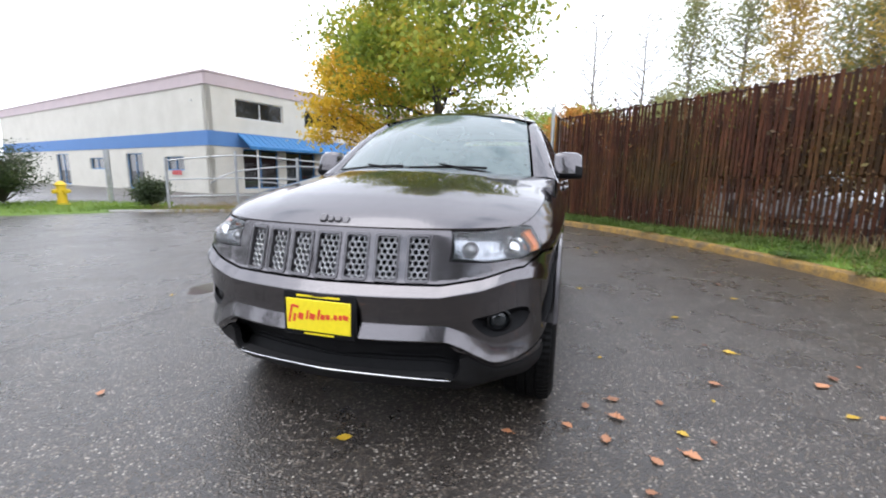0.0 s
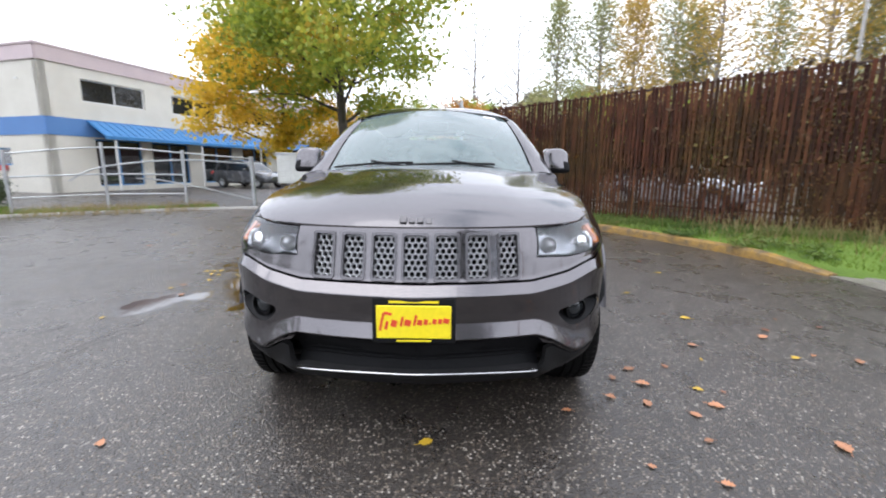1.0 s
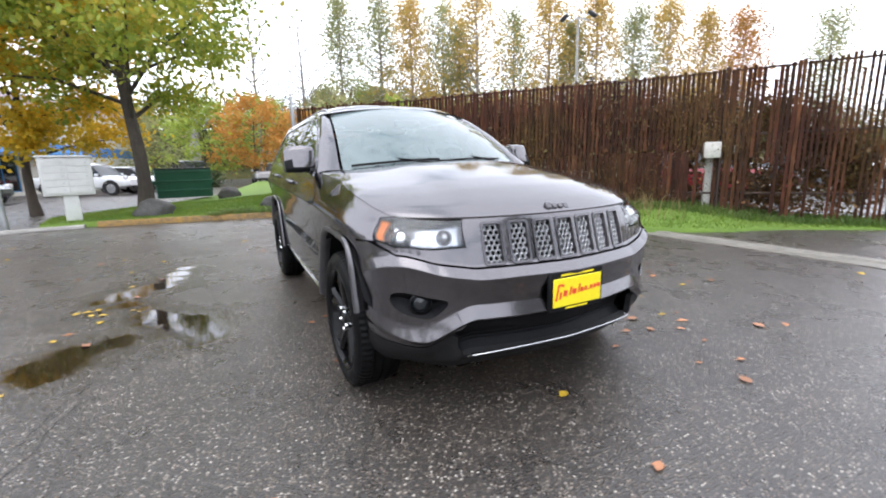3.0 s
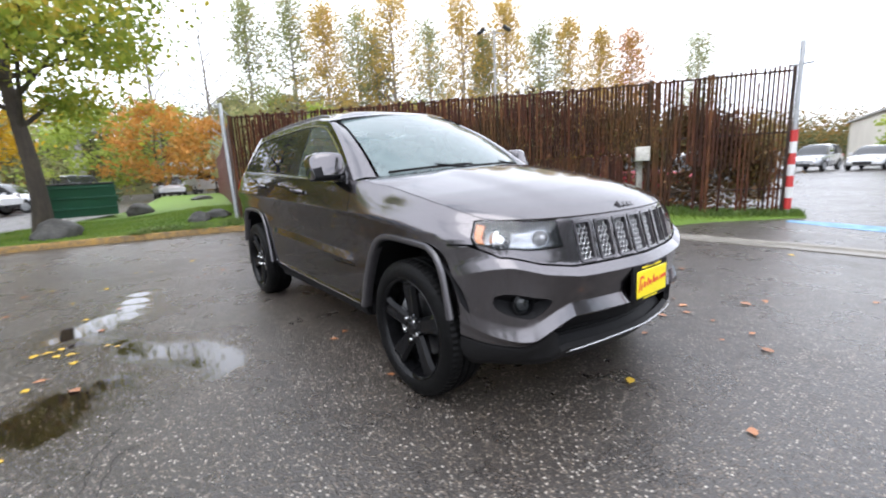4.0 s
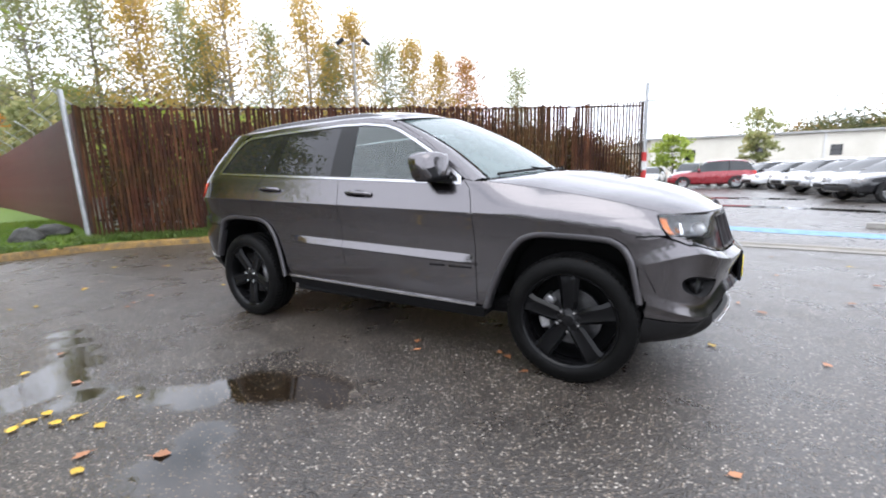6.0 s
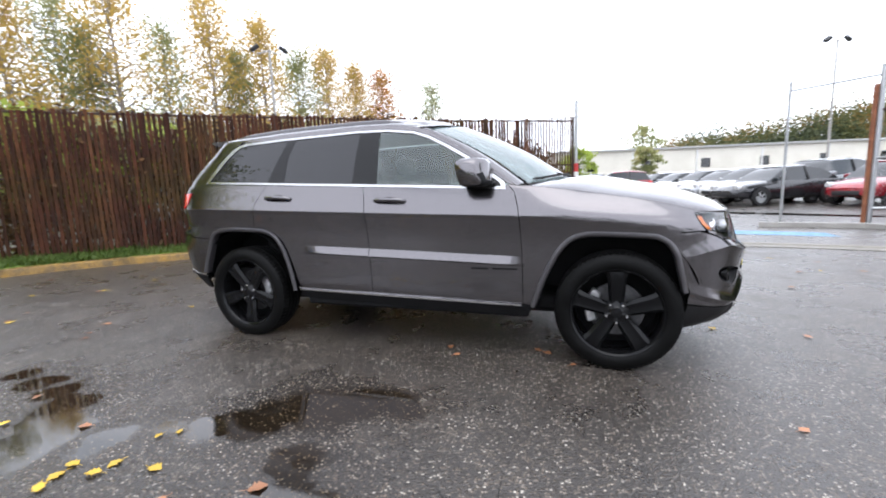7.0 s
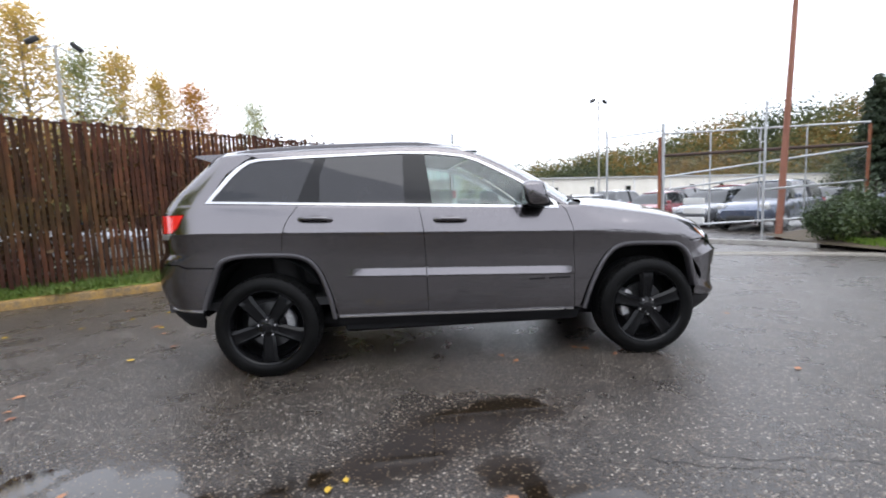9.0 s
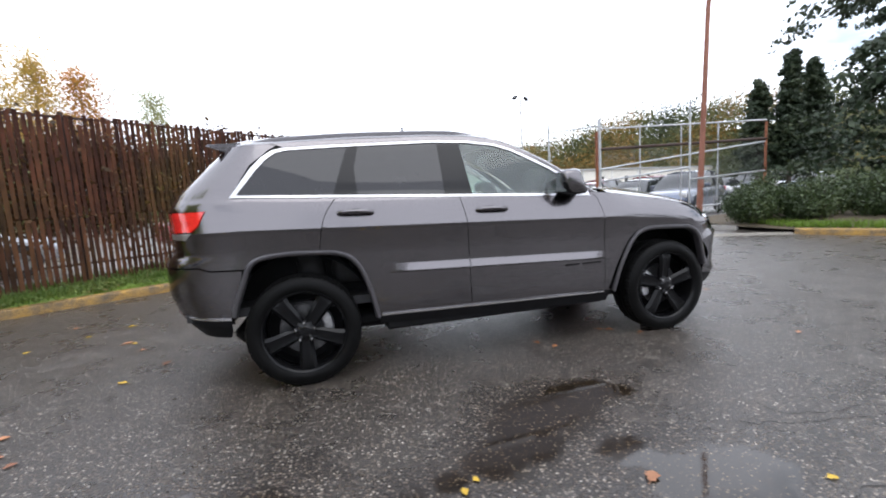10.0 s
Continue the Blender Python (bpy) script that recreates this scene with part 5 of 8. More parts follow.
# ---- shrubs, berm and pines on the right ----
berm_poly = [(8.3, 2.95), (9.2, 1.5), (12.2, -3.5), (24.0, -3.0), (22.0, 8.0), (12.5, 7.4), (9.2, 6.9), (8.35, 4.6)]
bv, bt = tri_region([berm_poly], (0.5, 0.5), 0.1)
bd = seg_dist(np.array(bv), berm_poly + [berm_poly[0]])
tagged(new("berm", mesh_from("berm", [(x, y, 0.10 + 0.22 * min(1, d / 1.2) + 0.03 * noise.noise((x * 1.5, y * 1.5, 0))) for (x, y), d in zip(bv, bd)], bt, SOIL, True)), "soil bank with leaf litter behind the yellow kerb", "bank", kind="structure")
sp = scatter([(8.3, 2.95), (9.2, 1.5), (11.2, -1.6), (11.6, -1.2), (9.6, 2.4), (8.6, 4.4)], 5200, 21)
blade_field("verge_grass", [(x, y, 0.14) for x, y in sp], GRASS, "weedy grass along the kerb", 0.13, 0.008)


def shrub(x, y, w, h, seed, label="dense dark green evergreen shrub"):
    rng = random.Random(seed)
    t = thing("shrub", label, "shrub", "shrubs behind the kerb", pose(x, y, 0.2))
    b = bm_new()
    V, F = [], []
    for i in range(int(26 * w)):
        a, f = rng.uniform(0, 6.28), rng.random() ** 0.5
        tip = Vector((math.cos(a) * w * 0.5 * f, math.sin(a) * w * 0.5 * f, h * (1 - 0.55 * f * f) * rng.uniform(0.65, 1.08)))
        tube(b, [(0, 0, -0.05), tip * 0.5 + Vector((0, 0, 0.05)), tip], [0.02, 0.012, 0.004], 4)
        for k in range(7):
            q = tip * rng.uniform(0.35, 1.0)
            leaf_cloud(V, F, q, (0.10 * w * 0.7, 0.10 * w * 0.7, 0.11), 34, 0.062, rng)
    part("stems", b, BARK, t, "thin woody stems")
    c = new("foliage", mesh_from("foliage", V, F, SHRUB))
    c.parent = t
    return t


for i, (x, y, w, h) in enumerate([(8.75, 4.35, 1.3, 0.85), (9.45, 3.55, 1.5, 1.0), (10.3, 2.6, 1.6, 1.05), (11.2, 1.5, 1.7, 1.1), (12.3, 0.4, 1.8, 1.1), (9.9, 5.0, 1.5, 1.05), (11.3, 3.9, 1.7, 1.2), (12.6, 2.6, 1.8, 1.2), (13.8, 1.0, 1.9, 1.2)]):
    shrub(x, y, w, h, 200 + i)


def pine(name, label, loc, height, width, seed, first=0.18):
    return conifer(name, label, loc, height, width, NEEDLES, seed, tufts=58, first=first)


pine("pine_tree", "dark drooping pine behind the shrubs", (14.0, 4.2, 0.2), 5.8, 7.8, 301, 0.06)
for x, y, h, w in ((23.7, 16.6, 7.0, 2.6), (24.7, 15.5, 8.4, 2.3), (26.4, 15.6, 8.0, 2.6)):
    pine("pine_tree", "dark slim spruce further back", (x, y, 0), h, w, 302 + int(h * 10), 0.22)
pine("pine_tree", "tall dark pine with high boughs", (19.6, 6.6, 0.2), 14.0, 7.6, 304, 0.50)
# dark evergreens behind the viewer, which the car's flank mirrors
e_rng = random.Random(91)
for i in range(15):
    x = -9.0 + 2.75 * i
    y = -25.5 + (max(0.0, x - 12.0) * 0.62) + (0.0 if i % 2 else -2.6) - max(0.0, -4.0 - x) * 0.9
    conifer("evergreen_tree", "dark evergreen at the edge of the yard", (x, y, 0), e_rng.uniform(10.0, 12.4), 6.2, NEEDLES, 320 + i, tufts=11, first=0.03, group="evergreens round the yard")


# ---- wooded hills ----
def hill(name, label, pts, leaf, size, count, seed, depth=30.0):
    """A far ridge clothed in tree crowns; pts: x, y, height along the crest."""
    rng = random.Random(seed)
    P = np.array(pts, float)
    V, F = [], []
    for a, b in zip(P[:-1], P[1:]):
        k = len(V)
        back = np.array([a[0] * 0.15, a[1] * 0.15, 0])
        V += [(a[0] - back[0], a[1] - back[1], -1), (b[0] - back[0], b[1] - back[1], -1), tuple(b * [1, 1, 0.66]), tuple(a * [1, 1, 0.66])]
        F.append((k, k + 1, k + 2, k + 3))
    for _ in range(count):
        i = rng.randrange(len(P) - 1)
        p = P[i] + (P[i + 1] - P[i]) * rng.random()
        f = rng.random() ** 0.7
        c = np.array([p[0] * (0.87 + 0.13 * f), p[1] * (0.87 + 0.13 * f), p[2] * f * rng.uniform(0.85, 1.03)])
        leaf_cloud(V, F, c, (size * 0.8, size * 0.8, size * 0.65), 100, size * 0.21, rng)
    return tagged(new(name, mesh_from(name, V, F, leaf)), label, "hillside", kind="stuff")


HILL = leafy("autumn_hill_trees", [(0.0, (0.035, 0.05, 0.03)), (0.35, (0.085, 0.105, 0.045)), (0.6, (0.17, 0.17, 0.06)), (0.8, (0.36, 0.20, 0.05)), (1.0, (0.11, 0.12, 0.05))], 0.6, 0.42, 0.075)
hill("wooded_hill", "far wooded hillside in green and orange autumn colours", [(22, 137, 9), (34, 132, 11), (48, 127, 12.5), (60, 122, 14.5), (75, 114, 18), (85, 107, 21), (94, 99, 21.5), (103, 91, 22), (122, 68, 24), (136, 30, 24), (142, 0, 22)], HILL, 3.0, 1500, 401)
hill("wooded_ridge", "far low tree line beyond the car park", [(-70, -40, 9), (-72, -22, 10.5), (-75, -6, 11.5), (-74, 8, 12), (-72, 24, 12.5), (-66, 40, 11), (-52, 62, 10), (-30, 82, 8), (-8, 92, 6)], HILL, 2.0, 1100, 402)

# ---- footbridge and far structures on the left ----
fbr = thing("footbridge", "grey steel footbridge with railings beyond the trees", "bridge", at=pose(-56.5, 0.5, 0, 0, 0, 84))
b = bm_new()
box(b, (-7, -1.2, 6.9), (9, 1.2, 7.4), 0.05)
part("deck", b, CONCRETE, fbr, "grey bridge deck")
for i in range(17):
    b = bm_new()
    tube(b, [(-7 + i, 1.15, 7.4), (-7 + i, 1.15, 9.0)], 0.05, 5)
    part("railing_post", b, GALV, fbr)
for z in (7.8, 8.2, 8.6, 9.0):
    b = bm_new()
    tube(b, [(-7, 1.15, z), (9, 1.15, z)], 0.05, 5)
    part("railing", b, GALV, fbr)
for x in (-4.5, 6.5):
    b = bm_new()
    tube(b, [(x, 0, 0), (x, 0, 6.9)], 0.55, 12)
    part("pier", b, CONCRETE, fbr, "round concrete pier")
bt2 = thing("box_truck", "white box truck beyond the lawn", "truck", at=pose(-46.0, 5.2, 0, 0, 0, 10))
b = bm_new()
box(b, (-3.2, -1.15, 0.9), (1.6, 1.15, 3.3), 0.04)
part("cargo_box", b, WHITE_PAINT, bt2, "white cargo box")
b = bm_new()
box(b, (1.7, -1.05, 0.5), (3.3, 1.05, 2.4), 0.15, None, 2)
part("cab", b, WHITE_PAINT, bt2)
b = bm_new()
box(b, (3.0, -0.95, 1.45), (3.32, 0.95, 2.15), 0.05)
part("windscreen", b, DARK_GLASS, bt2)
for x in (-2.2, 2.3):
    for s in (-1, 1):
        w = new("wheel", wheel_mesh(0.48)[0])
        w.parent = bt2
        w.matrix_local = Matrix.Translation((x, s * 1.0, 0.48))
hed = scatter([(-36, -7), (-33, -2.2), (-34, -1.6), (-37.5, -6.6)], 500, 31)
V, F = [], []
rng = random.Random(33)
for x, y in hed:
    leaf_cloud(V, F, (x, y, rng.uniform(0.1, 1.0)), (0.3, 0.3, 0.2), 14, 0.2, rng)
tagged(new("hedge", mesh_from("hedge", V, F, SHRUB)), "clipped low green hedge by the car park", "hedge", kind="stuff")

import functools

# ---- the grey sport-utility car: its skin is one ring surface (u: way round from the nose, q: height) ----
QS = np.linspace(0.1, 1.8, 1701)
NOSE = np.interp(QS, [0.10, 0.20, 0.27, 0.335, 0.375, 0.44, 0.515, 0.538, 0.600, 0.63, 0.70, 0.722, 0.764, 0.782, 0.96, 0.985, 1.02, 1.06],
                 [2.02, 2.10, 2.19, 2.262, 2.285, 2.283, 2.292, 2.330, 2.300, 2.305, 2.330, 2.336, 2.284, 2.272, 2.216, 2.206, 2.18, 2.12])
TAIL = pchip([0.10, 0.30, 0.40, 0.50, 0.62, 0.76, 0.80, 0.84, 0.90, 1.00, 1.13, 1.22, 1.38, 1.55, 1.66, 1.75],
             [-2.12, -2.28, -2.36, -2.41, -2.44, -2.435, -2.425, -2.375, -2.365, -2.36, -2.375, -2.33, -2.17, -1.99, -1.90, -1.86], QS)
DOOR = np.where(QS < 0.992, pchip([0.10, 0.28, 0.34, 0.38, 0.42, 0.60, 0.80, 0.96, 1.00], [0.80, 0.865, 0.89, 0.908, 0.915, 0.921, 0.925, 0.9475, 0.9575], QS),
                pchip([0.98, 1.00, 1.04, 1.08, 1.14, 1.18, 1.20, 1.30, 1.45, 1.55, 1.60, 1.65, 1.75], [0.9590, 0.9520, 0.9375, 0.923, 0.901, 0.884, 0.872, 0.828, 0.760, 0.710, 0.680, 0.645, 0.56], QS))
X0F, X0R = 1.0, -1.15


def smoothstep(a, b, x):
    t = np.clip((np.asarray(x, float) - a) / (b - a), 0, 1)
    return t * t * (3 - 2 * t)


def crest(x):
    return np.interp(x, [0.6, 1.0, 1.25, 1.7, 1.9, 2.2], [1.0, 0.985, 0.965, 0.925, 0.90, 0.86])


def fender_top(x):
    return np.interp(x, [0.80, 0.93, 1.05, 1.3, 1.6, 1.8, 1.93, 2.05], [1.205, 1.19, 1.172, 1.132, 1.082, 1.035, 0.992, 0.987])


def section(q, x):
    d = np.interp(q, QS, DOOR)
    zc, zt = crest(x), fender_top(x)
    f = np.where(q > zc, np.interp(np.minimum(zc, 0.99), QS, DOOR) - np.interp(x, [1.25, 1.9], [0.125, 0.055]) * np.clip((q - zc) / np.maximum(zt - zc, 0.02), 0, 1.6) ** 1.8, np.interp(np.minimum(q, 0.99), QS, DOOR))
    w = smoothstep(0.80, 1.25, x)
    y = d * (1 - w) + f * w
    # pressed moulding low on the doors
    win = smoothstep(-0.88, -0.62, x) * (1 - smoothstep(0.74, 0.90, x))
    y = y + 0.026 * win * np.interp(q, [0.658, 0.667, 0.724], [0, 1, 0])
    return y


def corner_nk(q):
    return np.interp(q, [0.85, 0.97], [8.0, 5.6]), np.interp(q, [0.85, 0.97], [0.70, 0.52])


CS = 1 - (1 - np.linspace(0, 1, 2400)) ** 3.2
_n, _k = corner_nk(0.80)
XREF_F, YREF_F = (X0F + (2.265 - X0F) * CS)[::-1], (0.945 * (1 - CS ** _n) ** _k)[::-1]
UF_T = np.concatenate([[0], np.cumsum(np.hypot(np.diff(XREF_F), np.diff(YREF_F)))])
UF = UF_T[-1]
CF_T = CS[::-1]
_xr, _yr = X0R - (X0R + 2.42) * CS, 0.945 * (1 - CS ** 9) ** 0.6
UR_T = np.concatenate([[0], np.cumsum(np.hypot(np.diff(_xr), np.diff(_yr)))])
UR0 = UF + X0F - X0R
UEND = UR0 + UR_T[-1]


def lift_z(a, q, x):
    """Real height of the ring's line q: it climbs at the headlights, dips at the lower bumper corners and rises to the rear."""
    yr = np.where(a < UF, np.interp(a, UF_T, YREF_F), 0.95)
    fade = np.where(a < UF, 1 - smoothstep(UF - 1.15, UF - 0.7, a), 0.0)
    up = np.interp(yr, [0, 0.5, 0.665, 0.80, 0.90, 0.95], [0, 0, 0.028, 0.072, 0.095, 0.10]) * fade
    dn = np.interp(yr, [0, 0.53, 0.60, 0.72, 0.95], [0, 0, 0.03, 0.10, 0.10]) * fade
    wa = smoothstep(0.62, 0.70, q) * (1 - smoothstep(0.80, 0.96, q))
    wb = (1 - smoothstep(0.58, 0.68, q)) * smoothstep(0.14, 0.45, q)
    tilt = 0.035 * (X0F - np.clip(x, -1.8, X0F))
    return q + up * wa - dn * wb + tilt


def ring(u, q):
    u, q = np.broadcast_arrays(np.asarray(u, float), np.asarray(q, float))
    sg, a = np.where(u < 0, 1.0, -1.0), np.abs(u)
    n, k = corner_nk(q)
    cf = np.interp(a, UF_T, CF_T)
    xf = X0F + (np.interp(q, QS, NOSE) - X0F) * cf
    yf = np.maximum(1 - cf ** n, 0) ** k
    # the lower corners are drawn in under the ledge
    yref = np.interp(a, UF_T, YREF_F)
    xf = xf - 0.15 * smoothstep(0.505, 0.33, q) * smoothstep(0.58, 0.78, yref) * (1 - smoothstep(UF - 1.15, UF - 0.7, a))
    cr = np.interp(a - UR0, UR_T, CS)
    xr = X0R + (np.interp(q, QS, TAIL) - X0R) * cr
    yr = np.maximum(1 - cr ** 9, 0) ** 0.6
    x = np.where(a < UF, xf, np.where(a < UR0, X0F - (a - UF), xr))
    y = section(q, x) * np.where(a < UF, yf, np.where(a < UR0, 1.0, yr))
    return np.stack([x, sg * y, lift_z(a, q, x)], -1)


def ring_normal(u, q):
    e = 0.0015
    du = ring(u + e, q) - ring(u - e, q)
    dq = ring(u, q + e) - ring(u, q - e)
    n = np.cross(dq, du)
    n /= np.maximum(np.linalg.norm(n, axis=-1, keepdims=True), 1e-9)
    return n


def q_of(a, z):
    """The ring's q at a place a of the way round and a height z."""
    qs = np.linspace(0.1, 1.8, 1701)
    return float(np.interp(z, ring(np.full_like(qs, a), qs)[:, 2], qs))


@functools.lru_cache(maxsize=None)
def side(x, z):
    """(u, q) of a point of the side, from its x and height."""
    q, a = z, 0.0
    for _ in range(1 if X0R < x <= X0F else 5):
        if x > X0F:
            cc = np.clip((x - X0F) / (float(np.interp(q, QS, NOSE)) - X0F), 0, 1)
            a = float(np.interp(cc, CS, UF_T[::-1]))
        elif x > X0R:
            a = UF + X0F - x
        else:
            cc = np.clip((x - X0R) / (float(np.interp(q, QS, TAIL)) - X0R), 0, 1)
            a = UR0 + float(np.interp(cc, CS, UR_T))
        q = q_of(a, z)
    return a, q


@functools.lru_cache(maxsize=None)
def front(y, z):
    """(u, q) of a point of the front, from its distance off the middle and height."""
    q, a = z, 0.0
    for _ in range(5):
        n, k = corner_nk(q)
        s = np.clip(y / float(section(q, 2.0)), 0, 0.9999)
        a = float(np.interp((1 - s ** (1 / k)) ** (1 / n), CS, UF_T[::-1]))
        q = q_of(a, z)
    return a, q


def dense(loop, step=0.03):
    out = []
    for p, r in zip(loop, list(loop[1:]) + [loop[0]]):
        k = max(1, int(math.hypot(r[0] - p[0], r[1] - p[1]) / step))
        out += [(p[0] + (r[0] - p[0]) * i / k, p[1] + (r[1] - p[1]) * i / k) for i in range(k)]
    return out


def shrink(loop, d):
    """Offset a loop inwards by d."""
    area = sum(a[0] * b[1] - b[0] * a[1] for a, b in zip(loop, loop[1:] + loop[:1]))
    sg = 1 if area > 0 else -1
    out = []
    for i, p in enumerate(loop):
        a, b = Vector(loop[i - 1]), Vector(loop[(i + 1) % len(loop)])
        t = (b - a)
        t = t.normalized() if t.length > 1e-9 else Vector((1, 0))
        out.append((p[0] - t.y * sg * d, p[1] + t.x * sg * d))
    return out


def round_loop(loop, times=2):
    for _ in range(times):
        loop = [q for a, b in zip(loop, loop[1:] + loop[:1]) for q in ((a[0] * 0.75 + b[0] * 0.25, a[1] * 0.75 + b[1] * 0.25), (a[0] * 0.25 + b[0] * 0.75, a[1] * 0.25 + b[1] * 0.75))]
    return loop


CREASES = [0.992, 0.515, 0.538, 0.600, 0.658, 0.667, 0.724, 0.722, 0.764, 0.782]
ROWS = sorted({round(v, 4) for v in list(np.arange(0.2, 1.72, 0.03)) + [c + o for c in CREASES for o in (-0.004, 0.004)] + list(np.arange(0.94, 1.06, 0.012))})
ROWS = [r for i, r in enumerate(ROWS) if i == 0 or r - ROWS[i - 1] > 0.0025]


def skin(name, loops, material, parent, label="", sg=1, lip=0.02, gap=0.0025, step=0.035, rise=0.0, holes_gap=0.0, rows=None):
    """A panel of the ring surface inside the loops of (u, q), with turned-in edges. sg -1 mirrors it to the car's left."""
    lps = [shrink(dense(loops[0], 0.02), gap)] + [shrink(dense(h, 0.015), -holes_gap) for h in loops[1:]]
    lo, hi = min(p[1] for p in lps[0]), max(p[1] for p in lps[0])
    pts, tris = tri_region(lps, (step, 0.012), 0.0, rows=[r for r in (rows or ROWS) if lo < r < hi])
    uq = np.array(pts)
    P, N = ring(uq[:, 0], uq[:, 1]), ring_normal(uq[:, 0], uq[:, 1])
    mid = np.nan_to_num(N)
    P = P + mid * rise
    V, F, NN = [tuple(p) for p in P], [], [tuple(n) for n in mid]
    edges = {}
    for t in tris:
        a, b, c = (P[i] for i in t)
        if np.dot(np.cross(b - a, c - a), mid[t[0]] + mid[t[1]] + mid[t[2]]) < 0:
            t = t[::-1]
        F.append(t)
        for i, j in ((t[0], t[1]), (t[1], t[2]), (t[2], t[0])):
            edges[(i, j)] = edges.get((i, j), 0) + 1
    rim = [(i, j) for (i, j) in edges if (j, i) not in edges]
    if lip:
        for i, j in rim:
            e = P[j] - P[i]
            o = np.cross(e, mid[i])
            o = o / (np.linalg.norm(o) + 1e-9)
            k = len(V)
            V += [tuple(P[i]), tuple(P[j]), tuple(P[j] - mid[j] * lip - o * 0.002), tuple(P[i] - mid[i] * lip - o * 0.002)]
            NN += [tuple(o)] * 4
            F.append((k + 1, k, k + 3, k + 2))
    if sg < 0:
        V = [(x, -y, z) for x, y, z in V]
        NN = [(x, -y, z) for x, y, z in NN]
        F = [f[::-1] for f in F]
    me = bpy.data.meshes.new(name)
    me.from_pydata(V, [], F)
    me.materials.append(material)
    me.shade_smooth()
    me.normals_split_custom_set_from_vertices(NN)
    ob = new(name, me)
    ob.parent = parent
    if label:
        tagged(ob, label)
    return ob


def grid_skin(name, fn, nu, nv, material, parent, label="", flip=False):
    """A surface fn(a, b) on a regular grid, a and b from 0 to 1."""
    V = [tuple(fn(i / nu, j / nv)) for i in range(nu + 1) for j in range(nv + 1)]
    F = []
    for i in range(nu):
        for j in range(nv):
            f = (i * (nv + 1) + j, (i + 1) * (nv + 1) + j, (i + 1) * (nv + 1) + j + 1, i * (nv + 1) + j + 1)
            F.append(f[::-1] if flip else f)
    ob = new(name, mesh_from(name, V, F, material, True))
    ob.parent = parent
    if label:
        tagged(ob, label)
    return ob


def paint_mat():
    """Dark grey metallic lacquer, wet with fine drops."""
    m, n, l, p = base_mat("granite_metallic_paint", 0.22, 1.0, 1.0, 0.5)
    p.inputs["Specular Tint"].default_value = (0.40, 0.40, 0.41, 1)
    p.inputs["Coat IOR"].default_value = 1.55
    p.inputs["Coat Roughness"].default_value = 0.03
    tc = n.new("ShaderNodeTexCoord")
    flake = node(n, "ShaderNodeTexVoronoi", Scale=900.0)
    cloud = node(n, "ShaderNodeTexNoise", Scale=1.2, Detail=3.0)
    drops = node(n, "ShaderNodeTexVoronoi", Scale=95.0)
    drops.inputs["Randomness"].default_value = 1.0
    for t in (flake, cloud, drops):
        l.new(tc.outputs["Object"], t.inputs["Vector"])
    c = mix_rgb(n, l, cloud.outputs[0], (0.110, 0.102, 0.107), (0.128, 0.119, 0.124))
    sp = n.new("ShaderNodeSeparateColor")
    l.new(flake.outputs["Color"], sp.inputs[0])
    c = mix_rgb(n, l, 1.0, c, ramp(n, l, sp.outputs[0], [(0.0, 0.82), (1.0, 1.22)]), "MULTIPLY")
    l.new(c, p.inputs["Base Color"])
    sp2 = n.new("ShaderNodeSeparateColor")
    l.new(drops.outputs["Color"], sp2.inputs[0])
    dot = mix_rgb(n, l, 1.0, ramp(n, l, drops.outputs["Distance"], [(0.0, 1.0), (0.28, 0.0)]), ramp(n, l, sp2.outputs[0], [(0.72, 0.0), (0.74, 1.0)]), "MULTIPLY")
    bp = node(n, "ShaderNodeBump", Strength=0.04, Distance=0.003)
    l.new(dot, bp.inputs["Height"])
    l.new(bp.outputs[0], p.inputs["Coat Normal"])
    return m


PAINT = paint_mat()
CHROME = surface("bright_chrome", (0.72, 0.72, 0.73), (0.80, 0.80, 0.81), 3, (0.08, 0.14), metal=1.0, fine=0.02)
BOWL = surface("dim_reflector", (0.26, 0.27, 0.29), (0.62, 0.63, 0.66), 14, (0.15, 0.3), metal=0.9, fine=0.2)
TRIM_SILVER = surface("satin_window_trim", (0.44, 0.44, 0.45), (0.52, 0.52, 0.53), 3, (0.16, 0.24), metal=1.0, fine=0.03)
SATIN = surface("satin_silver_mesh", (0.50, 0.50, 0.51), (0.60, 0.60, 0.61), 3, (0.28, 0.38), metal=0.85, fine=0.05)
GLOSS_BLACK = surface("gloss_black", (0.004, 0.004, 0.0045), (0.007, 0.007, 0.0075), 3, (0.12, 0.2), spec=0.25, fine=0.05)
WHEEL_BLACK = surface("gloss_black_alloy", (0.004, 0.004, 0.0045), (0.007, 0.007, 0.0075), 3, (0.07, 0.12), spec=0.16, fine=0.05)
MATT_BLACK = surface("matt_black_plastic", (0.006, 0.006, 0.0065), (0.010, 0.010, 0.011), 5, (0.5, 0.65), bump=0.1, spec=0.14)
FLARE_GREY = surface("gunmetal_trim", (0.085, 0.080, 0.086), (0.11, 0.105, 0.11), 3, (0.28, 0.36), metal=0.7, coat=0.4, fine=0.06)
VALANCE = surface("dark_grey_valance", (0.010, 0.0098, 0.010), (0.015, 0.0145, 0.015), 4, (0.5, 0.65), bump=0.1, fine=0.1, spec=0.2)
TYRE = surface("wet_tyre_rubber", (0.003, 0.003, 0.003), (0.006, 0.006, 0.006), 9, (0.35, 0.6), bump=0.25, spec=0.1)
WINDOW_TINT = veiled_glass("privacy_glass", (0.03, 0.03, 0.035), (0.016, 0.016, 0.019), 0.8, 1.55)
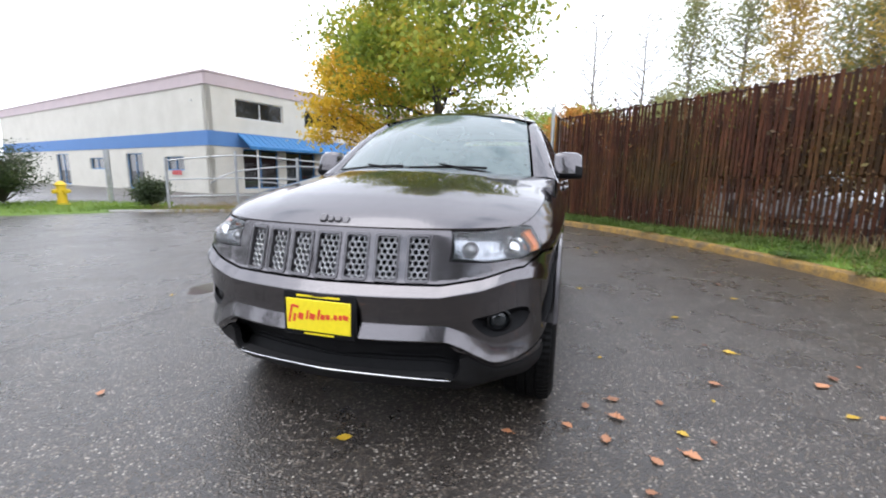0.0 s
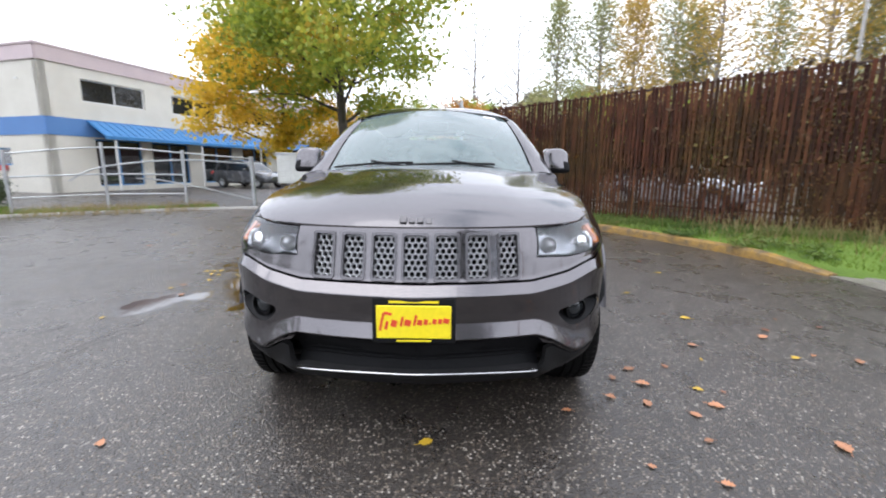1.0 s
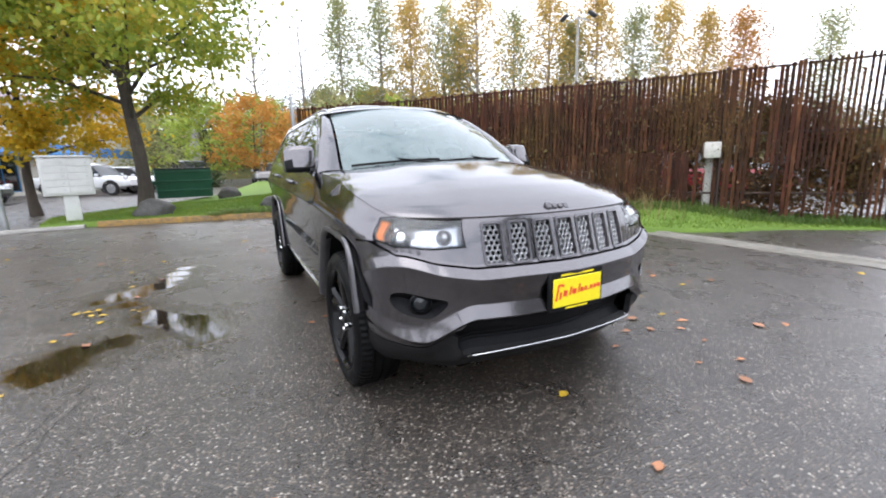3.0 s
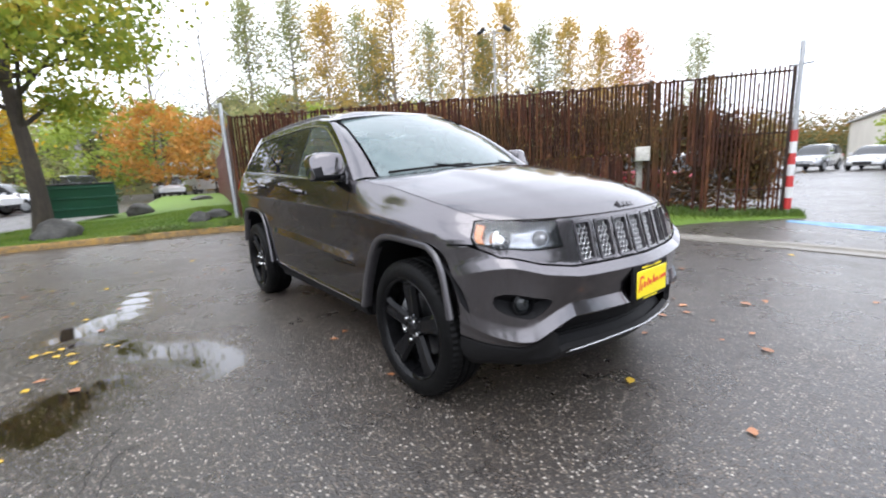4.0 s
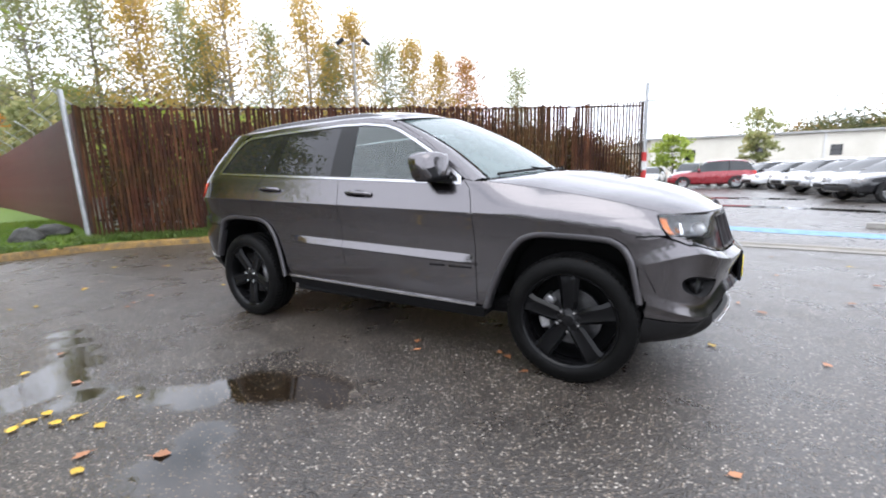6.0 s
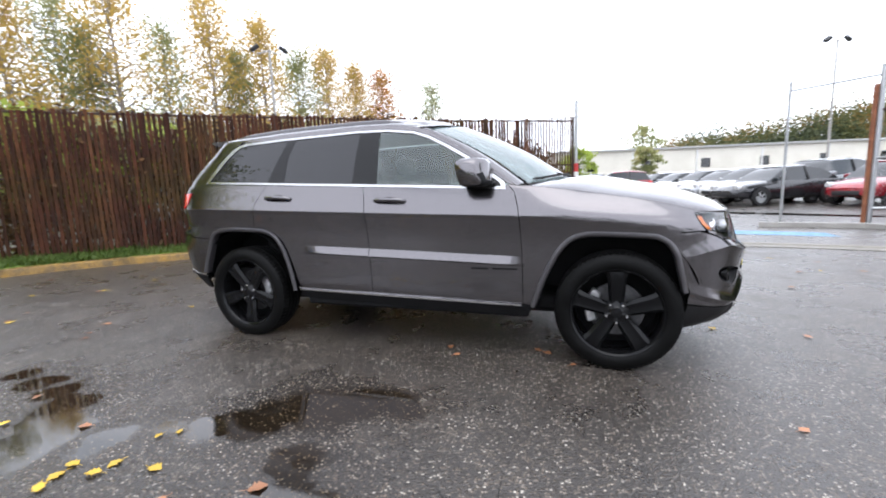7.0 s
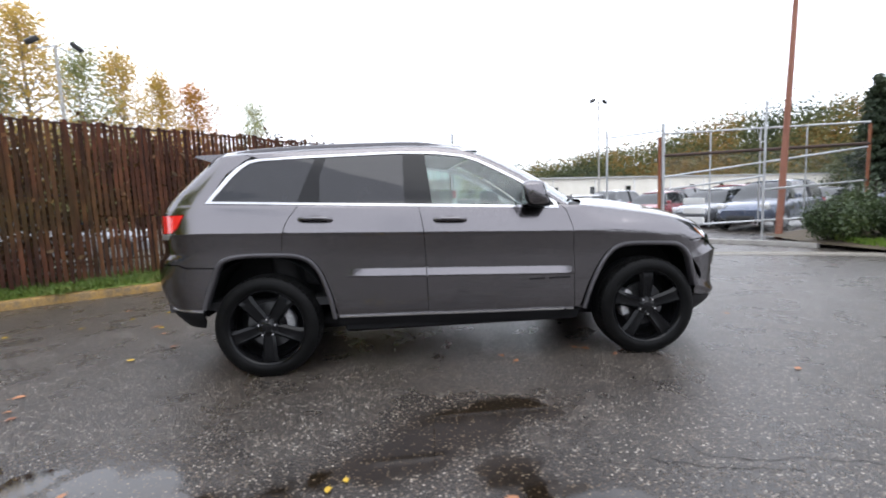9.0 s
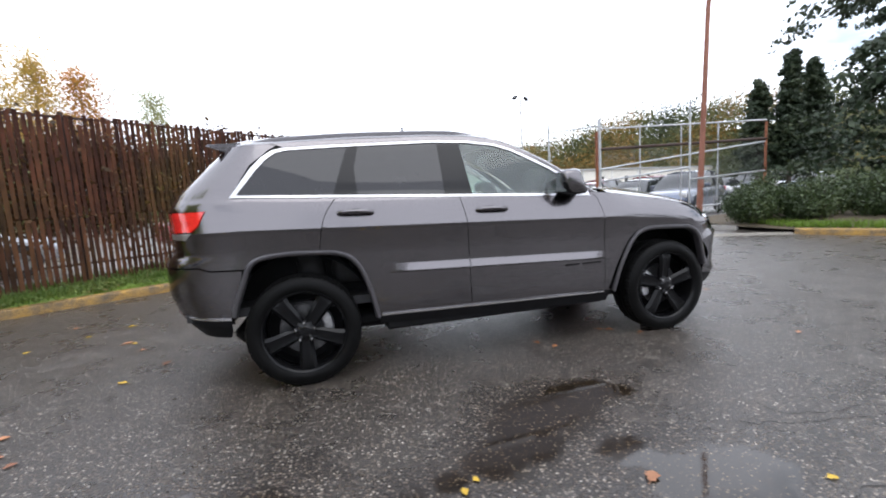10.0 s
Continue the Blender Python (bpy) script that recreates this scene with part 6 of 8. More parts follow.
# pale haze colour here stands in for sky reflected by the glass
WINDOW_CLEAR = veiled_glass("green_tinted_glass", (0.62, 0.75, 0.71), (0.30, 0.36, 0.35), 0.16, 1.6)
LENS = veiled_glass("clear_lamp_lens", (0.94, 0.95, 0.96), (0.62, 0.65, 0.70), 0.02, 1.6)
AMBER = surface("amber_reflector", (0.75, 0.19, 0.02), (0.85, 0.26, 0.04), 30, (0.12, 0.2), coat=1.0, fine=0.15)
RED_LENS = surface("red_lamp_lens", (0.60, 0.012, 0.012), (0.72, 0.03, 0.025), 20, (0.08, 0.14), coat=1.0, fine=0.1)
INTERIOR = surface("dark_cabin_trim", (0.02, 0.02, 0.022), (0.035, 0.034, 0.034), 6, (0.6, 0.8), bump=0.2)
PLATE_YELLOW = surface("yellow_plate", (0.85, 0.68, 0.01), (0.90, 0.74, 0.02), 6, (0.35, 0.5), fine=0.04)
PLATE_RED = surface("red_print", (0.65, 0.05, 0.02), (0.72, 0.08, 0.03), 6, (0.4, 0.5), fine=0.04)
CAST_BRIGHT = surface("bright_cast_metal", (0.34, 0.34, 0.35), (0.60, 0.60, 0.61), 12, (0.3, 0.45), metal=0.8)
BRAKE = surface("grey_cast_metal", (0.06, 0.06, 0.062), (0.16, 0.16, 0.165), 12, (0.3, 0.45), metal=0.8)

suv = thing("suv", "dark granite-grey sport-utility car, wet, black wheels", "car")


def belt(x):
    return 1.171 + (0.766 - x) * 0.0495


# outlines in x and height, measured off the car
ARCH_F = [(0.932, 0.394), (0.975, 0.522), (1.015, 0.62), (1.06, 0.709), (1.092, 0.765), (1.13, 0.811), (1.164, 0.844), (1.204, 0.866), (1.25, 0.879), (1.306, 0.886), (1.48, 0.882), (1.652, 0.872), (1.685, 0.864), (1.713, 0.851),
          (1.742, 0.831), (1.766, 0.802), (1.783, 0.772), (1.796, 0.739), (1.825, 0.61), (1.851, 0.483), (1.862, 0.37)]
ARCH_R = [(-0.945, 0.42), (-0.97, 0.56), (-0.995, 0.651), (-1.012, 0.705), (-1.029, 0.752), (-1.055, 0.800), (-1.085, 0.841), (-1.113, 0.867), (-1.146, 0.886), (-1.195, 0.903), (-1.251, 0.913), (-1.38, 0.921), (-1.509, 0.925), (-1.60, 0.922), (-1.662, 0.915),
          (-1.705, 0.905), (-1.739, 0.888), (-1.762, 0.866), (-1.781, 0.838), (-1.80, 0.79), (-1.824, 0.731), (-1.876, 0.601), (-1.915, 0.42)]
UP_EDGE = [(-1.95, 1.64), (-1.80, 1.658), (-1.577, 1.662), (-1.144, 1.683), (-0.429, 1.695), (-0.165, 1.686), (0.054, 1.656), (0.183, 1.607), (0.34, 1.525), (0.484, 1.438), (0.62, 1.345), (0.743, 1.258), (0.84, 1.19)]
SH = [side(*p) for p in UP_EDGE]
hood_x = [1.93, 1.85, 1.7, 1.55, 1.4, 1.25, 1.12, 1.0, 0.93]
HOOD_SIDE = [side(x, float(fender_top(x))) for x in hood_x]
LAMP = [front(0.512, 0.976), front(0.62, 0.977), HOOD_SIDE[0], side(1.885, 0.988), side(1.905, 0.94), side(1.942, 0.892), front(0.80, 0.866), front(0.70, 0.858), front(0.60, 0.856), front(0.512, 0.858)]
DOOR_F = [(0.775, 1.205), (0.824, 1.15), (0.850, 1.05), (0.860, 0.978), (0.872, 0.75), (0.874, 0.40)]
B_LINE = [(-0.300, 1.222), (-0.283, 1.13), (-0.272, 1.05), (-0.262, 0.80), (-0.258, 0.42)]
C_LINE = [(-1.180, 1.267), (-1.240, 1.185), (-1.270, 1.13), (-1.293, 1.044), (-1.305, 0.96), (-1.311, 0.92)]
UX = lambda pts: [side(*p) for p in pts]

u_80 = front(0.80, 0.84)[0]
ledge_end = side(1.857, 0.447)
LEDGE = [(ledge_end[0] + (front(0.60, 0.48)[0] - ledge_end[0]) * t, ledge_end[1] + (0.508 - ledge_end[1]) * min(1, t * 2)) for t in np.linspace(0, 1, 14)]
BROW = [front(0.555, 0.480), front(0.50, 0.524), front(0.30, 0.526), front(0.17, 0.512), (0.0, 0.512)]
FASCIA_R = [(0.0, 0.7625), (front(0.5, 0.7625)[0], 0.7625), (front(0.66, 0.79)[0], 0.7625), (u_80, 0.7625), side(1.955, 0.868), side(1.90, 0.886), side(1.80, 0.880), side(1.745, 0.845)] + UX(ARCH_F[15:20]) + LEDGE + BROW
MOUTH_LOW = [(0.0, 0.37), front(0.33, 0.366), front(0.54, 0.352), front(0.565, 0.39), front(0.568, 0.45)]
VALANCE_R = MOUTH_LOW + [(u, q - 0.004) for u, q in LEDGE[::-1]] + [side(1.863, 0.37), side(1.875, 0.30), front(0.80, 0.262), front(0.55, 0.258), (0.0, 0.285)]


def both(half):
    """A right half from the middle outwards and back, closed over the middle."""
    return half + [(-u, q) for u, q in half[::-1] if u > 1e-6]


fog = round_loop([front(0.598, 0.630), front(0.70, 0.652), front(0.815, 0.672), front(0.838, 0.640), front(0.818, 0.585), front(0.74, 0.550), front(0.655, 0.556)], 2)
skin("front_bumper", [both(FASCIA_R), fog, [(-u, q) for u, q in fog]], PAINT, suv, "grey front bumper with lower intake", lip=0.03, step=0.03)
skin("bumper_valance", [both(VALANCE_R)], VALANCE, suv, "dark grey lower bumper valance", lip=0.03, step=0.03)
HEAD_R = [(0.0, 0.7665), (front(0.5, 0.7665)[0], 0.7665), (front(0.66, 0.795)[0], 0.7665), (u_80, 0.7665), side(1.957, 0.872)] + LAMP[5:] + [LAMP[0], front(0.50, 0.981), (0.0, 0.983)]
slots = []
for i in range(-3, 4):
    cy, w = i * 0.1300, 0.0555 - 0.0025 * abs(i)
    slots.append((cy, w))


def uq_front(y, z):
    """(u, q) near the middle of the nose, where q is the height; takes arrays."""
    n, k = corner_nk(z)
    s = np.clip(np.abs(y) / section(np.asarray(z, float), np.full_like(np.asarray(z, float), 2.0)), 0, 0.9999)
    return np.copysign(np.interp((1 - s ** (1 / k)) ** (1 / n), CS, UF_T[::-1]), y), z


def skin_points(ys, zs, d):
    u, q = uq_front(np.asarray(ys, float), np.asarray(zs, float))
    return ring(u, q) - ring_normal(u, q) * np.asarray(d, float)[..., None]


def slot_loop(cy, w, lo=0.772, hi=0.962, grow=0.0, cutoff=0.02):
    pts = []
    for sx, sz in ((-1, -1), (1, -1), (1, 1), (-1, 1)):
        pts.append((cy + sx * (w + grow), (lo - grow) if sz < 0 else (hi + grow)))
    out = []
    for (ya, za), (yb, zb), k in zip(pts, pts[1:] + pts[:1], (3, 6, 3, 6)):
        out += [uq_front(ya + (yb - ya) * i / k, za + (zb - za) * i / k) for i in range(k)]
    return round_loop(out, 2)


skin("grille_surround", [both(HEAD_R)] + [slot_loop(cy, w) for cy, w in slots], PAINT, suv, "grey nose panel with seven grille openings", lip=0.03, step=0.03)


def skin_point(u, q, d=0.0):
    p, n = ring(np.array(u), np.array(q)), ring_normal(np.array(u), np.array(q))
    return Vector(p - n * d)


# grille inserts: dark rim, satin honeycomb and black behind
grille = part("grille", bm_new(), MATT_BLACK, suv, "seven-slot grille with satin honeycomb inserts")
for cy, w in slots:
    rb = bm_new()
    outer, inner = slot_loop(cy, w, grow=0.0015), slot_loop(cy, w, grow=-0.009)
    k = len(outer)
    A = [[rb.verts.new(skin_point(u, q, d)) for u, q in lp] for lp, d in ((outer, -0.004), (inner, -0.005), (inner, 0.03))]
    for a, b in zip(A, A[1:]):
        for i in range(k):
            rb.faces.new((a[i], a[(i + 1) % k], b[(i + 1) % k], b[i]))
    bmesh.ops.recalc_face_normals(rb, faces=rb.faces)
    part("slot_frame", rb, FLARE_GREY, grille, "gunmetal slot frame")
    hb = bm_new()
    y0, y1, z0, z1 = cy - w + 0.006, cy + w - 0.006, 0.779, 0.955
    pitch = 0.0262
    rows_n = int((z1 - z0) / (pitch * 0.866)) + 2
    for r in range(rows_n):
        for c in range(-3, 4):
            hy, hz = cy + (c + (0.5 if r % 2 else 0.0)) * pitch, z0 + r * pitch * 0.866
            ring_o, ring_i = [], []
            for kk in range(6):
                an = radians(60 * kk + 30)
                for rr, lst, in ((pitch * 0.58, ring_o), (pitch * 0.44, ring_i)):
                    lst.append((min(max(hy + rr * math.cos(an), y0), y1), min(max(hz + rr * math.sin(an), z0), z1)))
            if max(p[0] for p in ring_o) - min(p[0] for p in ring_o) < 0.004 or max(p[1] for p in ring_o) - min(p[1] for p in ring_o) < 0.004:
                continue
            pts3 = skin_points([p[0] for p in ring_o + ring_i * 2], [p[1] for p in ring_o + ring_i * 2], [0.016] * 6 + [0.012] * 6 + [0.026] * 6)
            f3 = [[hb.verts.new(p) for p in pts3[j:j + 6]] for j in (0, 6, 12)]
            for a, b in zip(f3, f3[1:]):
                for i in range(6):
                    try:
                        hb.faces.new((a[i], a[(i + 1) % 6], b[(i + 1) % 6], b[i]))
                    except ValueError:
                        pass
    part("honeycomb", hb, SATIN, grille, "satin silver honeycomb insert", smooth=False)
bk = bm_new()
q4 = [bk.verts.new(skin_point(*uq_front(y, z), 0.04)) for y, z in ((-0.47, 0.765), (0.47, 0.765), (0.47, 0.97), (-0.47, 0.97))]
NS = 12
rowv = [[bk.verts.new(skin_point(*uq_front(-0.47 + 0.94 * i / NS, z), 0.045)) for i in range(NS + 1)] for z in (0.765, 0.97)]
for i in range(NS):
    bk.faces.new((rowv[0][i], rowv[0][i + 1], rowv[1][i + 1], rowv[1][i]))
for v in q4:
    bk.verts.remove(v)
part("backing", bk, MATT_BLACK, grille)

# ---- right and left side panels ----
FENDER = [side(1.885, 0.988)] + HOOD_SIDE + [side(0.84, 1.192)] + UX(DOOR_F) + UX(ARCH_F[:16]) + [side(1.80, 0.884), side(1.90, 0.890), side(1.938, 0.888), side(1.905, 0.94)]
DOOR1 = UX(DOOR_F) + UX(B_LINE[::-1]) + [side(x, belt(x)) for x in (-0.30, 0.0, 0.3, 0.55, 0.745)]
DOOR2 = UX(B_LINE) + [side(-0.945, 0.425)] + UX([p for p in ARCH_R[:12] if p[0] > -1.305]) + UX(C_LINE[::-1]) + [side(x, belt(x)) for x in (-1.17, -0.9, -0.6, -0.31)]
u_hatch = UEND - 0.62
TAILLAMP = [side(-1.985, 1.226), side(-2.03, 1.135), side(-2.075, 1.098), (u_hatch - 0.15, q_of(u_hatch - 0.15, 1.095)), (u_hatch, q_of(u_hatch, 1.095)), (u_hatch, q_of(u_hatch, 1.228)), (u_hatch - 0.15, q_of(u_hatch - 0.15, 1.228))]
back_u = [UR0 + 0.70, UR0 + 0.9, u_hatch - 0.1, u_hatch]
QUARTER = UX(C_LINE) + UX([p for p in ARCH_R if -1.79 < p[0] < -1.32]) + [side(-1.80, 0.838), side(-2.0, 0.846)] + [(u, 0.772) for u in back_u[1:]] + TAILLAMP[4:5] + TAILLAMP[3:0:-1] + TAILLAMP[:1] + [TAILLAMP[6], TAILLAMP[5], (u_hatch, 1.42), side(-1.95, 1.64), side(-1.80, 1.658), side(-1.60, 1.665), side(-1.54, 1.648), side(-1.60, 1.612), side(-1.715, 1.516), side(-1.80, 1.37), side(-1.845, 1.302)] + [side(x, belt(x)) for x in (-1.78, -1.5, -1.2)]
REAR_BUMPER = [side(-1.802, 0.833), side(-2.0, 0.841)] + [(u, 0.768) for u in back_u[1:]] + [(UEND - 0.005, 0.768), (UEND - 0.005, 0.45)] + [(u_hatch, 0.45), side(-2.16, 0.535), side(-1.90, 0.515)] + UX([p for p in ARCH_R[::-1] if p[0] < -1.80 and p[1] > 0.53])
REAR_LOW = [side(-1.90, 0.508), side(-2.16, 0.528), (u_hatch, 0.443), (UEND - 0.005, 0.443), (UEND - 0.005, 0.34), (u_hatch, 0.31), side(-2.10, 0.385), side(-1.93, 0.378), side(-1.912, 0.42)]
CANT = [side(-1.60, 1.665)] + SH[3:] + [side(0.775, 1.208), side(0.755, 1.225), side(0.62, 1.318), side(0.484, 1.412), side(0.33, 1.500), side(0.183, 1.575), side(0.054, 1.620), side(-0.165, 1.650), side(-0.429, 1.660), side(-1.144, 1.646), side(-1.50, 1.632), side(-1.54, 1.648)]

GLASS_F = [(-0.196, belt(-0.2) + 0.012), (0.60, belt(0.60) + 0.012), (0.60, 1.30), (0.552, 1.352), (0.484, 1.396), (0.33, 1.483), (0.175, 1.560), (0.054, 1.603), (-0.08, 1.624), (-0.235, 1.632)]
GLASS_R = [(-1.03, belt(-1.03) + 0.012), (-0.405, belt(-0.4) + 0.012), (-0.405, 1.638), (-0.99, 1.634), (-1.035, 1.48)]
GLASS_Q = [(-1.79, belt(-1.79) + 0.012), (-1.195, belt(-1.2) + 0.012), (-1.068, 1.632), (-1.46, 1.616), (-1.545, 1.600), (-1.60, 1.560), (-1.695, 1.470)]
TRIM_OUT = [(-1.843, belt(-1.843) + 0.001), (0.766, belt(0.766) - 0.001), (0.752, 1.221), (0.62, 1.314), (0.484, 1.408), (0.33, 1.496), (0.183, 1.571), (0.054, 1.616), (-0.165, 1.646), (-0.429, 1.656), (-1.144, 1.642), (-1.50, 1.628), (-1.577, 1.610), (-1.64, 1.568), (-1.71, 1.495), (-1.80, 1.365)]
TRIM_IN = [(-1.800, belt(-1.80) + 0.018), (0.735, belt(0.735) + 0.016), (0.725, 1.213), (0.612, 1.297), (0.474, 1.391), (0.32, 1.479), (0.175, 1.555), (0.050, 1.599), (-0.165, 1.629), (-0.429, 1.639), (-1.144, 1.624), (-1.475, 1.610), (-1.55, 1.595), (-1.61, 1.553), (-1.675, 1.482), (-1.755, 1.375)]

for sg in (1, -1):
    skin("fender", [FENDER], PAINT, suv, "grey front fender", sg)
    d1 = skin("front_door", [DOOR1], PAINT, suv, "grey front door", sg)
    d2 = skin("rear_door", [DOOR2], PAINT, suv, "grey rear door", sg)
    skin("quarter_panel", [QUARTER], PAINT, suv, "grey rear quarter panel", sg)
    skin("rear_bumper", [REAR_BUMPER], PAINT, suv, "grey rear bumper", sg)
    skin("rear_valance", [REAR_LOW], MATT_BLACK, suv, "black lower valance", sg)
    skin("cant_rail", [CANT], PAINT, suv, "grey door frame and roof rail", sg)
    skin("window_trim", [UX(TRIM_OUT), UX(TRIM_IN)], TRIM_SILVER, suv, "bright chrome window surround", sg, rise=0.004, gap=0.0)
    skin("pillar_cover", [UX(TRIM_IN)[:1] + UX(TRIM_IN)[1:], UX(GLASS_F), UX(GLASS_R), UX(GLASS_Q)], GLOSS_BLACK, suv, "gloss black window pillar", sg, gap=-0.004, rise=-0.001)
    skin("front_window", [UX(GLASS_F)], WINDOW_CLEAR, suv, "green-tinted front door glass", sg, lip=0, gap=-0.002, rise=-0.004).visible_shadow = False
    skin("rear_window", [UX(GLASS_R)], WINDOW_TINT, suv, "dark privacy glass", sg, lip=0, gap=-0.002, rise=-0.003)
    skin("quarter_window", [UX(GLASS_Q)], WINDOW_TINT, suv, "dark privacy quarter glass", sg, lip=0, gap=-0.002, rise=-0.003)
    # lower sill, chrome strip
    skin("sill", [[side(-0.93, 0.418), side(0.92, 0.386), side(0.905, 0.305), side(-0.945, 0.355)]], MATT_BLACK, suv, "black lower sill", sg, rise=0.004)
    skin("sill_trim", [[side(-0.925, 0.436), side(0.862, 0.401), side(0.862, 0.389), side(-0.925, 0.424)]], CHROME, suv, "thin bright sill strip", sg, rise=0.012, gap=0.0)
    skin("bumper_trim", [[side(-1.905, 0.524), side(-2.15, 0.545), (u_hatch, 0.462), (u_hatch, 0.45), side(-2.15, 0.532), side(-1.905, 0.510)]], CHROME, suv, "thin bright rear bumper strip", sg, rise=0.006, gap=0.0)
    tl = skin("tail_lamp", [TAILLAMP], RED_LENS, suv, "glossy red tail lamp", sg, rise=0.006, step=0.025)
    skin("reverse_lens", [[side(-2.07, 1.094), (u_hatch - 0.15, TAILLAMP[3][1] - 0.003), (u_hatch, TAILLAMP[4][1] - 0.003), (u_hatch, TAILLAMP[4][1] - 0.045), side(-2.12, 1.050)]], SATIN, tl, "clear lower lens", sg, rise=0.004)

# ---- hood: a patch between nose, fenders and cowl ----
def ring_pts(uq):
    a = np.array(uq)
    return ring(a[:, 0], a[:, 1])


def resample(P, k):
    P = np.asarray(P, float)
    s = np.concatenate([[0], np.cumsum(np.linalg.norm(np.diff(P, axis=0), axis=1))])
    t = np.linspace(0, s[-1], k + 1)
    return np.stack([np.interp(t, s, P[:, i]) for i in range(3)], -1)


def fine_uq(pts, k):
    a = np.array(pts)
    s = np.concatenate([[0], np.cumsum(np.hypot(*np.diff(a, axis=0).T))])
    t = np.linspace(0, s[-1], k)
    return np.stack([np.interp(t, s, a[:, 0]), np.interp(t, s, a[:, 1])], -1)


NH, MH = 44, 56
edge_r = resample(ring_pts(fine_uq(HOOD_SIDE[::-1], 60)), NH)
edge_l = edge_r * np.array([1, -1, 1])
hu, hq = HOOD_SIDE[0]
nose_uq = [(u, 0.9865 + (hq - 0.9865) * abs(u / hu) ** 4) for u in np.linspace(hu, -hu, 90)]
nose = resample(ring_pts(nose_uq), MH)
c0, c1 = edge_r[0], edge_l[0]
cowl = np.array([c0 * (1 - t) + c1 * t + np.array([0.235, 0, 0.050]) * (1 - (2 * t - 1) ** 2) for t in np.linspace(0, 1, 60)])
cowl = resample(cowl, MH)
HG = np.zeros((NH + 1, MH + 1, 3))
for i in range(NH + 1):
    t = i / NH
    for j in range(MH + 1):
        a = j / MH
        HG[i, j] = ((1 - t) * cowl[j] + t * nose[j] + (1 - a) * edge_r[i] + a * edge_l[i]
                    - ((1 - t) * (1 - a) * c0 + (1 - t) * a * c1 + t * (1 - a) * nose[0] + t * a * nose[-1]))
        b = abs(2 * a - 1)
        crown = (1 - b ** 2.2)
        dome = 0.010 * float(1 - smoothstep(0.42, 0.60, b)) * math.sin(math.pi * min(1, t * 1.04)) ** 0.6 if t < 0.96 else 0.0
        HG[i, j, 2] += 0.036 * (1 - (2 * t - 1) ** 4) * crown ** 0.8 + dome
hv = [tuple(p) for p in HG.reshape(-1, 3)]
hf = [(i * (MH + 1) + j, (i + 1) * (MH + 1) + j, (i + 1) * (MH + 1) + j + 1, i * (MH + 1) + j + 1) for i in range(NH) for j in range(MH)]
# turned-down hem round the hood
loop = [i * (MH + 1) for i in range(NH + 1)] + [NH * (MH + 1) + j for j in range(1, MH + 1)] + [i * (MH + 1) + MH for i in range(NH - 1, -1, -1)]
k0 = len(hv)
cen = np.mean(HG.reshape(-1, 3), 0)
for i in loop:
    p = np.array(hv[i])
    inw = (cen - p) * np.array([1, 1, 0])
    inw /= np.linalg.norm(inw)
    hv.append(tuple(p + inw * 0.004 - np.array([0, 0, 0.022])))
hf += [(loop[i], k0 + i, k0 + i + 1, loop[i + 1]) for i in range(len(loop) - 1)]
hood_me = mesh_from("hood", hv, hf, PAINT, True)
hood_me.set_sharp_from_angle(angle=radians(45))
hood_ob = tagged(new("hood", hood_me), "long grey hood beaded with rain")
hood_ob.parent = suv
fb = bmesh.new()
fb.from_mesh(hood_me)
bmesh.ops.recalc_face_normals(fb, faces=fb.faces)
if sum(f.normal.z for f in fb.faces) < 0:
    bmesh.ops.reverse_faces(fb, faces=fb.faces)
fb.to_mesh(hood_me)
fb.free()

# dark inner shell behind the shut lines
shell = [(0.0, 0.42), front(0.6, 0.42), side(1.85, 0.42)] + UX(ARCH_F[::-1][1:]) + [side(0.9, 0.32), side(-0.93, 0.36)] + UX(ARCH_R) + [side(-2.1, 0.42), (UEND - 0.02, 0.40), (UEND - 0.02, 1.2), (u_hatch, 1.19), side(-1.86, 1.29), side(0.76, 1.16), side(0.95, 1.15), side(1.4, 1.07), side(1.85, 0.985), front(0.6, 0.96), (0.0, 0.955)]
for sg in (1, -1):
    skin("inner_shell", [[(max(u, 0.001), q) for u, q in shell]], MATT_BLACK, suv, "", sg, lip=0, rise=-0.075, step=0.09, rows=list(np.arange(0.3, 1.3, 0.09)))

# ---- windscreen, roof, pillars, tailgate ----
def wind(a, b):
    """a: 0 right to 1 left, b: 0 foot to 1 head."""
    s = 2 * a - 1
    foot = np.array([1.15 - 0.275 * s * s, 0.735 * s * 1.0, 1.222 - 0.018 * s * s])
    head = np.array([0.285 - 0.165 * s * s, 0.612 * s, 1.694 - 0.050 * s * s])
    p = foot * (1 - b) + head * b
    return p + np.array([0.35, 0, 0.6]) * 0.05 * math.sin(math.pi * b)


# the pale veil brightens the screen as mirrored sky would
WSCREEN = veiled_glass("windscreen_glass", (0.50, 0.62, 0.61), (0.29, 0.37, 0.37), 0.42, 1.62)
ws = grid_skin("windscreen", lambda a, b: wind(0.012 + a * 0.976, b), 40, 24, WSCREEN, suv, "pale green tinted windscreen", flip=False)
ws.visible_shadow = False

up_f = fine_uq(SH, 160)
up_pts = ring_pts(up_f)
order = np.argsort(up_pts[:, 0])
EX, EY, EZ = up_pts[order, 0], np.abs(up_pts[order, 1]), up_pts[order, 2]


def roof_mid(x):
    return float(pchip([-2.03, -1.80, -1.314, -0.836, -0.365, -0.2, 0.1, 0.33], [1.708, 1.738, 1.776, 1.792, 1.786, 1.776, 1.738, 1.672], np.array(x)))


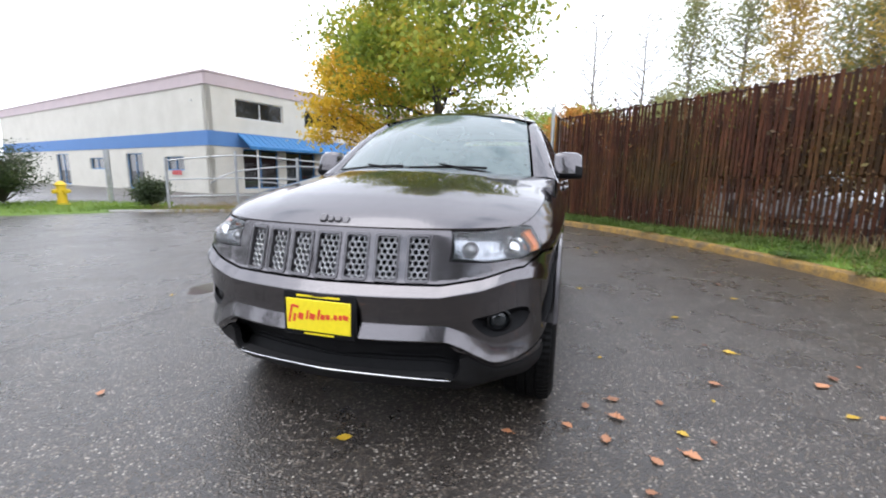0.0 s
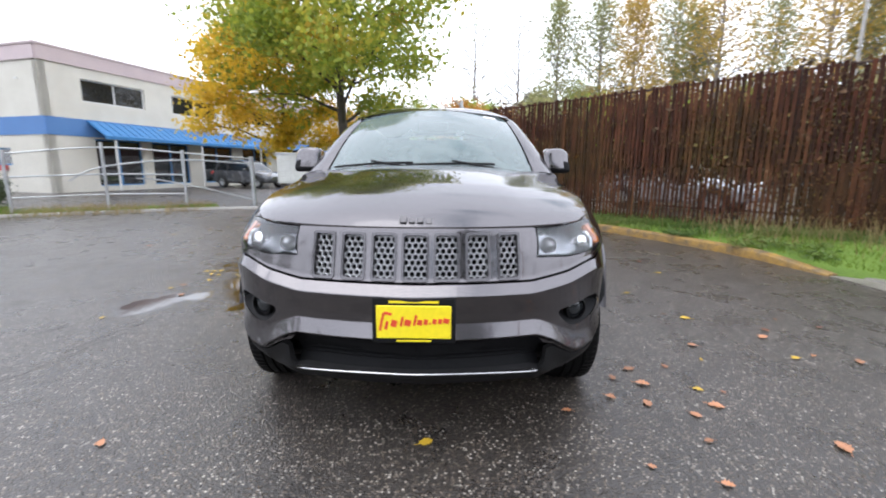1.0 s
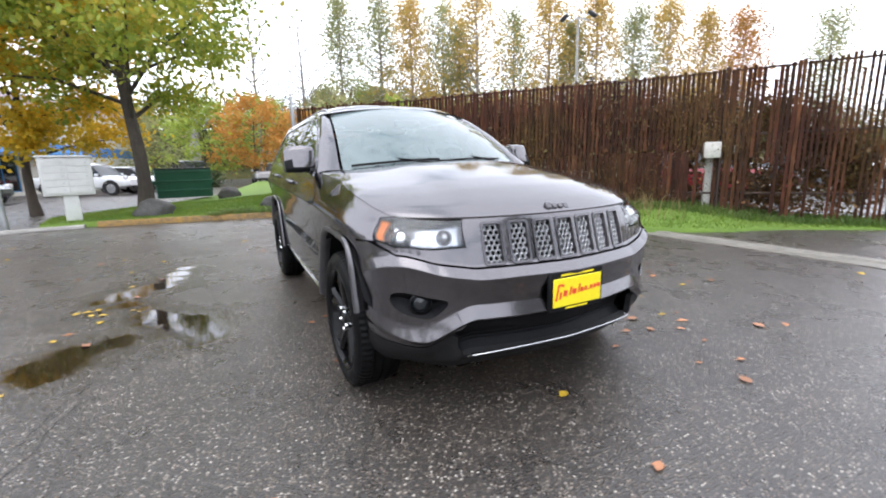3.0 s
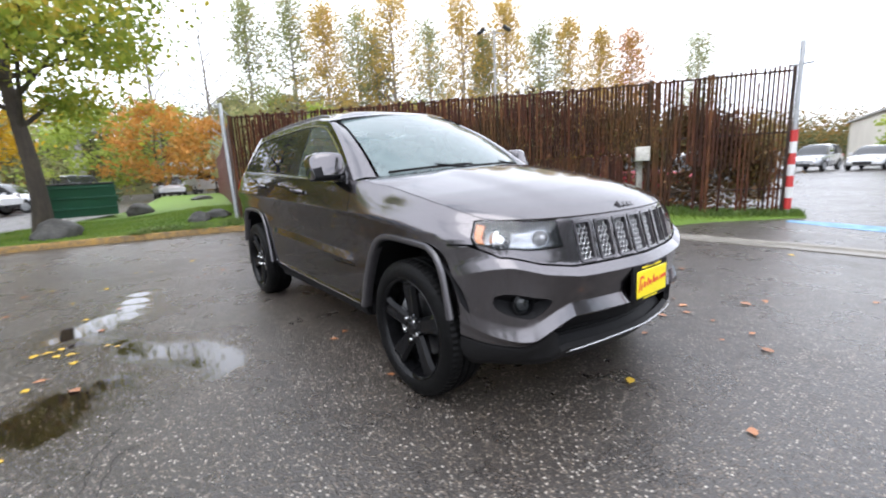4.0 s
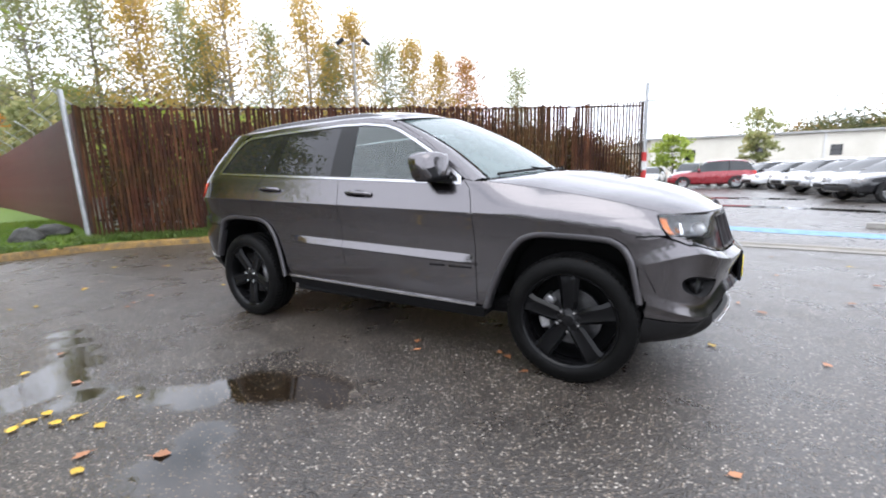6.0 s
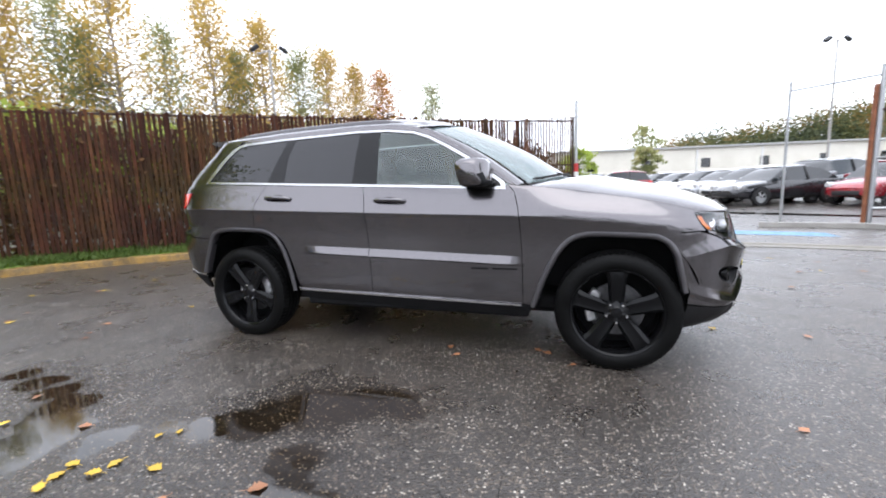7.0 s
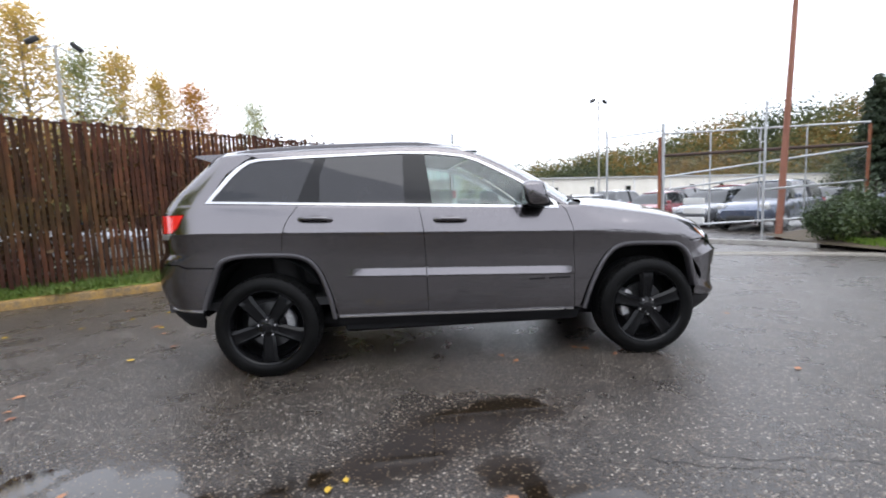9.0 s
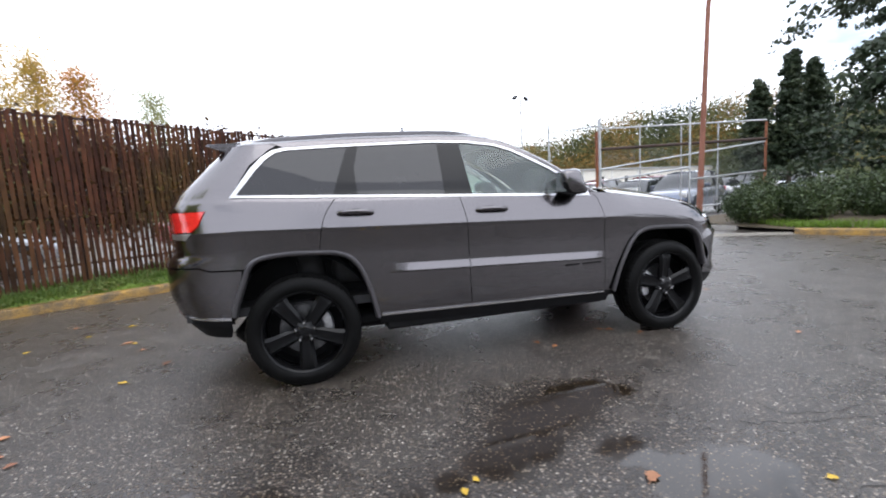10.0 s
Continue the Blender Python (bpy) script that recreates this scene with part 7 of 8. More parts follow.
def roof(a, b):
    s = 2 * a - 1
    front_x, rear_x = 0.275 - 0.165 * s * s, -2.02 + 0.05 * s * s
    x = front_x * (1 - b) + rear_x * b
    ye, ze = float(np.interp(x, EX, EY)), float(np.interp(x, EX, EZ))
    top = max(roof_mid(x), ze + 0.02)
    f = abs(s)
    z = top - (top - ze) * f ** 3.6
    z = z - 0.006 * float(smoothstep(0.80, 0.84, f) * (1 - smoothstep(0.88, 0.92, f)))
    if b < 0.05:
        hz = wind(a, 1.0)[2] + 0.004
        w = b / 0.05
        z = hz * (1 - w) + z * w
    return np.array([x, s * ye, z])


grid_skin("roof", roof, 60, 60, PAINT, suv, "grey roof panel")


def pillar(sgn):
    def fn(a, b):
        x = 0.845 * (1 - b) + 0.105 * b
        out = np.array([x, np.interp(x, EX, EY), np.interp(x, EX, EZ)])
        w = wind(1.0, b * 0.985)
        inn = np.array([w[0], abs(w[1]), w[2]])
        p = out * (1 - a) + inn * a + np.array([0.25, 0.5, 0.5]) * 0.016 * math.sin(math.pi * a)
        return np.array([p[0], sgn * p[1], p[2]])
    return fn


for sgn in (-1, 1):
    grid_skin("windscreen_pillar", pillar(sgn), 6, 30, PAINT, suv, "grey windscreen pillar", flip=sgn > 0)
for sgn in (-1, 1):
    rr = bm_new()
    rail = []
    for k in range(25):
        t = k / 24
        p = Vector(roof(0.5 + sgn * 0.43, 0.10 + 0.78 * t))
        rise = 0.024 * min(1.0, 9 * t, 9 * (1 - t)) ** 0.6
        rail.append((p, rise))
    rows_r = [[rr.verts.new((p.x, p.y + sgn * w, p.z + h * rise - 0.006)) for w, h in ((-0.019, 0.0), (-0.016, 0.85), (-0.008, 1.1), (0.008, 1.1), (0.016, 0.85), (0.019, 0.0))] for p, rise in rail]
    for A, B in zip(rows_r, rows_r[1:]):
        for i in range(5):
            rr.faces.new((A[i], A[i + 1], B[i + 1], B[i]))
    bmesh.ops.recalc_face_normals(rr, faces=rr.faces)
    part("roof_rail", rr, FLARE_GREY, suv, "low grey roof rail")
# tailgate closes the rear between the quarter panels
hatch = skin("tailgate", [[(u_hatch, 0.773), (UEND - 0.004, 0.773), (UEND - 0.004, 1.52), (u_hatch, 1.42)]], PAINT, suv, "grey tailgate", 1)
skin("tailgate", [[(u_hatch, 0.773), (UEND - 0.004, 0.773), (UEND - 0.004, 1.52), (u_hatch, 1.42)]], PAINT, suv, "", -1)
sp = bm_new()
prof = [(-1.86, 1.70), (-2.075, 1.694), (-2.085, 1.682), (-1.98, 1.645), (-1.86, 1.63)]
NSP = 24
rows_s = []
for j in range(NSP + 1):
    s = 2 * j / NSP - 1
    rows_s.append([sp.verts.new((x + 0.075 * s * s, s * 0.60, z + 0.035 * (1 - s * s) - 0.012)) for x, z in prof])
for a, b in zip(rows_s, rows_s[1:]):
    for i in range(len(prof)):
        sp.faces.new((a[i], a[(i + 1) % 5], b[(i + 1) % 5], b[i]))
sp.faces.new(rows_s[0])
sp.faces.new(rows_s[-1][::-1])
bmesh.ops.recalc_face_normals(sp, faces=sp.faces)
part("roof_spoiler", sp, PAINT, suv, "grey roof spoiler")
rg = bm_new()
v = [rg.verts.new(p) for p in ((-1.90, -0.5, 1.60), (-1.90, 0.5, 1.60), (-2.2, 0.55, 1.24), (-2.2, -0.55, 1.24))]
rg.faces.new(v)
part("rear_screen", rg, WINDOW_TINT, suv, "dark rear screen")

# ---- front details ----
for sg in (1, -1):
    lamp = skin("headlamp", [LAMP], LENS, suv, "clear headlamp with amber side marker", sg, lip=0.0, rise=0.002, step=0.02)
    lamp.visible_shadow = False
    skin("bowl", [LAMP], BOWL, lamp, "dim silver reflector bowl", sg, lip=0.0, rise=-0.05, step=0.03, gap=0.01)
    lp = shrink(dense(LAMP, 0.02), 0.012)
    skin("bezel", [LAMP, lp], GLOSS_BLACK, lamp, "black lamp bezel", sg, lip=0.05, rise=-0.004, step=0.02)
    skin("marker", [[side(1.892, 0.979), side(1.932, 0.973), side(1.985, 0.886), side(1.948, 0.895), side(1.913, 0.937)]], AMBER, lamp, "amber side marker", sg, rise=-0.008, step=0.02)
    lip_loop = [front(0.515, 0.872), front(0.62, 0.866), front(0.74, 0.862), front(0.74, 0.852), front(0.62, 0.855), front(0.515, 0.862)]
    skin("lower_shade", [lip_loop], MATT_BLACK, lamp, "", sg, rise=-0.01, step=0.02)
    for (yy, zz, r) in ((0.765, 0.930, 0.044), (0.60, 0.915, 0.026)):
        a, q = front(yy, zz)
        base, nn = skin_point(sg * a, q, 0.052), Vector(ring_normal(np.array(sg * a), np.array(q)))
        nn = (nn * 0.4 + Vector((1, 0, 0)) * 0.9).normalized()
        pb = bm_new()
        turn = nn.to_track_quat("Z", "Y").to_matrix().to_4x4()
        prof = [(r * 1.35, 0.0), (r * 1.30, 0.022), (r * 1.12, 0.030), (r * 1.02, 0.020), (r * 0.9, 0.028), (r * 0.6, 0.038), (0.001, 0.042)]
        rings = [[pb.verts.new(Matrix.Translation(base) @ turn @ Vector((rr * math.cos(t), rr * math.sin(t), h))) for t in (2 * math.pi * i / 24 for i in range(24))] for rr, h in prof]
        for A, B in zip(rings, rings[1:]):
            for i in range(24):
                pb.faces.new((A[i], A[(i + 1) % 24], B[(i + 1) % 24], B[i]))
        part("projector", pb, CHROME if yy > 0.65 else SATIN, lamp, "bright round lamp projector")
    # fog lamp in its pocket
    fgs = [(sg * u, q) for u, q in fog]
    pk = bm_new()
    A = [[pk.verts.new(skin_point(u, q, d)) for u, q in lp2] for lp2, d in ((fgs, 0.004), (shrink(fgs, 0.012), 0.05), (shrink(fgs, 0.02), 0.06))]
    kk = len(fgs)
    for a, b in zip(A, A[1:]):
        for i in range(kk):
            pk.faces.new((a[i], a[(i + 1) % kk], b[(i + 1) % kk], b[i]))
    pk.faces.new(A[-1])
    bmesh.ops.recalc_face_normals(pk, faces=pk.faces)
    pocket = part("fog_pocket", pk, MATT_BLACK, suv, "dark fog lamp recess")
    a, q = front(0.735, 0.605)
    base = skin_point(sg * a, q, 0.05)
    turn = Vector((0.93, -0.36 * sg, 0)).to_track_quat("Z", "Y").to_matrix().to_4x4()
    for prof, mt, nm in (([(0.056, 0.0), (0.054, 0.028), (0.045, 0.032), (0.042, 0.018)], GLOSS_BLACK, "fog_ring"), ([(0.043, 0.010), (0.036, 0.020), (0.02, 0.027), (0.001, 0.029)], DARK_GLASS, "fog_lamp")):
        lb = bm_new()
        rings = [[lb.verts.new(Matrix.Translation(base) @ turn @ Vector((rr * math.cos(t), rr * math.sin(t), h))) for t in (2 * math.pi * i / 24 for i in range(24))] for rr, h in prof]
        for A2, B2 in zip(rings, rings[1:]):
            for i in range(24):
                lb.faces.new((A2[i], A2[(i + 1) % 24], B2[(i + 1) % 24], B2[i]))
        part(nm, lb, mt, pocket, "round fog lamp")

# lower intake: mesh, brow and bright lip
mb = bm_new()
NM = 20
rowm = [[mb.verts.new(skin_point(*uq_front(-0.575 + 1.15 * i / NM, z), d)) for i in range(NM + 1)] for z, d in ((0.33, 0.02), (0.36, 0.10), (0.53, 0.10), (0.55, 0.03))]
for a, b in zip(rowm, rowm[1:]):
    for i in range(NM):
        mb.faces.new((a[i], a[i + 1], b[i + 1], b[i]))
bmesh.ops.recalc_face_normals(mb, faces=mb.faces)
intake = part("lower_intake", mb, MATT_BLACK, suv, "black lower air intake")
for z in np.arange(0.385, 0.52, 0.022):
    bb = bm_new()
    tube(bb, [skin_point(*uq_front(y, z), 0.085) for y in np.linspace(-0.55, 0.55, 17)], 0.0045, 5)
    part("intake_bar", bb, MATT_BLACK, intake)
lb = bm_new()
lipz = [0.352 + 0.022 * (1 - (y / 0.53) ** 2) for y in np.linspace(-0.53, 0.53, 33)]
lip_pts = [Vector(ring(uq_front(y, 0.375)[0], 0.375)) for y in np.linspace(-0.53, 0.53, 33)]
lip_pts = [Vector((p.x + 0.008, y, z)) for p, y, z in zip(lip_pts, np.linspace(-0.53, 0.53, 33), lipz)]
lip_pts = [lip_pts[0] + Vector((-0.03, 0.045, 0.012))] + lip_pts + [lip_pts[-1] + Vector((-0.03, -0.045, 0.012))]
tube(lb, lip_pts, 0.0038, 6)
part("bumper_lip", lb, TRIM_SILVER, suv, "thin chrome lip under the intake")

# plate holder with a yellow dealer plate; red script becomes plain bars
pl = bm_new()
box(pl, (2.3050, -0.168, 0.528), (2.3280, 0.168, 0.722), 0.006)
holder = part("plate_holder", pl, MATT_BLACK, suv, "black plate holder")
pb = bm_new()
box(pb, (2.3280, -0.150, 0.552), (2.3350, 0.150, 0.690), 0.004)
plate = part("plate", pb, PLATE_YELLOW, holder, "yellow dealer plate with red script bars")
for y0, y1, z0, z1, mt, lab in ((-0.10, 0.10, 0.699, 0.708, PLATE_YELLOW, "small pale lettering bar"), (-0.07, 0.07, 0.537, 0.545, PLATE_YELLOW, "small pale lettering bar")):
    sb = bm_new()
    box(sb, (2.3280, y0, z0), (2.3300, y1, z1), 0.0)
    part("frame_bar", sb, mt, holder, lab)
# red script: a tall first stroke, then low slanting strokes
for y, w, z0, z1 in ((-0.128, 0.010, 0.585, 0.662), (-0.110, 0.030, 0.652, 0.664), (-0.106, 0.012, 0.590, 0.625), (-0.078, 0.024, 0.602, 0.630), (-0.048, 0.010, 0.604, 0.645), (-0.024, 0.026, 0.606, 0.632),
                     (0.004, 0.010, 0.608, 0.652), (0.024, 0.020, 0.610, 0.632), (0.048, 0.016, 0.612, 0.634), (0.066, 0.007, 0.613, 0.620), (0.082, 0.016, 0.615, 0.636), (0.104, 0.016, 0.617, 0.637), (0.128, 0.024, 0.619, 0.639)):
    sb = bm_new()
    box(sb, (0, -w / 2, z0 - 0.62), (0.0015, w / 2, z1 - 0.62), 0.0, pose(2.3350, y, 0.62, -12, 0, 0))
    part("script_bar", sb, PLATE_RED, holder, "red script bar")
# nose emblem: plain bars
for i, (w, z0, z1) in enumerate(((0.030, 1.000, 1.036), (0.026, 1.000, 1.026), (0.026, 1.000, 1.026), (0.026, 0.994, 1.026))):
    eb = bm_new()
    y = -0.054 + i * 0.036
    box(eb, (-0.010, y - w / 2, 0), (0.006, y + w / 2, z1 - z0), 0.003, pose(2.186, 0, z0, 0, -38, 0))
    part("emblem_bar", eb, FLARE_GREY, suv, "dark emblem bar on the hood nose")


# ---- flares, wheel wells, wheels ----
def flare(arch, sg, name="wheel_flare"):
    uq = UX(smooth2(arch))
    P, N = ring_pts(uq), ring_normal(np.array(uq)[:, 0], np.array(uq)[:, 1])
    b = bm_new()
    rows_f = []
    for i in range(len(P)):
        t = P[min(i + 1, len(P) - 1)] - P[max(i - 1, 0)]
        t /= np.linalg.norm(t)
        inn = np.cross(N[i], t)
        ctr = np.array([1.4575 if P[i][0] > 0 else -1.4575, P[i][1], 0.45])
        if np.dot(inn, ctr - P[i]) < 0:
            inn = -inn
        y_out = max(abs(P[i][1]), 0.938)
        base = np.array([P[i][0], -y_out, P[i][2]])
        sec = [(-0.008, -0.006), (-0.004, 0.008), (0.006, 0.012), (0.020, 0.009), (0.028, -0.003), (0.030, -0.05)]
        rows_f.append([b.verts.new((v[0], v[1] * sg, v[2])) for v in (base + inn * o + np.array([0, -1, 0]) * h for o, h in sec)])
    for A, B in zip(rows_f, rows_f[1:]):
        for j in range(len(sec) - 1):
            b.faces.new((A[j], A[j + 1], B[j + 1], B[j]))
    bmesh.ops.recalc_face_normals(b, faces=b.faces)
    return part(name, b, FLARE_GREY, suv, "gunmetal wheel-arch flare", angle=50)


def smooth2(pts):
    return [(p.x, p.y) for p in smooth_path([(x, z, 0) for x, z in pts], 3)]


def well(cx, sg):
    b = bm_new()
    rings = []
    for y in (0.92, 0.55):
        rings.append([b.verts.new((cx + 0.475 * math.cos(t), -min(y, 0.80 + 0.3 * max(0.0, math.sin(t))) * sg, 0.43 + 0.475 * math.sin(t))) for t in np.linspace(0.05, math.pi - 0.05, 28)])
    for i in range(27):
        b.faces.new((rings[0][i], rings[0][i + 1], rings[1][i + 1], rings[1][i]))
    b.faces.new(rings[1])
    return part("wheel_well", b, MATT_BLACK, suv, "dark wheel well")


def make_wheel(cx, sg, spin):
    """Black alloy with five broad split spokes, tyre with treads, brake disc and caliper behind."""
    cy = -0.815 * sg
    M = Matrix.Translation((cx, cy, 0.376)) @ pose(0, 0, 0, 0, 0, 0 if sg > 0 else 180) @ pose(0, 0, 0, 90, 0, 0)

    def turned(prof, seg, close=False):
        b = bm_new()
        R = [[b.verts.new(M @ Vector((r * math.cos(t), r * math.sin(t), h))) for t in (2 * math.pi * i / seg for i in range(seg))] for r, h in prof]
        for A, B in list(zip(R, R[1:])) + ([(R[-1], R[0])] if close else []):
            for i in range(seg):
                b.faces.new((A[i], A[(i + 1) % seg], B[(i + 1) % seg], B[i]))
        bmesh.ops.recalc_face_normals(b, faces=b.faces)
        return b

    rim = part("wheel", turned([(0.280, 0.105), (0.287, 0.118), (0.281, 0.125), (0.270, 0.118), (0.262, 0.10), (0.258, -0.09)], 72), WHEEL_BLACK, suv, "gloss black five-spoke alloy wheel")
    tyre = part("tyre", turned([(0.274, 0.105), (0.281, 0.118), (0.296, 0.129), (0.322, 0.132), (0.354, 0.122), (0.371, 0.108), (0.380, 0.085), (0.383, 0.05), (0.375, 0.047), (0.375, 0.040), (0.384, 0.037), (0.384, 0.004), (0.375, 0.001), (0.375, -0.006),
                             (0.384, -0.009), (0.384, -0.04), (0.375, -0.043), (0.375, -0.05), (0.383, -0.055), (0.371, -0.108), (0.33, -0.128), (0.26, -0.11)], 96), TYRE, rim, "low-profile tyre")
    # tread blocks on the outer shoulder, one toothed band
    tb = bm_new()
    band = []
    for i in range(144):
        m2 = M @ Matrix.Rotation(2 * math.pi * (i + 0.5) / 144, 4, "Z")
        lug = 0.0045 if i % 2 else 0.0
        band.append([tb.verts.new(m2 @ Vector((r + lug * k, 0, h))) for r, h, k in ((0.381, 0.050, 0), (0.3815, 0.056, 1), (0.379, 0.086, 1), (0.370, 0.109, 1), (0.366, 0.112, 0))])
    for A, B in zip(band, band[1:] + band[:1]):
        for k in range(4):
            tb.faces.new((A[k], A[k + 1], B[k + 1], B[k]))
    bmesh.ops.recalc_face_normals(tb, faces=tb.faces)
    part("tread", tb, TYRE, rim, "toothed tyre shoulder", smooth=False)
    sb = bm_new()
    for i in range(5):
        m2 = M @ Matrix.Rotation(spin + 2 * math.pi * i / 5, 4, "Z")
        # broad spoke that forks slightly to the rim
        prof = [(0.035, 0.036, 0.090, 0.05), (0.09, 0.047, 0.096, 0.05), (0.15, 0.052, 0.104, 0.045), (0.21, 0.056, 0.112, 0.04), (0.245, 0.062, 0.113, 0.04), (0.272, 0.078, 0.106, 0.04)]
        R = []
        for r, hw, top, th in prof:
            R.append([sb.verts.new(m2 @ Vector(v)) for v in ((r, -hw, top - 0.018), (r, -hw * 0.62, top), (r, 0, top - 0.008), (r, hw * 0.62, top), (r, hw, top - 0.018), (r, hw * 0.8, top - th), (r, -hw * 0.8, top - th))])
        for A, B in zip(R, R[1:]):
            for j in range(7):
                sb.faces.new((A[j], A[(j + 1) % 7], B[(j + 1) % 7], B[j]))
        sb.faces.new(R[0])
        sb.faces.new(R[-1])
    bmesh.ops.recalc_face_normals(sb, faces=sb.faces)
    part("spoke", sb, WHEEL_BLACK, rim, "gloss black spokes", angle=30)
    part("hub_cap", turned([(0.078, 0.06), (0.075, 0.088), (0.045, 0.094), (0.034, 0.106), (0.001, 0.110)], 32), GLOSS_BLACK, rim)
    for i in range(5):
        nb = bm_new()
        m2 = M @ Matrix.Rotation(spin + math.pi / 5 + 2 * math.pi * i / 5, 4, "Z") @ Matrix.Translation((0.0635, 0, 0.088))
        R = [[nb.verts.new(m2 @ Vector((r * math.cos(t), r * math.sin(t), h))) for t in (2 * math.pi * j / 6 for j in range(6))] for r, h in ((0.0115, 0.0), (0.0115, 0.018), (0.008, 0.024))]
        for A, B in zip(R, R[1:]):
            for j in range(6):
                nb.faces.new((A[j], A[(j + 1) % 6], B[(j + 1) % 6], B[j]))
        nb.faces.new(R[-1])
        part("lug_nut", nb, CHROME, rim, "chrome lug nut")
    part("brake_disc", turned([(0.05, 0.01), (0.172, 0.01), (0.175, 0.0), (0.172, -0.015), (0.05, -0.015)], 48), BRAKE, rim, "grey brake disc")
    cb = bm_new()
    for t in np.linspace(2.55, 3.45, 4):
        box(cb, (0.125, -0.034, -0.035), (0.192, 0.034, 0.048), 0.01, M @ Matrix.Rotation(t if cx > 0 else math.pi - t, 4, "Z"))
    part("caliper", cb, CAST_BRIGHT, rim, "grey brake caliper")
    part("barrel", turned([(0.255, 0.02), (0.255, -0.10), (0.02, -0.10)], 48), MATT_BLACK, rim)
    return rim


for sg in (1, -1):
    flare(ARCH_F[:-2] + [(1.842, 0.53)], sg)
    flare(ARCH_R[:-1] + [(-1.893, 0.54)], sg)
    well(1.4575, sg)
    well(-1.4575, sg)
    make_wheel(1.4575, sg, radians(90))
    make_wheel(-1.4575, sg, radians(54))
ub = bm_new()
box(ub, (-1.95, -0.70, 0.28), (1.95, 0.70, 0.42), 0.05)
box(ub, (-0.9, -0.86, 0.29), (0.9, 0.86, 0.40), 0.02)
part("underbody", ub, MATT_BLACK, suv, "dark underbody")

# ---- mirrors, handles, wipers, aerial, sticker, badge ----
for sg in (1, -1):
    mbm = bm_new()
    prof = [(0.66, 1.222, 1.355), (0.655, 1.205, 1.372), (0.62, 1.195, 1.385), (0.56, 1.197, 1.386), (0.505, 1.205, 1.378), (0.49, 1.215, 1.368)]
    rows_m = []
    for y, g in ((0.855, 0.80), (0.87, 0.93), (0.93, 1.0), (1.0, 0.98), (1.035, 0.90), (1.05, 0.74)):
        loop2 = []
        for k in range(20):
            t = 2 * math.pi * k / 20
            cx, cz, rx, rz = 0.578, 1.288, 0.086 * g, 0.095 * g
            ex = math.copysign(abs(math.cos(t)) ** 0.5, math.cos(t))
            ez = math.copysign(abs(math.sin(t)) ** 0.45, math.sin(t))
            xx = cx + rx * ex - 0.045 * (y - 0.9) / 0.12 * (0.6 + 0.4 * ez) + (0.02 if ez < 0 and ex > 0 else 0)
            loop2.append(mbm.verts.new((xx, -y * sg, cz + rz * ez - 0.012 * max(0, (y - 1.0) / 0.05))))
        rows_m.append(loop2)
    for A, B in zip(rows_m, rows_m[1:]):
        for k in range(20):
            f = mbm.faces.new((A[k], A[(k + 1) % 20], B[(k + 1) % 20], B[k]))
            f.material_index = 1 if sum(v.co.z for v in f.verts) / 4 < 1.258 else 0
    for lp3 in (rows_m[0], rows_m[-1]):
        mbm.faces.new(lp3)
    bmesh.ops.recalc_face_normals(mbm, faces=mbm.faces)
    mir = part("door_mirror", mbm, [PAINT, MATT_BLACK], suv, "grey door mirror with black base", angle=60)
    ab = bm_new()
    box(ab, (0.56, -0.90 * sg, 1.185), (0.70, -0.80 * sg, 1.228), 0.012, None, 2)
    part("mirror_arm", ab, GLOSS_BLACK, mir)
    tri = [side(x, z) for x, z in ((0.60, belt(0.60) + 0.014), (0.728, belt(0.728) + 0.018), (0.722, 1.212), (0.605, 1.298))]
    skin("mirror_sail", [tri], GLOSS_BLACK, mir, "black mirror sail", sg, rise=0.002, gap=0.001)
    gbm = bm_new()
    box(gbm, (0.484, -1.02 * sg, 1.215), (0.488, -0.875 * sg, 1.362), 0.0)
    part("mirror_glass", gbm, CHROME, mir, "mirror glass")
    for cx, z in ((-0.072, 1.118), (-1.055, 1.160)):
        u, q = side(cx, z)
        hb = bm_new()
        top = [skin_point(u - dx, q, -d) for dx, d in ((-0.118, 0.004), (-0.10, 0.020), (-0.06, 0.034), (0.0, 0.038), (0.06, 0.034), (0.10, 0.022), (0.118, 0.004))]
        tube(hb, [Vector((p.x, p.y * sg, p.z - 0.004)) for p in top], [0.012, 0.016, 0.015, 0.0145, 0.015, 0.017, 0.013], 10)
        han = part("door_handle", hb, PAINT, suv, "grey pull handle")
        cup = bm_new()
        R = [[cup.verts.new((Vector((1, sg, 1)) * 0 + Vector((p.x, p.y * sg, p.z)))) for p in (skin_point(u + rr * 0.075 * math.cos(t), q + rr * 0.026 * math.sin(t), d) for t in (2 * math.pi * k / 20 for k in range(20)))] for rr, d in ((1.0, -0.0015), (0.7, 0.0005))]
        for k in range(20):
            cup.faces.new((R[0][k], R[0][(k + 1) % 20], R[1][(k + 1) % 20], R[1][k]))
        cup.faces.new(R[1])
        bmesh.ops.recalc_face_normals(cup, faces=cup.faces)
        part("handle_cup", cup, GLOSS_BLACK, han, "dark handle recess")
    # badge on the door: plain bars
    for x0, x1 in ((0.52, 0.64), (0.67, 0.84)):
        bb = bm_new()
        u, q = side((x0 + x1) / 2, 0.640)
        c = skin_point(u, q, -0.001)
        box(bb, (x0, c.y * sg - 0.002, c.z - 0.006), (x1, c.y * sg + 0.002, c.z + 0.006), 0.001, None)
        part("badge", bb, MATT_BLACK, suv, "small dark badge bar")


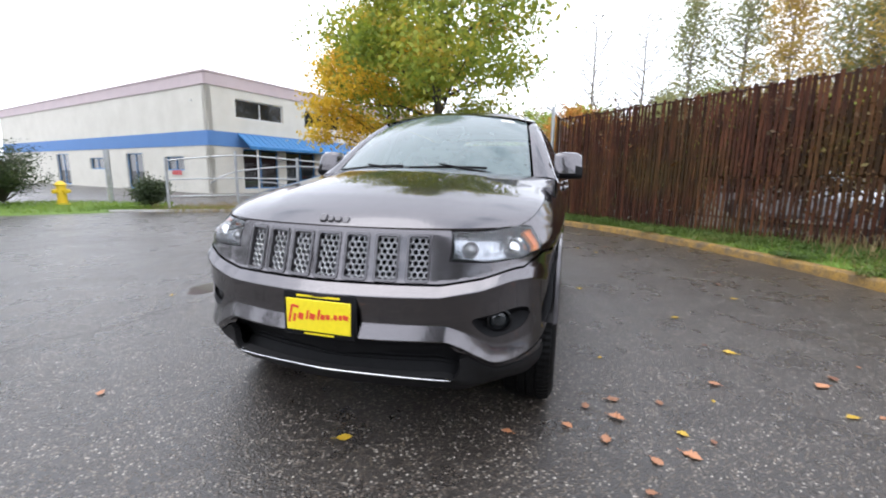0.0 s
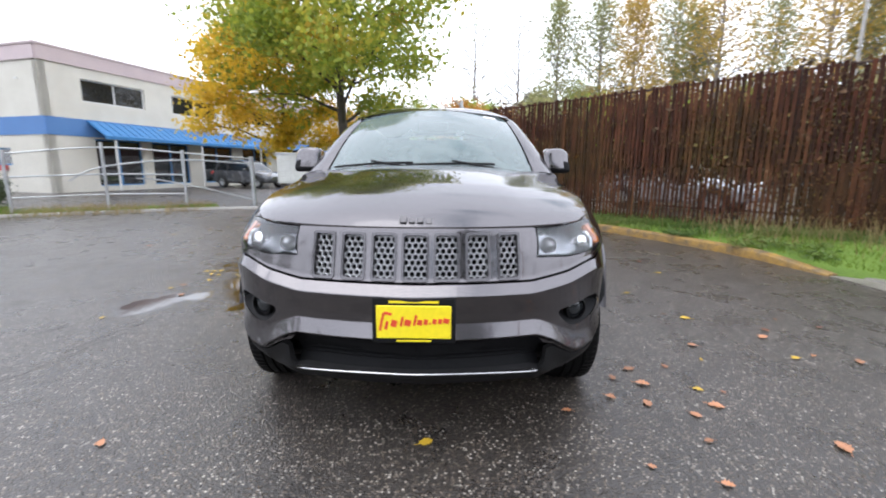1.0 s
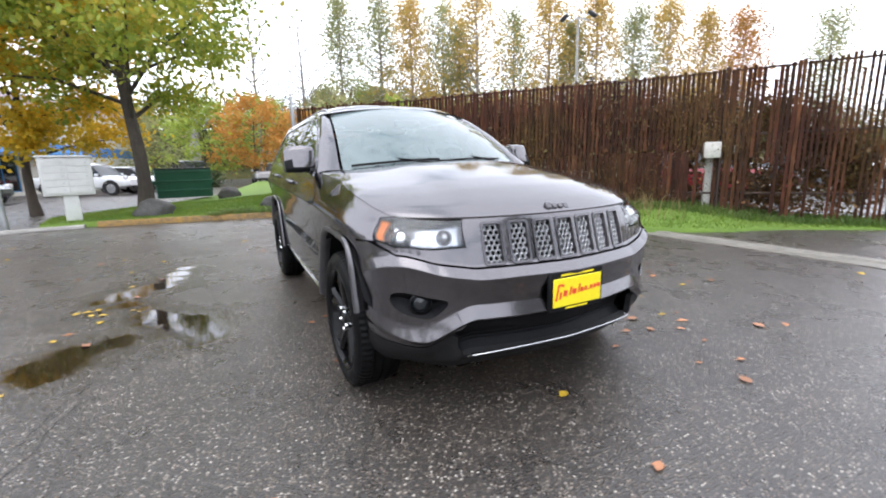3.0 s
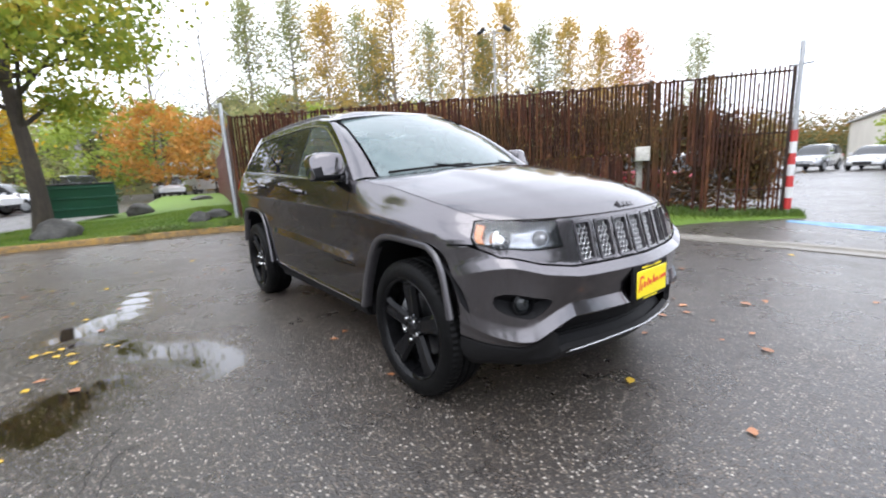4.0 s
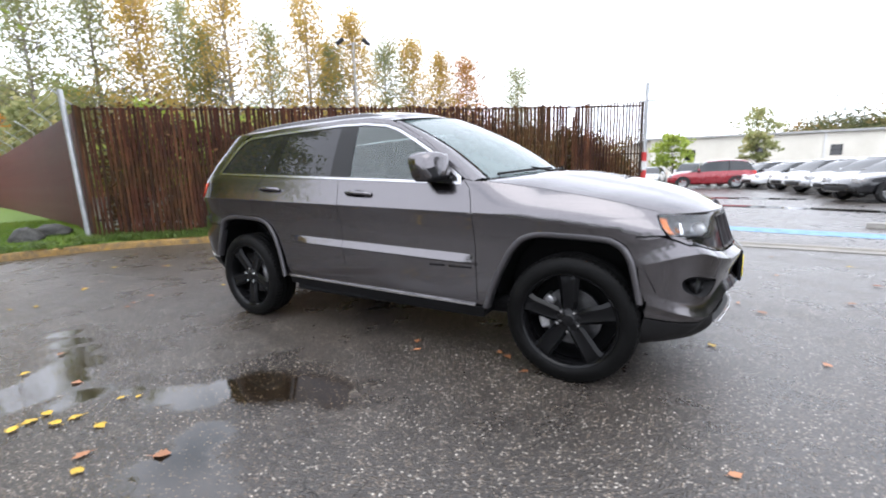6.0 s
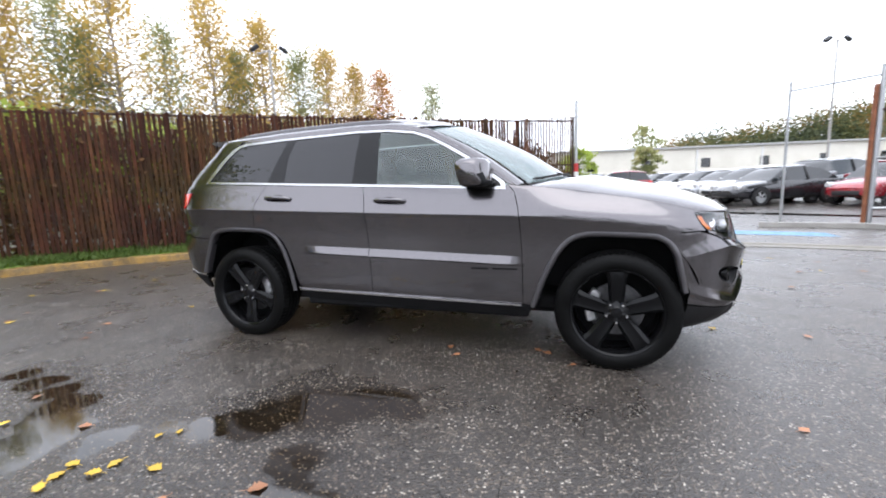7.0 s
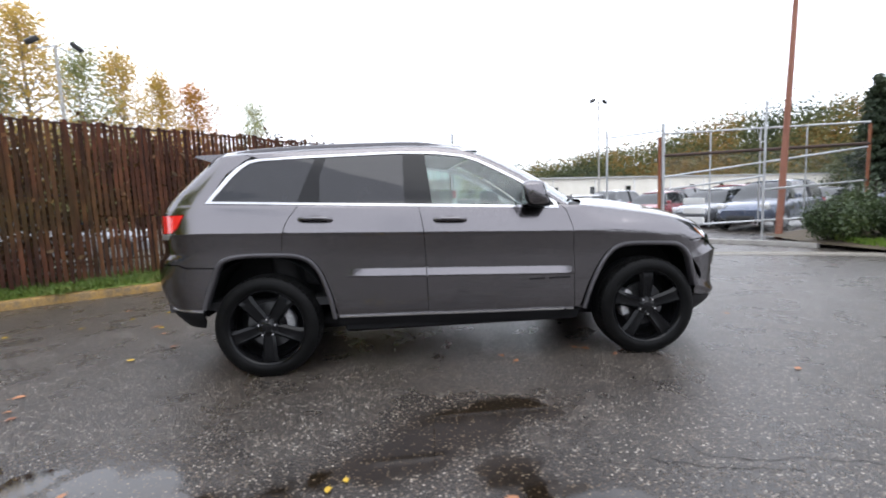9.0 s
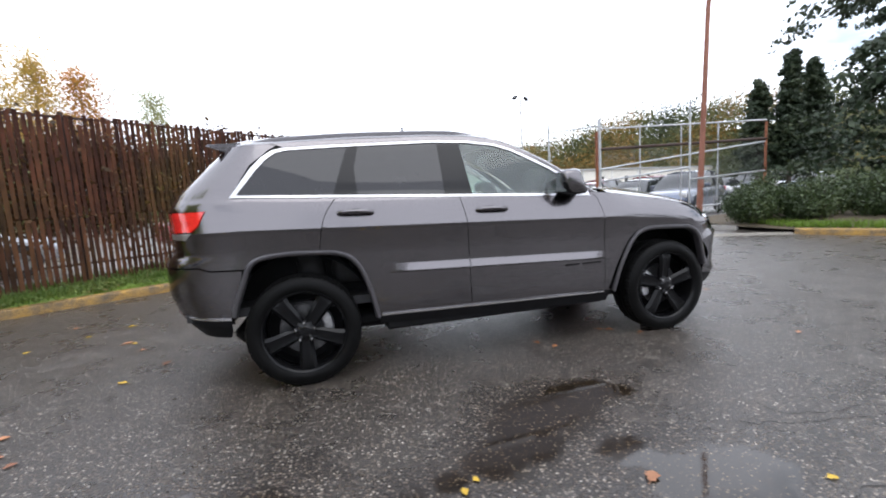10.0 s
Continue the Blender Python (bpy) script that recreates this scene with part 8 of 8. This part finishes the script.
def on_glass(a, b, lift=0.012):
    p, e = wind(a, b), 0.01
    n = np.cross(wind(a + e, b) - p, wind(a, b + e) - p)
    n /= np.linalg.norm(n)
    if n[2] < 0:
        n = -n
    return Vector(p + n * lift)


for a0, a1 in ((0.05, 0.43), (0.40, 0.80)):
    wb = bm_new()
    tube(wb, [on_glass(a0 + (a1 - a0) * t, 0.022 + 0.028 * math.sin(math.pi * 0.5 * t), 0.016) for t in np.linspace(0, 1, 9)], 0.008, 6)
    wip = part("wiper", wb, MATT_BLACK, suv, "black wiper blade")
    w2 = bm_new()
    tube(w2, [on_glass(a1 + 0.02, -0.02, 0.02), on_glass((a0 + a1) / 2, 0.05, 0.034)], [0.011, 0.006], 6)
    part("wiper_arm", w2, MATT_BLACK, wip)
cb = bm_new()
cg = [[cb.verts.new(Vector(wind(j / 24, b)) + Vector((dx, 0, dz))) for j in range(25)] for b, dx, dz in ((0.02, 0.0, -0.004), (0.0, 0.03, -0.012), (0.0, 0.14, -0.03))]
for A, B in zip(cg, cg[1:]):
    for j in range(24):
        cb.faces.new((A[j], A[j + 1], B[j + 1], B[j]))
part("cowl", cb, MATT_BLACK, suv, "black cowl below the windscreen")
stk = bm_new()
NSX = 6
sv = [[stk.verts.new(on_glass(0.83 + 0.085 * i / NSX, b, 0.003)) for i in range(NSX + 1)] for b in (0.895, 0.955)]
for i in range(NSX):
    stk.faces.new((sv[0][i], sv[0][i + 1], sv[1][i + 1], sv[1][i]))
part("sticker", stk, WHITE_PAINT, suv, "white paper sticker inside the windscreen")
ant = bm_new()
box(ant, (-1.52, -0.03, 1.765), (-1.38, 0.03, 1.79), 0.02)
part("roof_antenna", ant, PAINT, suv, "small roof antenna")

# ---- cabin ----
dash = bm_new()
box(dash, (0.35, -0.70, 0.75), (0.98, 0.70, 1.13), 0.08, None, 3)
part("dashboard", dash, INTERIOR, suv, "dark dashboard")
for y in (-0.37, 0.37):
    for x0, nm in ((-0.28, "front_seat"), (-1.25, "rear_seat")):
        s5 = bm_new()
        box(s5, (x0, y - 0.26, 0.62), (x0 + 0.52, y + 0.26, 0.84), 0.07, None, 3)
        box(s5, (x0 - 0.16, y - 0.25, 0.70), (x0 + 0.04, y + 0.25, 1.30), 0.07, pose(0, 0, 0, 0, -6, 0), 3)
        box(s5, (x0 - 0.28, y - 0.13, 1.33), (x0 - 0.16, y + 0.13, 1.50), 0.05, None, 3)
        part(nm, s5, INTERIOR, suv, "dark leather seat")
stw = bm_new()
sc, sr = Vector((0.22, 0.37, 1.08)), 0.185
ax = Vector((-0.85, 0, 0.52)).normalized()
sx2, sy2 = Vector((0, 1, 0)), ax.cross(Vector((0, 1, 0)))
circ = [sc + sx2 * sr * math.cos(t) + sy2 * sr * math.sin(t) for t in np.linspace(0, 2 * math.pi, 33)]
tube(stw, circ, 0.016, 8)
for t in (0.2, 2.94, 4.71):
    tube(stw, [sc, sc + sx2 * sr * math.cos(t) + sy2 * sr * math.sin(t)], 0.014, 6)
part("steering_wheel", stw, INTERIOR, suv, "dark steering wheel")
fl = bm_new()
box(fl, (-2.2, -0.80, 0.50), (0.95, 0.80, 0.56), 0.0)
part("cabin_floor", fl, INTERIOR, suv)
hl = bm_new()
HL_N = 10
hv2 = [[hl.verts.new(Vector(roof(j / 8, 0.03 + 0.9 * i / HL_N)) - Vector((0, 0, 0.045))) for j in range(9)] for i in range(HL_N + 1)]
for i in range(HL_N):
    for j in range(8):
        hl.faces.new((hv2[i][j], hv2[i + 1][j], hv2[i + 1][j + 1], hv2[i][j + 1]))
part("headlining", hl, surface("grey_headlining", (0.28, 0.28, 0.27), (0.34, 0.34, 0.33), 5, (0.8, 0.9)), suv, "pale grey headlining")
mr = bm_new()
box(mr, (0.30, -0.12, 1.53), (0.34, 0.12, 1.60), 0.02, None, 2)
part("inner_mirror", mr, MATT_BLACK, suv, "cabin mirror")

# ---- lawn things: dumpster, boulders, parcel boxes, swing gate ----
GREEN_STEEL = surface("green_dumpster_paint", (0.010, 0.075, 0.042), (0.016, 0.10, 0.055), 2, (0.35, 0.55), fine=0.12)
dump = thing("dumpster", "dark green steel dumpster on the lawn edge", "dumpster", at=pose(-16.9, -2.9, 0.12, 0, 0, -82))
b = bm_new()
loft(b, [[(x, -0.75, 0.1), (x, 0.75, 0.1), (x, 0.85, 1.2), (x, -0.85, 1.2)] for x in (-0.95, 0.95)])
part("bin", b, GREEN_STEEL, dump, smooth=False)
for s in (-1, 1):
    b = bm_new()
    box(b, (s * 0.02, -0.88, 1.2), (s * 0.97, 0.88, 1.26), 0.015)
    part("lid", b, MATT_DARK, dump, "dark plastic lid")
for z in (0.35, 0.72, 1.08):
    b = bm_new()
    y = 0.77 + 0.1 * z / 1.2
    box(b, (-0.97, y - 0.02, z), (0.97, y + 0.03, z + 0.07), 0.01)
    part("rib", b, GREEN_STEEL, dump)
for s in (-1, 1):
    b = bm_new()
    box(b, (s * 0.95, -0.5, 0.62), (s * 1.06, 0.5, 0.78), 0.015)
    part("fork_pocket", b, GREEN_STEEL, dump)


def boulder(x, y, sx, sy, sz, seed):
    b = bm_new()
    bmesh.ops.create_icosphere(b, subdivisions=4, radius=1.0)
    for v in b.verts:
        p = v.co.copy()
        k = 1 + 0.28 * noise.noise(p * 1.1 + Vector((seed, 0, 0))) + 0.10 * noise.noise(p * 3.1 + Vector((0, seed, 0))) + 0.03 * noise.noise(p * 9)
        v.co = Vector((p.x * sx * k, p.y * sy * k, max(p.z * sz * k, -0.35 * sz)))
    return solid("boulder", b, STONE, "rough dark basalt boulder on the grass", "boulder", "boulders on the lawn", at=pose(x, y, lawn_z(x, y) + sz * 0.22, 0, 0, seed * 47), angle=60)


boulder(-9.75, -3.15, 0.42, 0.50, 0.36, 1.0)
boulder(-9.55, -0.28, 0.26, 0.30, 0.22, 2.0)
boulder(-9.75, 0.22, 0.24, 0.34, 0.18, 3.0)
boulder(-15.6, -1.25, 0.30, 0.42, 0.34, 4.0)
boulder(-22.0, 1.8, 0.35, 0.8, 0.16, 5.0)

cbu = thing("mailbox_cluster", "pale grey cluster mailbox on a pedestal", "mailbox", at=pose(-9.62, -4.78, 0.08, 0, 0, 18))
CBU_GREY = surface("pale_grey_steel", (0.55, 0.55, 0.52), (0.66, 0.66, 0.63), 3, (0.4, 0.55), fine=0.05)
b = bm_new()
box(b, (-0.2, -0.48, 0.66), (0.2, 0.48, 1.56), 0.02, None, 2)
part("cabinet", b, CBU_GREY, cbu)
b = bm_new()
box(b, (-0.14, -0.15, 0.0), (0.14, 0.15, 0.68), 0.03, None, 2)
part("pedestal", b, CBU_GREY, cbu)
b = bm_new()
box(b, (-0.24, -0.52, 1.55), (0.24, 0.52, 1.60), 0.015)
part("cap", b, CBU_GREY, cbu)
for j in range(2):
    for i in range(5):
        b = bm_new()
        box(b, (0.2, -0.44 + 0.45 * j, 0.72 + 0.16 * i), (0.212, -0.02 + 0.45 * j, 0.86 + 0.16 * i), 0.004)
        d = part("door", b, CBU_GREY, cbu)
        b = bm_new()
        box(b, (0.212, -0.10 + 0.45 * j, 0.78 + 0.16 * i), (0.216, -0.07 + 0.45 * j, 0.80 + 0.16 * i), 0.0)
        part("lock", b, GALV, d)

ped = thing("card_reader", "weathered white pedestal with a card reader box", "card reader", at=pose(-1.46, 7.2, lawn_z(-1.46, 7.2), 0, 0, -52))
PED = surface("dirty_white_paint", (0.45, 0.43, 0.38), (0.62, 0.60, 0.55), 5, (0.5, 0.7), bump=0.15, fine=0.2)
b = bm_new()
box(b, (-0.065, -0.065, -0.05), (0.065, 0.065, 1.22), 0.012, pose(0, 0, 0, 0, -3, 0))
part("pedestal", b, PED, ped)
b = bm_new()
box(b, (-0.12, -0.14, 0.96), (0.34, 0.14, 1.26), 0.02, None, 2)
part("reader_box", b, PED, ped)
b = bm_new()
box(b, (0.0, -0.145, 1.03), (0.22, -0.139, 1.18), 0.0)
part("face_plate", b, RUST, ped, "rust-stained face plate")

sg = thing("swing_gate", "galvanised pipe swing gate hanging open and bent", "gate")
GA = [(-9.3, -5.95), (-8.5, -7.6), (-7.45, -9.1), (-6.2, -10.5)]
for (x, y), h, r in zip(GA, (1.55, 1.7, 1.85, 1.6), (0.06, 0.045, 0.04, 0.04)):
    b = bm_new()
    tube(b, [(x, y, -0.05), (x + (0.06 if x < -9 else 0), y, h)], r, 10)
    part("post", b, GALV, sg, "galvanised gate post")
for pts in ([(-9.3, -5.95, 1.32), (-8.5, -7.6, 1.42), (-7.45, -9.1, 1.22), (-7.0, -9.7, 0.85)], [(-9.3, -5.95, 0.22), (-8.8, -7.0, 0.55), (-8.2, -8.1, 0.85), (-7.9, -8.6, 0.9)],
            [(-9.3, -5.95, 1.48), (-8.5, -7.6, 1.62), (-7.45, -9.1, 1.72), (-6.2, -10.5, 1.5)], [(-8.5, -7.6, 1.0), (-7.45, -9.1, 1.02), (-6.2, -10.5, 0.95)], [(-8.5, -7.6, 0.45), (-7.45, -9.1, 0.48), (-6.2, -10.5, 0.45)]):
    b = bm_new()
    tube(b, [tuple(p) for p in smooth_path(pts, 5)], 0.022, 7)
    part("rail", b, GALV, sg, "bent pipe rail")
b = bm_new()
wire_mesh(b, (-8.5, -7.6), (-6.2, -10.5), 0.1, 1.5, 0.1)
part("wire_netting", b, GALV, sg, smooth=False)
weed = [(x + random.gauss(0, 0.5), y + random.gauss(0, 0.35), 0.0) for x, y in [(-7.7, -8.6), (-7.1, -9.3), (-6.6, -10.0), (-8.3, -7.5)] for _ in range(260)]
blade_field("gate_weeds", weed, DRY_GRASS, "dry weeds along the foot of the bent gate", 0.28, 0.008)
strip = scatter([(-5.0, -12.2), (-8.6, -6.7), (-9.3, -7.2), (-6.0, -12.8)], 4200, 51)
blade_field("verge_weeds", [(x, y, 0.03) for x, y in strip], GRASS, "patchy grass on the verge by the gate", 0.12, 0.008)
for i, (x, y, w, h) in enumerate([(-6.4, -11.4, 1.2, 0.8), (-5.2, -16.0, 2.4, 2.2), (-4.0, -17.4, 2.8, 2.8)]):
    shrub(x, y, w, h, 260 + i, "brown-green straggling shrub by the gate")
VERGE = [(-2.6, -13.5), (-4.0, -12.3), (-5.2, -11.5), (-6.7, -11.0), (-8.2, -12.6), (-7.4, -16.0), (-5.0, -18.5), (-1.5, -18.0)]
vv, vt = tri_region([VERGE], (0.5, 0.5), 0.1)
vd = seg_dist(np.array(vv), VERGE + [VERGE[0]])
tagged(new("verge", mesh_from("verge", [(x, y, 0.07 * min(1, d / 0.3) + 0.02 * noise.noise((x * 1.5, y * 1.5, 0))) for (x, y), d in zip(vv, vd)], vt, TURF, True)), "weedy grass verge by the gate", "lawn", kind="structure")
blade_field("verge_tufts", [(x, y, 0.05) for x, y in scatter(VERGE, 6000, 52)], GRASS, "patchy grass round the hydrant", 0.11, 0.009)
hyd = thing("hydrant", "yellow fire hydrant on the grass verge", "hydrant", at=pose(-6.07, -14.77, 0.05))
HYD = surface("hydrant_yellow", (0.70, 0.46, 0.02), (0.80, 0.55, 0.03), 6, (0.4, 0.55), fine=0.1)
b = bm_new()
tube(b, [(0, 0, 0), (0, 0, 0.06), (0, 0, 0.07), (0, 0, 0.62), (0, 0, 0.66), (0, 0, 0.78)], [0.19, 0.19, 0.13, 0.13, 0.17, 0.06], 14)
part("barrel", b, HYD, hyd)
for a in (0, 90, 180):
    b = bm_new()
    d = Vector((math.cos(radians(a)), math.sin(radians(a)), 0))
    tube(b, [d * 0.1 + Vector((0, 0, 0.45)), d * 0.24 + Vector((0, 0, 0.45))], 0.07, 10)
    part("outlet", b, HYD, hyd)
b = bm_new()
tube(b, [(-7.5, -14.6, 0), (-7.5, -14.6, 1.9)], 0.09, 8)
solid("bollard_post", b, GALV, "grey steel post on the verge", "post")

# ---- puddles ----
WATER = base_mat("puddle_water", 0.015, 0, 0, 0.6)[0]
WATER.node_tree.nodes["Principled BSDF"].inputs["Base Color"].default_value = (0.018, 0.016, 0.012, 1)


def puddle(pts, seed, z=0.004):
    lp = []
    base = dense([tuple(p) for p in [(q.x, q.y) for q in smooth_path([(x, y, 0) for x, y in pts + [pts[0]]], 5)][:-1]], 0.03)
    for x, y in base:
        lp.append((x + 0.05 * noise.noise((x * 6, y * 6, seed)) + 0.02 * noise.noise((x * 19, y * 19, seed)), y + 0.05 * noise.noise((x * 6, y * 6, seed + 9)) + 0.02 * noise.noise((x * 19, y * 19, seed + 5))))
    v, t = tri_region([lp], (0.12, 0.12))
    ob = new("puddle", mesh_from("puddle", [(x, y, z) for x, y in v], t, WATER))
    if ob.data.polygons and ob.data.polygons[0].normal.z < 0:
        ob.data.flip_normals()
    return tagged(ob, "shallow rain puddle mirroring sky and trees", "puddle", kind="structure")


puddle([(2.0, 13.0), (4.5, 12.0), (8.0, 9.8), (8.2, 10.3), (5.0, 12.6), (2.4, 13.7)], 5)
# reflected blue sky on the wet drive, laid down as a blue-coloured strip
BLUE_SHEEN = surface("blue_sky_sheen", (0.13, 0.33, 0.55), (0.07, 0.15, 0.24), 5, (0.4, 0.6), fine=0.35, spec=0.35)
V = [(x, y + w * o, 0.004) for x, y, w in ((1.15, 7.60, 0.16), (1.8, 7.38, 0.26), (2.6, 7.08, 0.32), (3.5, 6.80, 0.34), (4.6, 6.50, 0.34), (5.6, 6.20, 0.30)) for o in (-1, 1)]
tagged(new("sheen_strip", mesh_from("sheen_strip", V, [(2 * i, 2 * i + 2, 2 * i + 3, 2 * i + 1) for i in range(5)], BLUE_SHEEN)), "flat blue strip imitating blue sky reflected on the wet asphalt", "road marking", kind="structure")
puddle([(2.5, 17.0), (5.0, 16.2), (5.4, 16.9), (3.0, 17.9)], 7)
# ---- fallen leaves ----
L_YEL = surface("yellow_leaf", (0.62, 0.42, 0.03), (0.50, 0.30, 0.03), 30, (0.4, 0.6), per_object=0.2, fine=0.15)
L_ORA = surface("orange_leaf", (0.46, 0.21, 0.09), (0.26, 0.11, 0.06), 30, (0.4, 0.6), per_object=0.3, fine=0.15)
L_BRO = surface("brown_leaf", (0.22, 0.09, 0.04), (0.12, 0.05, 0.03), 30, (0.4, 0.65), per_object=0.3, fine=0.2)


def leaf_mesh(material, seed):
    """A curled leaf with a pointed tip, teeth and a stalk."""
    rng = random.Random(seed)
    b = bm_new()
    curl, bend = rng.uniform(0.15, 0.5), rng.uniform(-0.15, 0.25)
    rows_v = []
    for i in range(10):
        x = -0.5 + i / 9
        w = 0.36 * math.sin(math.pi * min(1, (i + 0.35) / 9.3)) ** 0.8 * (1 + (0.12 if i % 2 else -0.08))
        z = 0.04 + bend * x * x
        wl_, wr_ = w * rng.uniform(0.55, 1.2), w * rng.uniform(0.55, 1.2)
        rows_v.append([b.verts.new((x, -wl_, z + curl * w * w * 1.6)), b.verts.new((x, rng.uniform(-0.04, 0.04), z)), b.verts.new((x, wr_, z + curl * w * w * (1.6 + rng.uniform(-0.5, 0.8))))])
    for A, B in zip(rows_v, rows_v[1:]):
        b.faces.new((A[0], B[0], B[1], A[1]))
        b.faces.new((A[1], B[1], B[2], A[2]))
    tube(b, [(-0.5, 0, 0.05), (-0.85, 0.08, 0.03)], 0.015, 4)
    return finish("leaf", b, material)


leaf_kinds = {c: [leaf_mesh(m, s) for s in (1, 2, 3, 4, 5)] for c, m in (("y", L_YEL), ("o", L_ORA), ("b", L_BRO))}
words_l = {"y": "wet yellow fallen leaf on the asphalt", "o": "wet orange-red fallen leaf on the asphalt", "b": "small brown fallen leaf on the asphalt"}
lrng = random.Random(77)
for x, y, c, s in [(2.215, 0.042, "y", 0.105), (1.65, 1.27, "o", 0.12), (1.46, 1.27, "o", 0.11), (1.58, 1.12, "o", 0.09), (1.80, 1.03, "o", 0.09), (1.86, 1.20, "o", 0.10), (1.42, 1.51, "o", 0.08), (1.70, 1.56, "y", 0.085), (1.73, 1.68, "b", 0.06),
                   (1.87, 1.56, "o", 0.12), (1.96, 1.40, "o", 0.09), (2.17, 1.34, "o", 0.07), (2.205, 1.92, "o", 0.13), (2.45, 1.25, "o", 0.08), (0.92, 2.48, "o", 0.14), (1.32, 2.82, "o", 0.11), (1.08, 1.87, "o", 0.10), (0.42, 2.0, "b", 0.06),
                   (1.94, 0.75, "o", 0.08), (2.26, -1.41, "o", 0.09), (1.23, 2.60, "o", 0.07), (1.31, 1.80, "y", 0.05), (0.89, 1.24, "y", 0.06), (0.52, 2.87, "o", 0.06), (2.60, 1.01, "o", 0.12), (2.82, -0.015, "o", 0.10),
                   (-0.93, -2.66, "y", 0.11), (-0.95, -2.58, "y", 0.10), (-0.78, -2.60, "y", 0.11), (-0.76, -2.52, "y", 0.10), (-0.54, -2.49, "y", 0.11), (-0.20, -2.70, "y", 0.10), (-0.32, -2.65, "o", 0.11), (0.01, -2.46, "o", 0.12), (-0.91, -2.73, "y", 0.11), (-3.02, -1.25, "o", 0.07), (0.31, -0.80, "o", 0.10), (0.40, -0.93, "o", 0.09), (1.20, -0.92, "o", 0.08), (1.02, -0.76, "o", 0.11), (-1.27, -2.34, "o", 0.10), (-0.70, -2.24, "y", 0.06),
                   (-0.77, -2.30, "y", 0.07), (-4.13, 0.86, "y", 0.09), (-3.0, 0.455, "o", 0.09), (-2.9, -1.36, "b", 0.09), (0.67, -2.70, "y", 0.07), (0.95, -0.72, "o", 0.09), (-1.75, -2.45, "y", 0.08), (-1.95, -2.2, "o", 0.08), (2.35, 1.0, "o", 0.06), (3.3, 1.6, "o", 0.1), (2.9, 2.6, "o", 0.09)]:
    ob = new("fallen_leaf", lrng.choice(leaf_kinds[c]))
    ob.matrix_world = pose(x, y, 0.004, 0, 0, lrng.uniform(0, 360)) @ Matrix.Diagonal((s * 0.66, s * 0.66, s * 0.8, 1))
    tagged(ob, words_l[c], "leaf", "fallen leaves on the asphalt")
far_l = [(lrng.uniform(-7.5, 0), lrng.uniform(-5.5, 3.0)) for _ in range(70)] + [(lrng.uniform(0, 7.5), lrng.uniform(1.2, 4.4)) for _ in range(14)]
for x, y in far_l:
    if abs(y) < 1.1 and x > -2.5 or (y < -1 and x > -2.2):
        continue
    ob = new("fallen_leaf", lrng.choice(leaf_kinds[lrng.choice("yob")]))
    s = lrng.uniform(0.05, 0.09)
    ob.matrix_world = pose(x, y, 0.004, 0, 0, lrng.uniform(0, 360)) @ Matrix.Diagonal((s, s, s, 1))
    tagged(ob, "small fallen leaf on the wet asphalt", "leaf", "fallen leaves on the asphalt")

# ---- cracks in the asphalt ----
CRACK = surface("dark_crack", (0.010, 0.009, 0.008), (0.018, 0.016, 0.014), 20, (0.5, 0.7))
for i, pts in enumerate([[(0.97, -2.10), (0.98, -2.25), (1.18, -2.32), (1.54, -2.38), (2.1, -2.6)], [(1.17, -3.05), (0.76, -2.78), (0.3, -2.95), (-0.6, -3.2)], [(0.70, -2.26), (1.04, -2.37), (1.33, -2.41)]]):
    V, F = [], []
    P = smooth_path([(x, y, 0) for x, y in pts], 22)
    for k, p in enumerate(P):
        j = Vector((0.02 * noise.noise((p.x * 9, p.y * 9, i)), 0.03 * noise.noise((p.x * 11, p.y * 11, i + 4)), 0))
        w = 0.0015 + 0.002 * abs(noise.noise((p.x * 14, p.y * 14, 2)))
        V += [(p.x + j.x - w, p.y + j.y - w, 0.002), (p.x + j.x + w, p.y + j.y + w, 0.002)]
        if k:
            F.append((2 * k - 2, 2 * k - 1, 2 * k + 1, 2 * k))
    ob = tagged(new("crack", mesh_from("crack", V, F, CRACK)), "thin dark crack in the asphalt", "crack", kind="structure")
    if ob.data.polygons[0].normal.z < 0:
        ob.data.flip_normals()
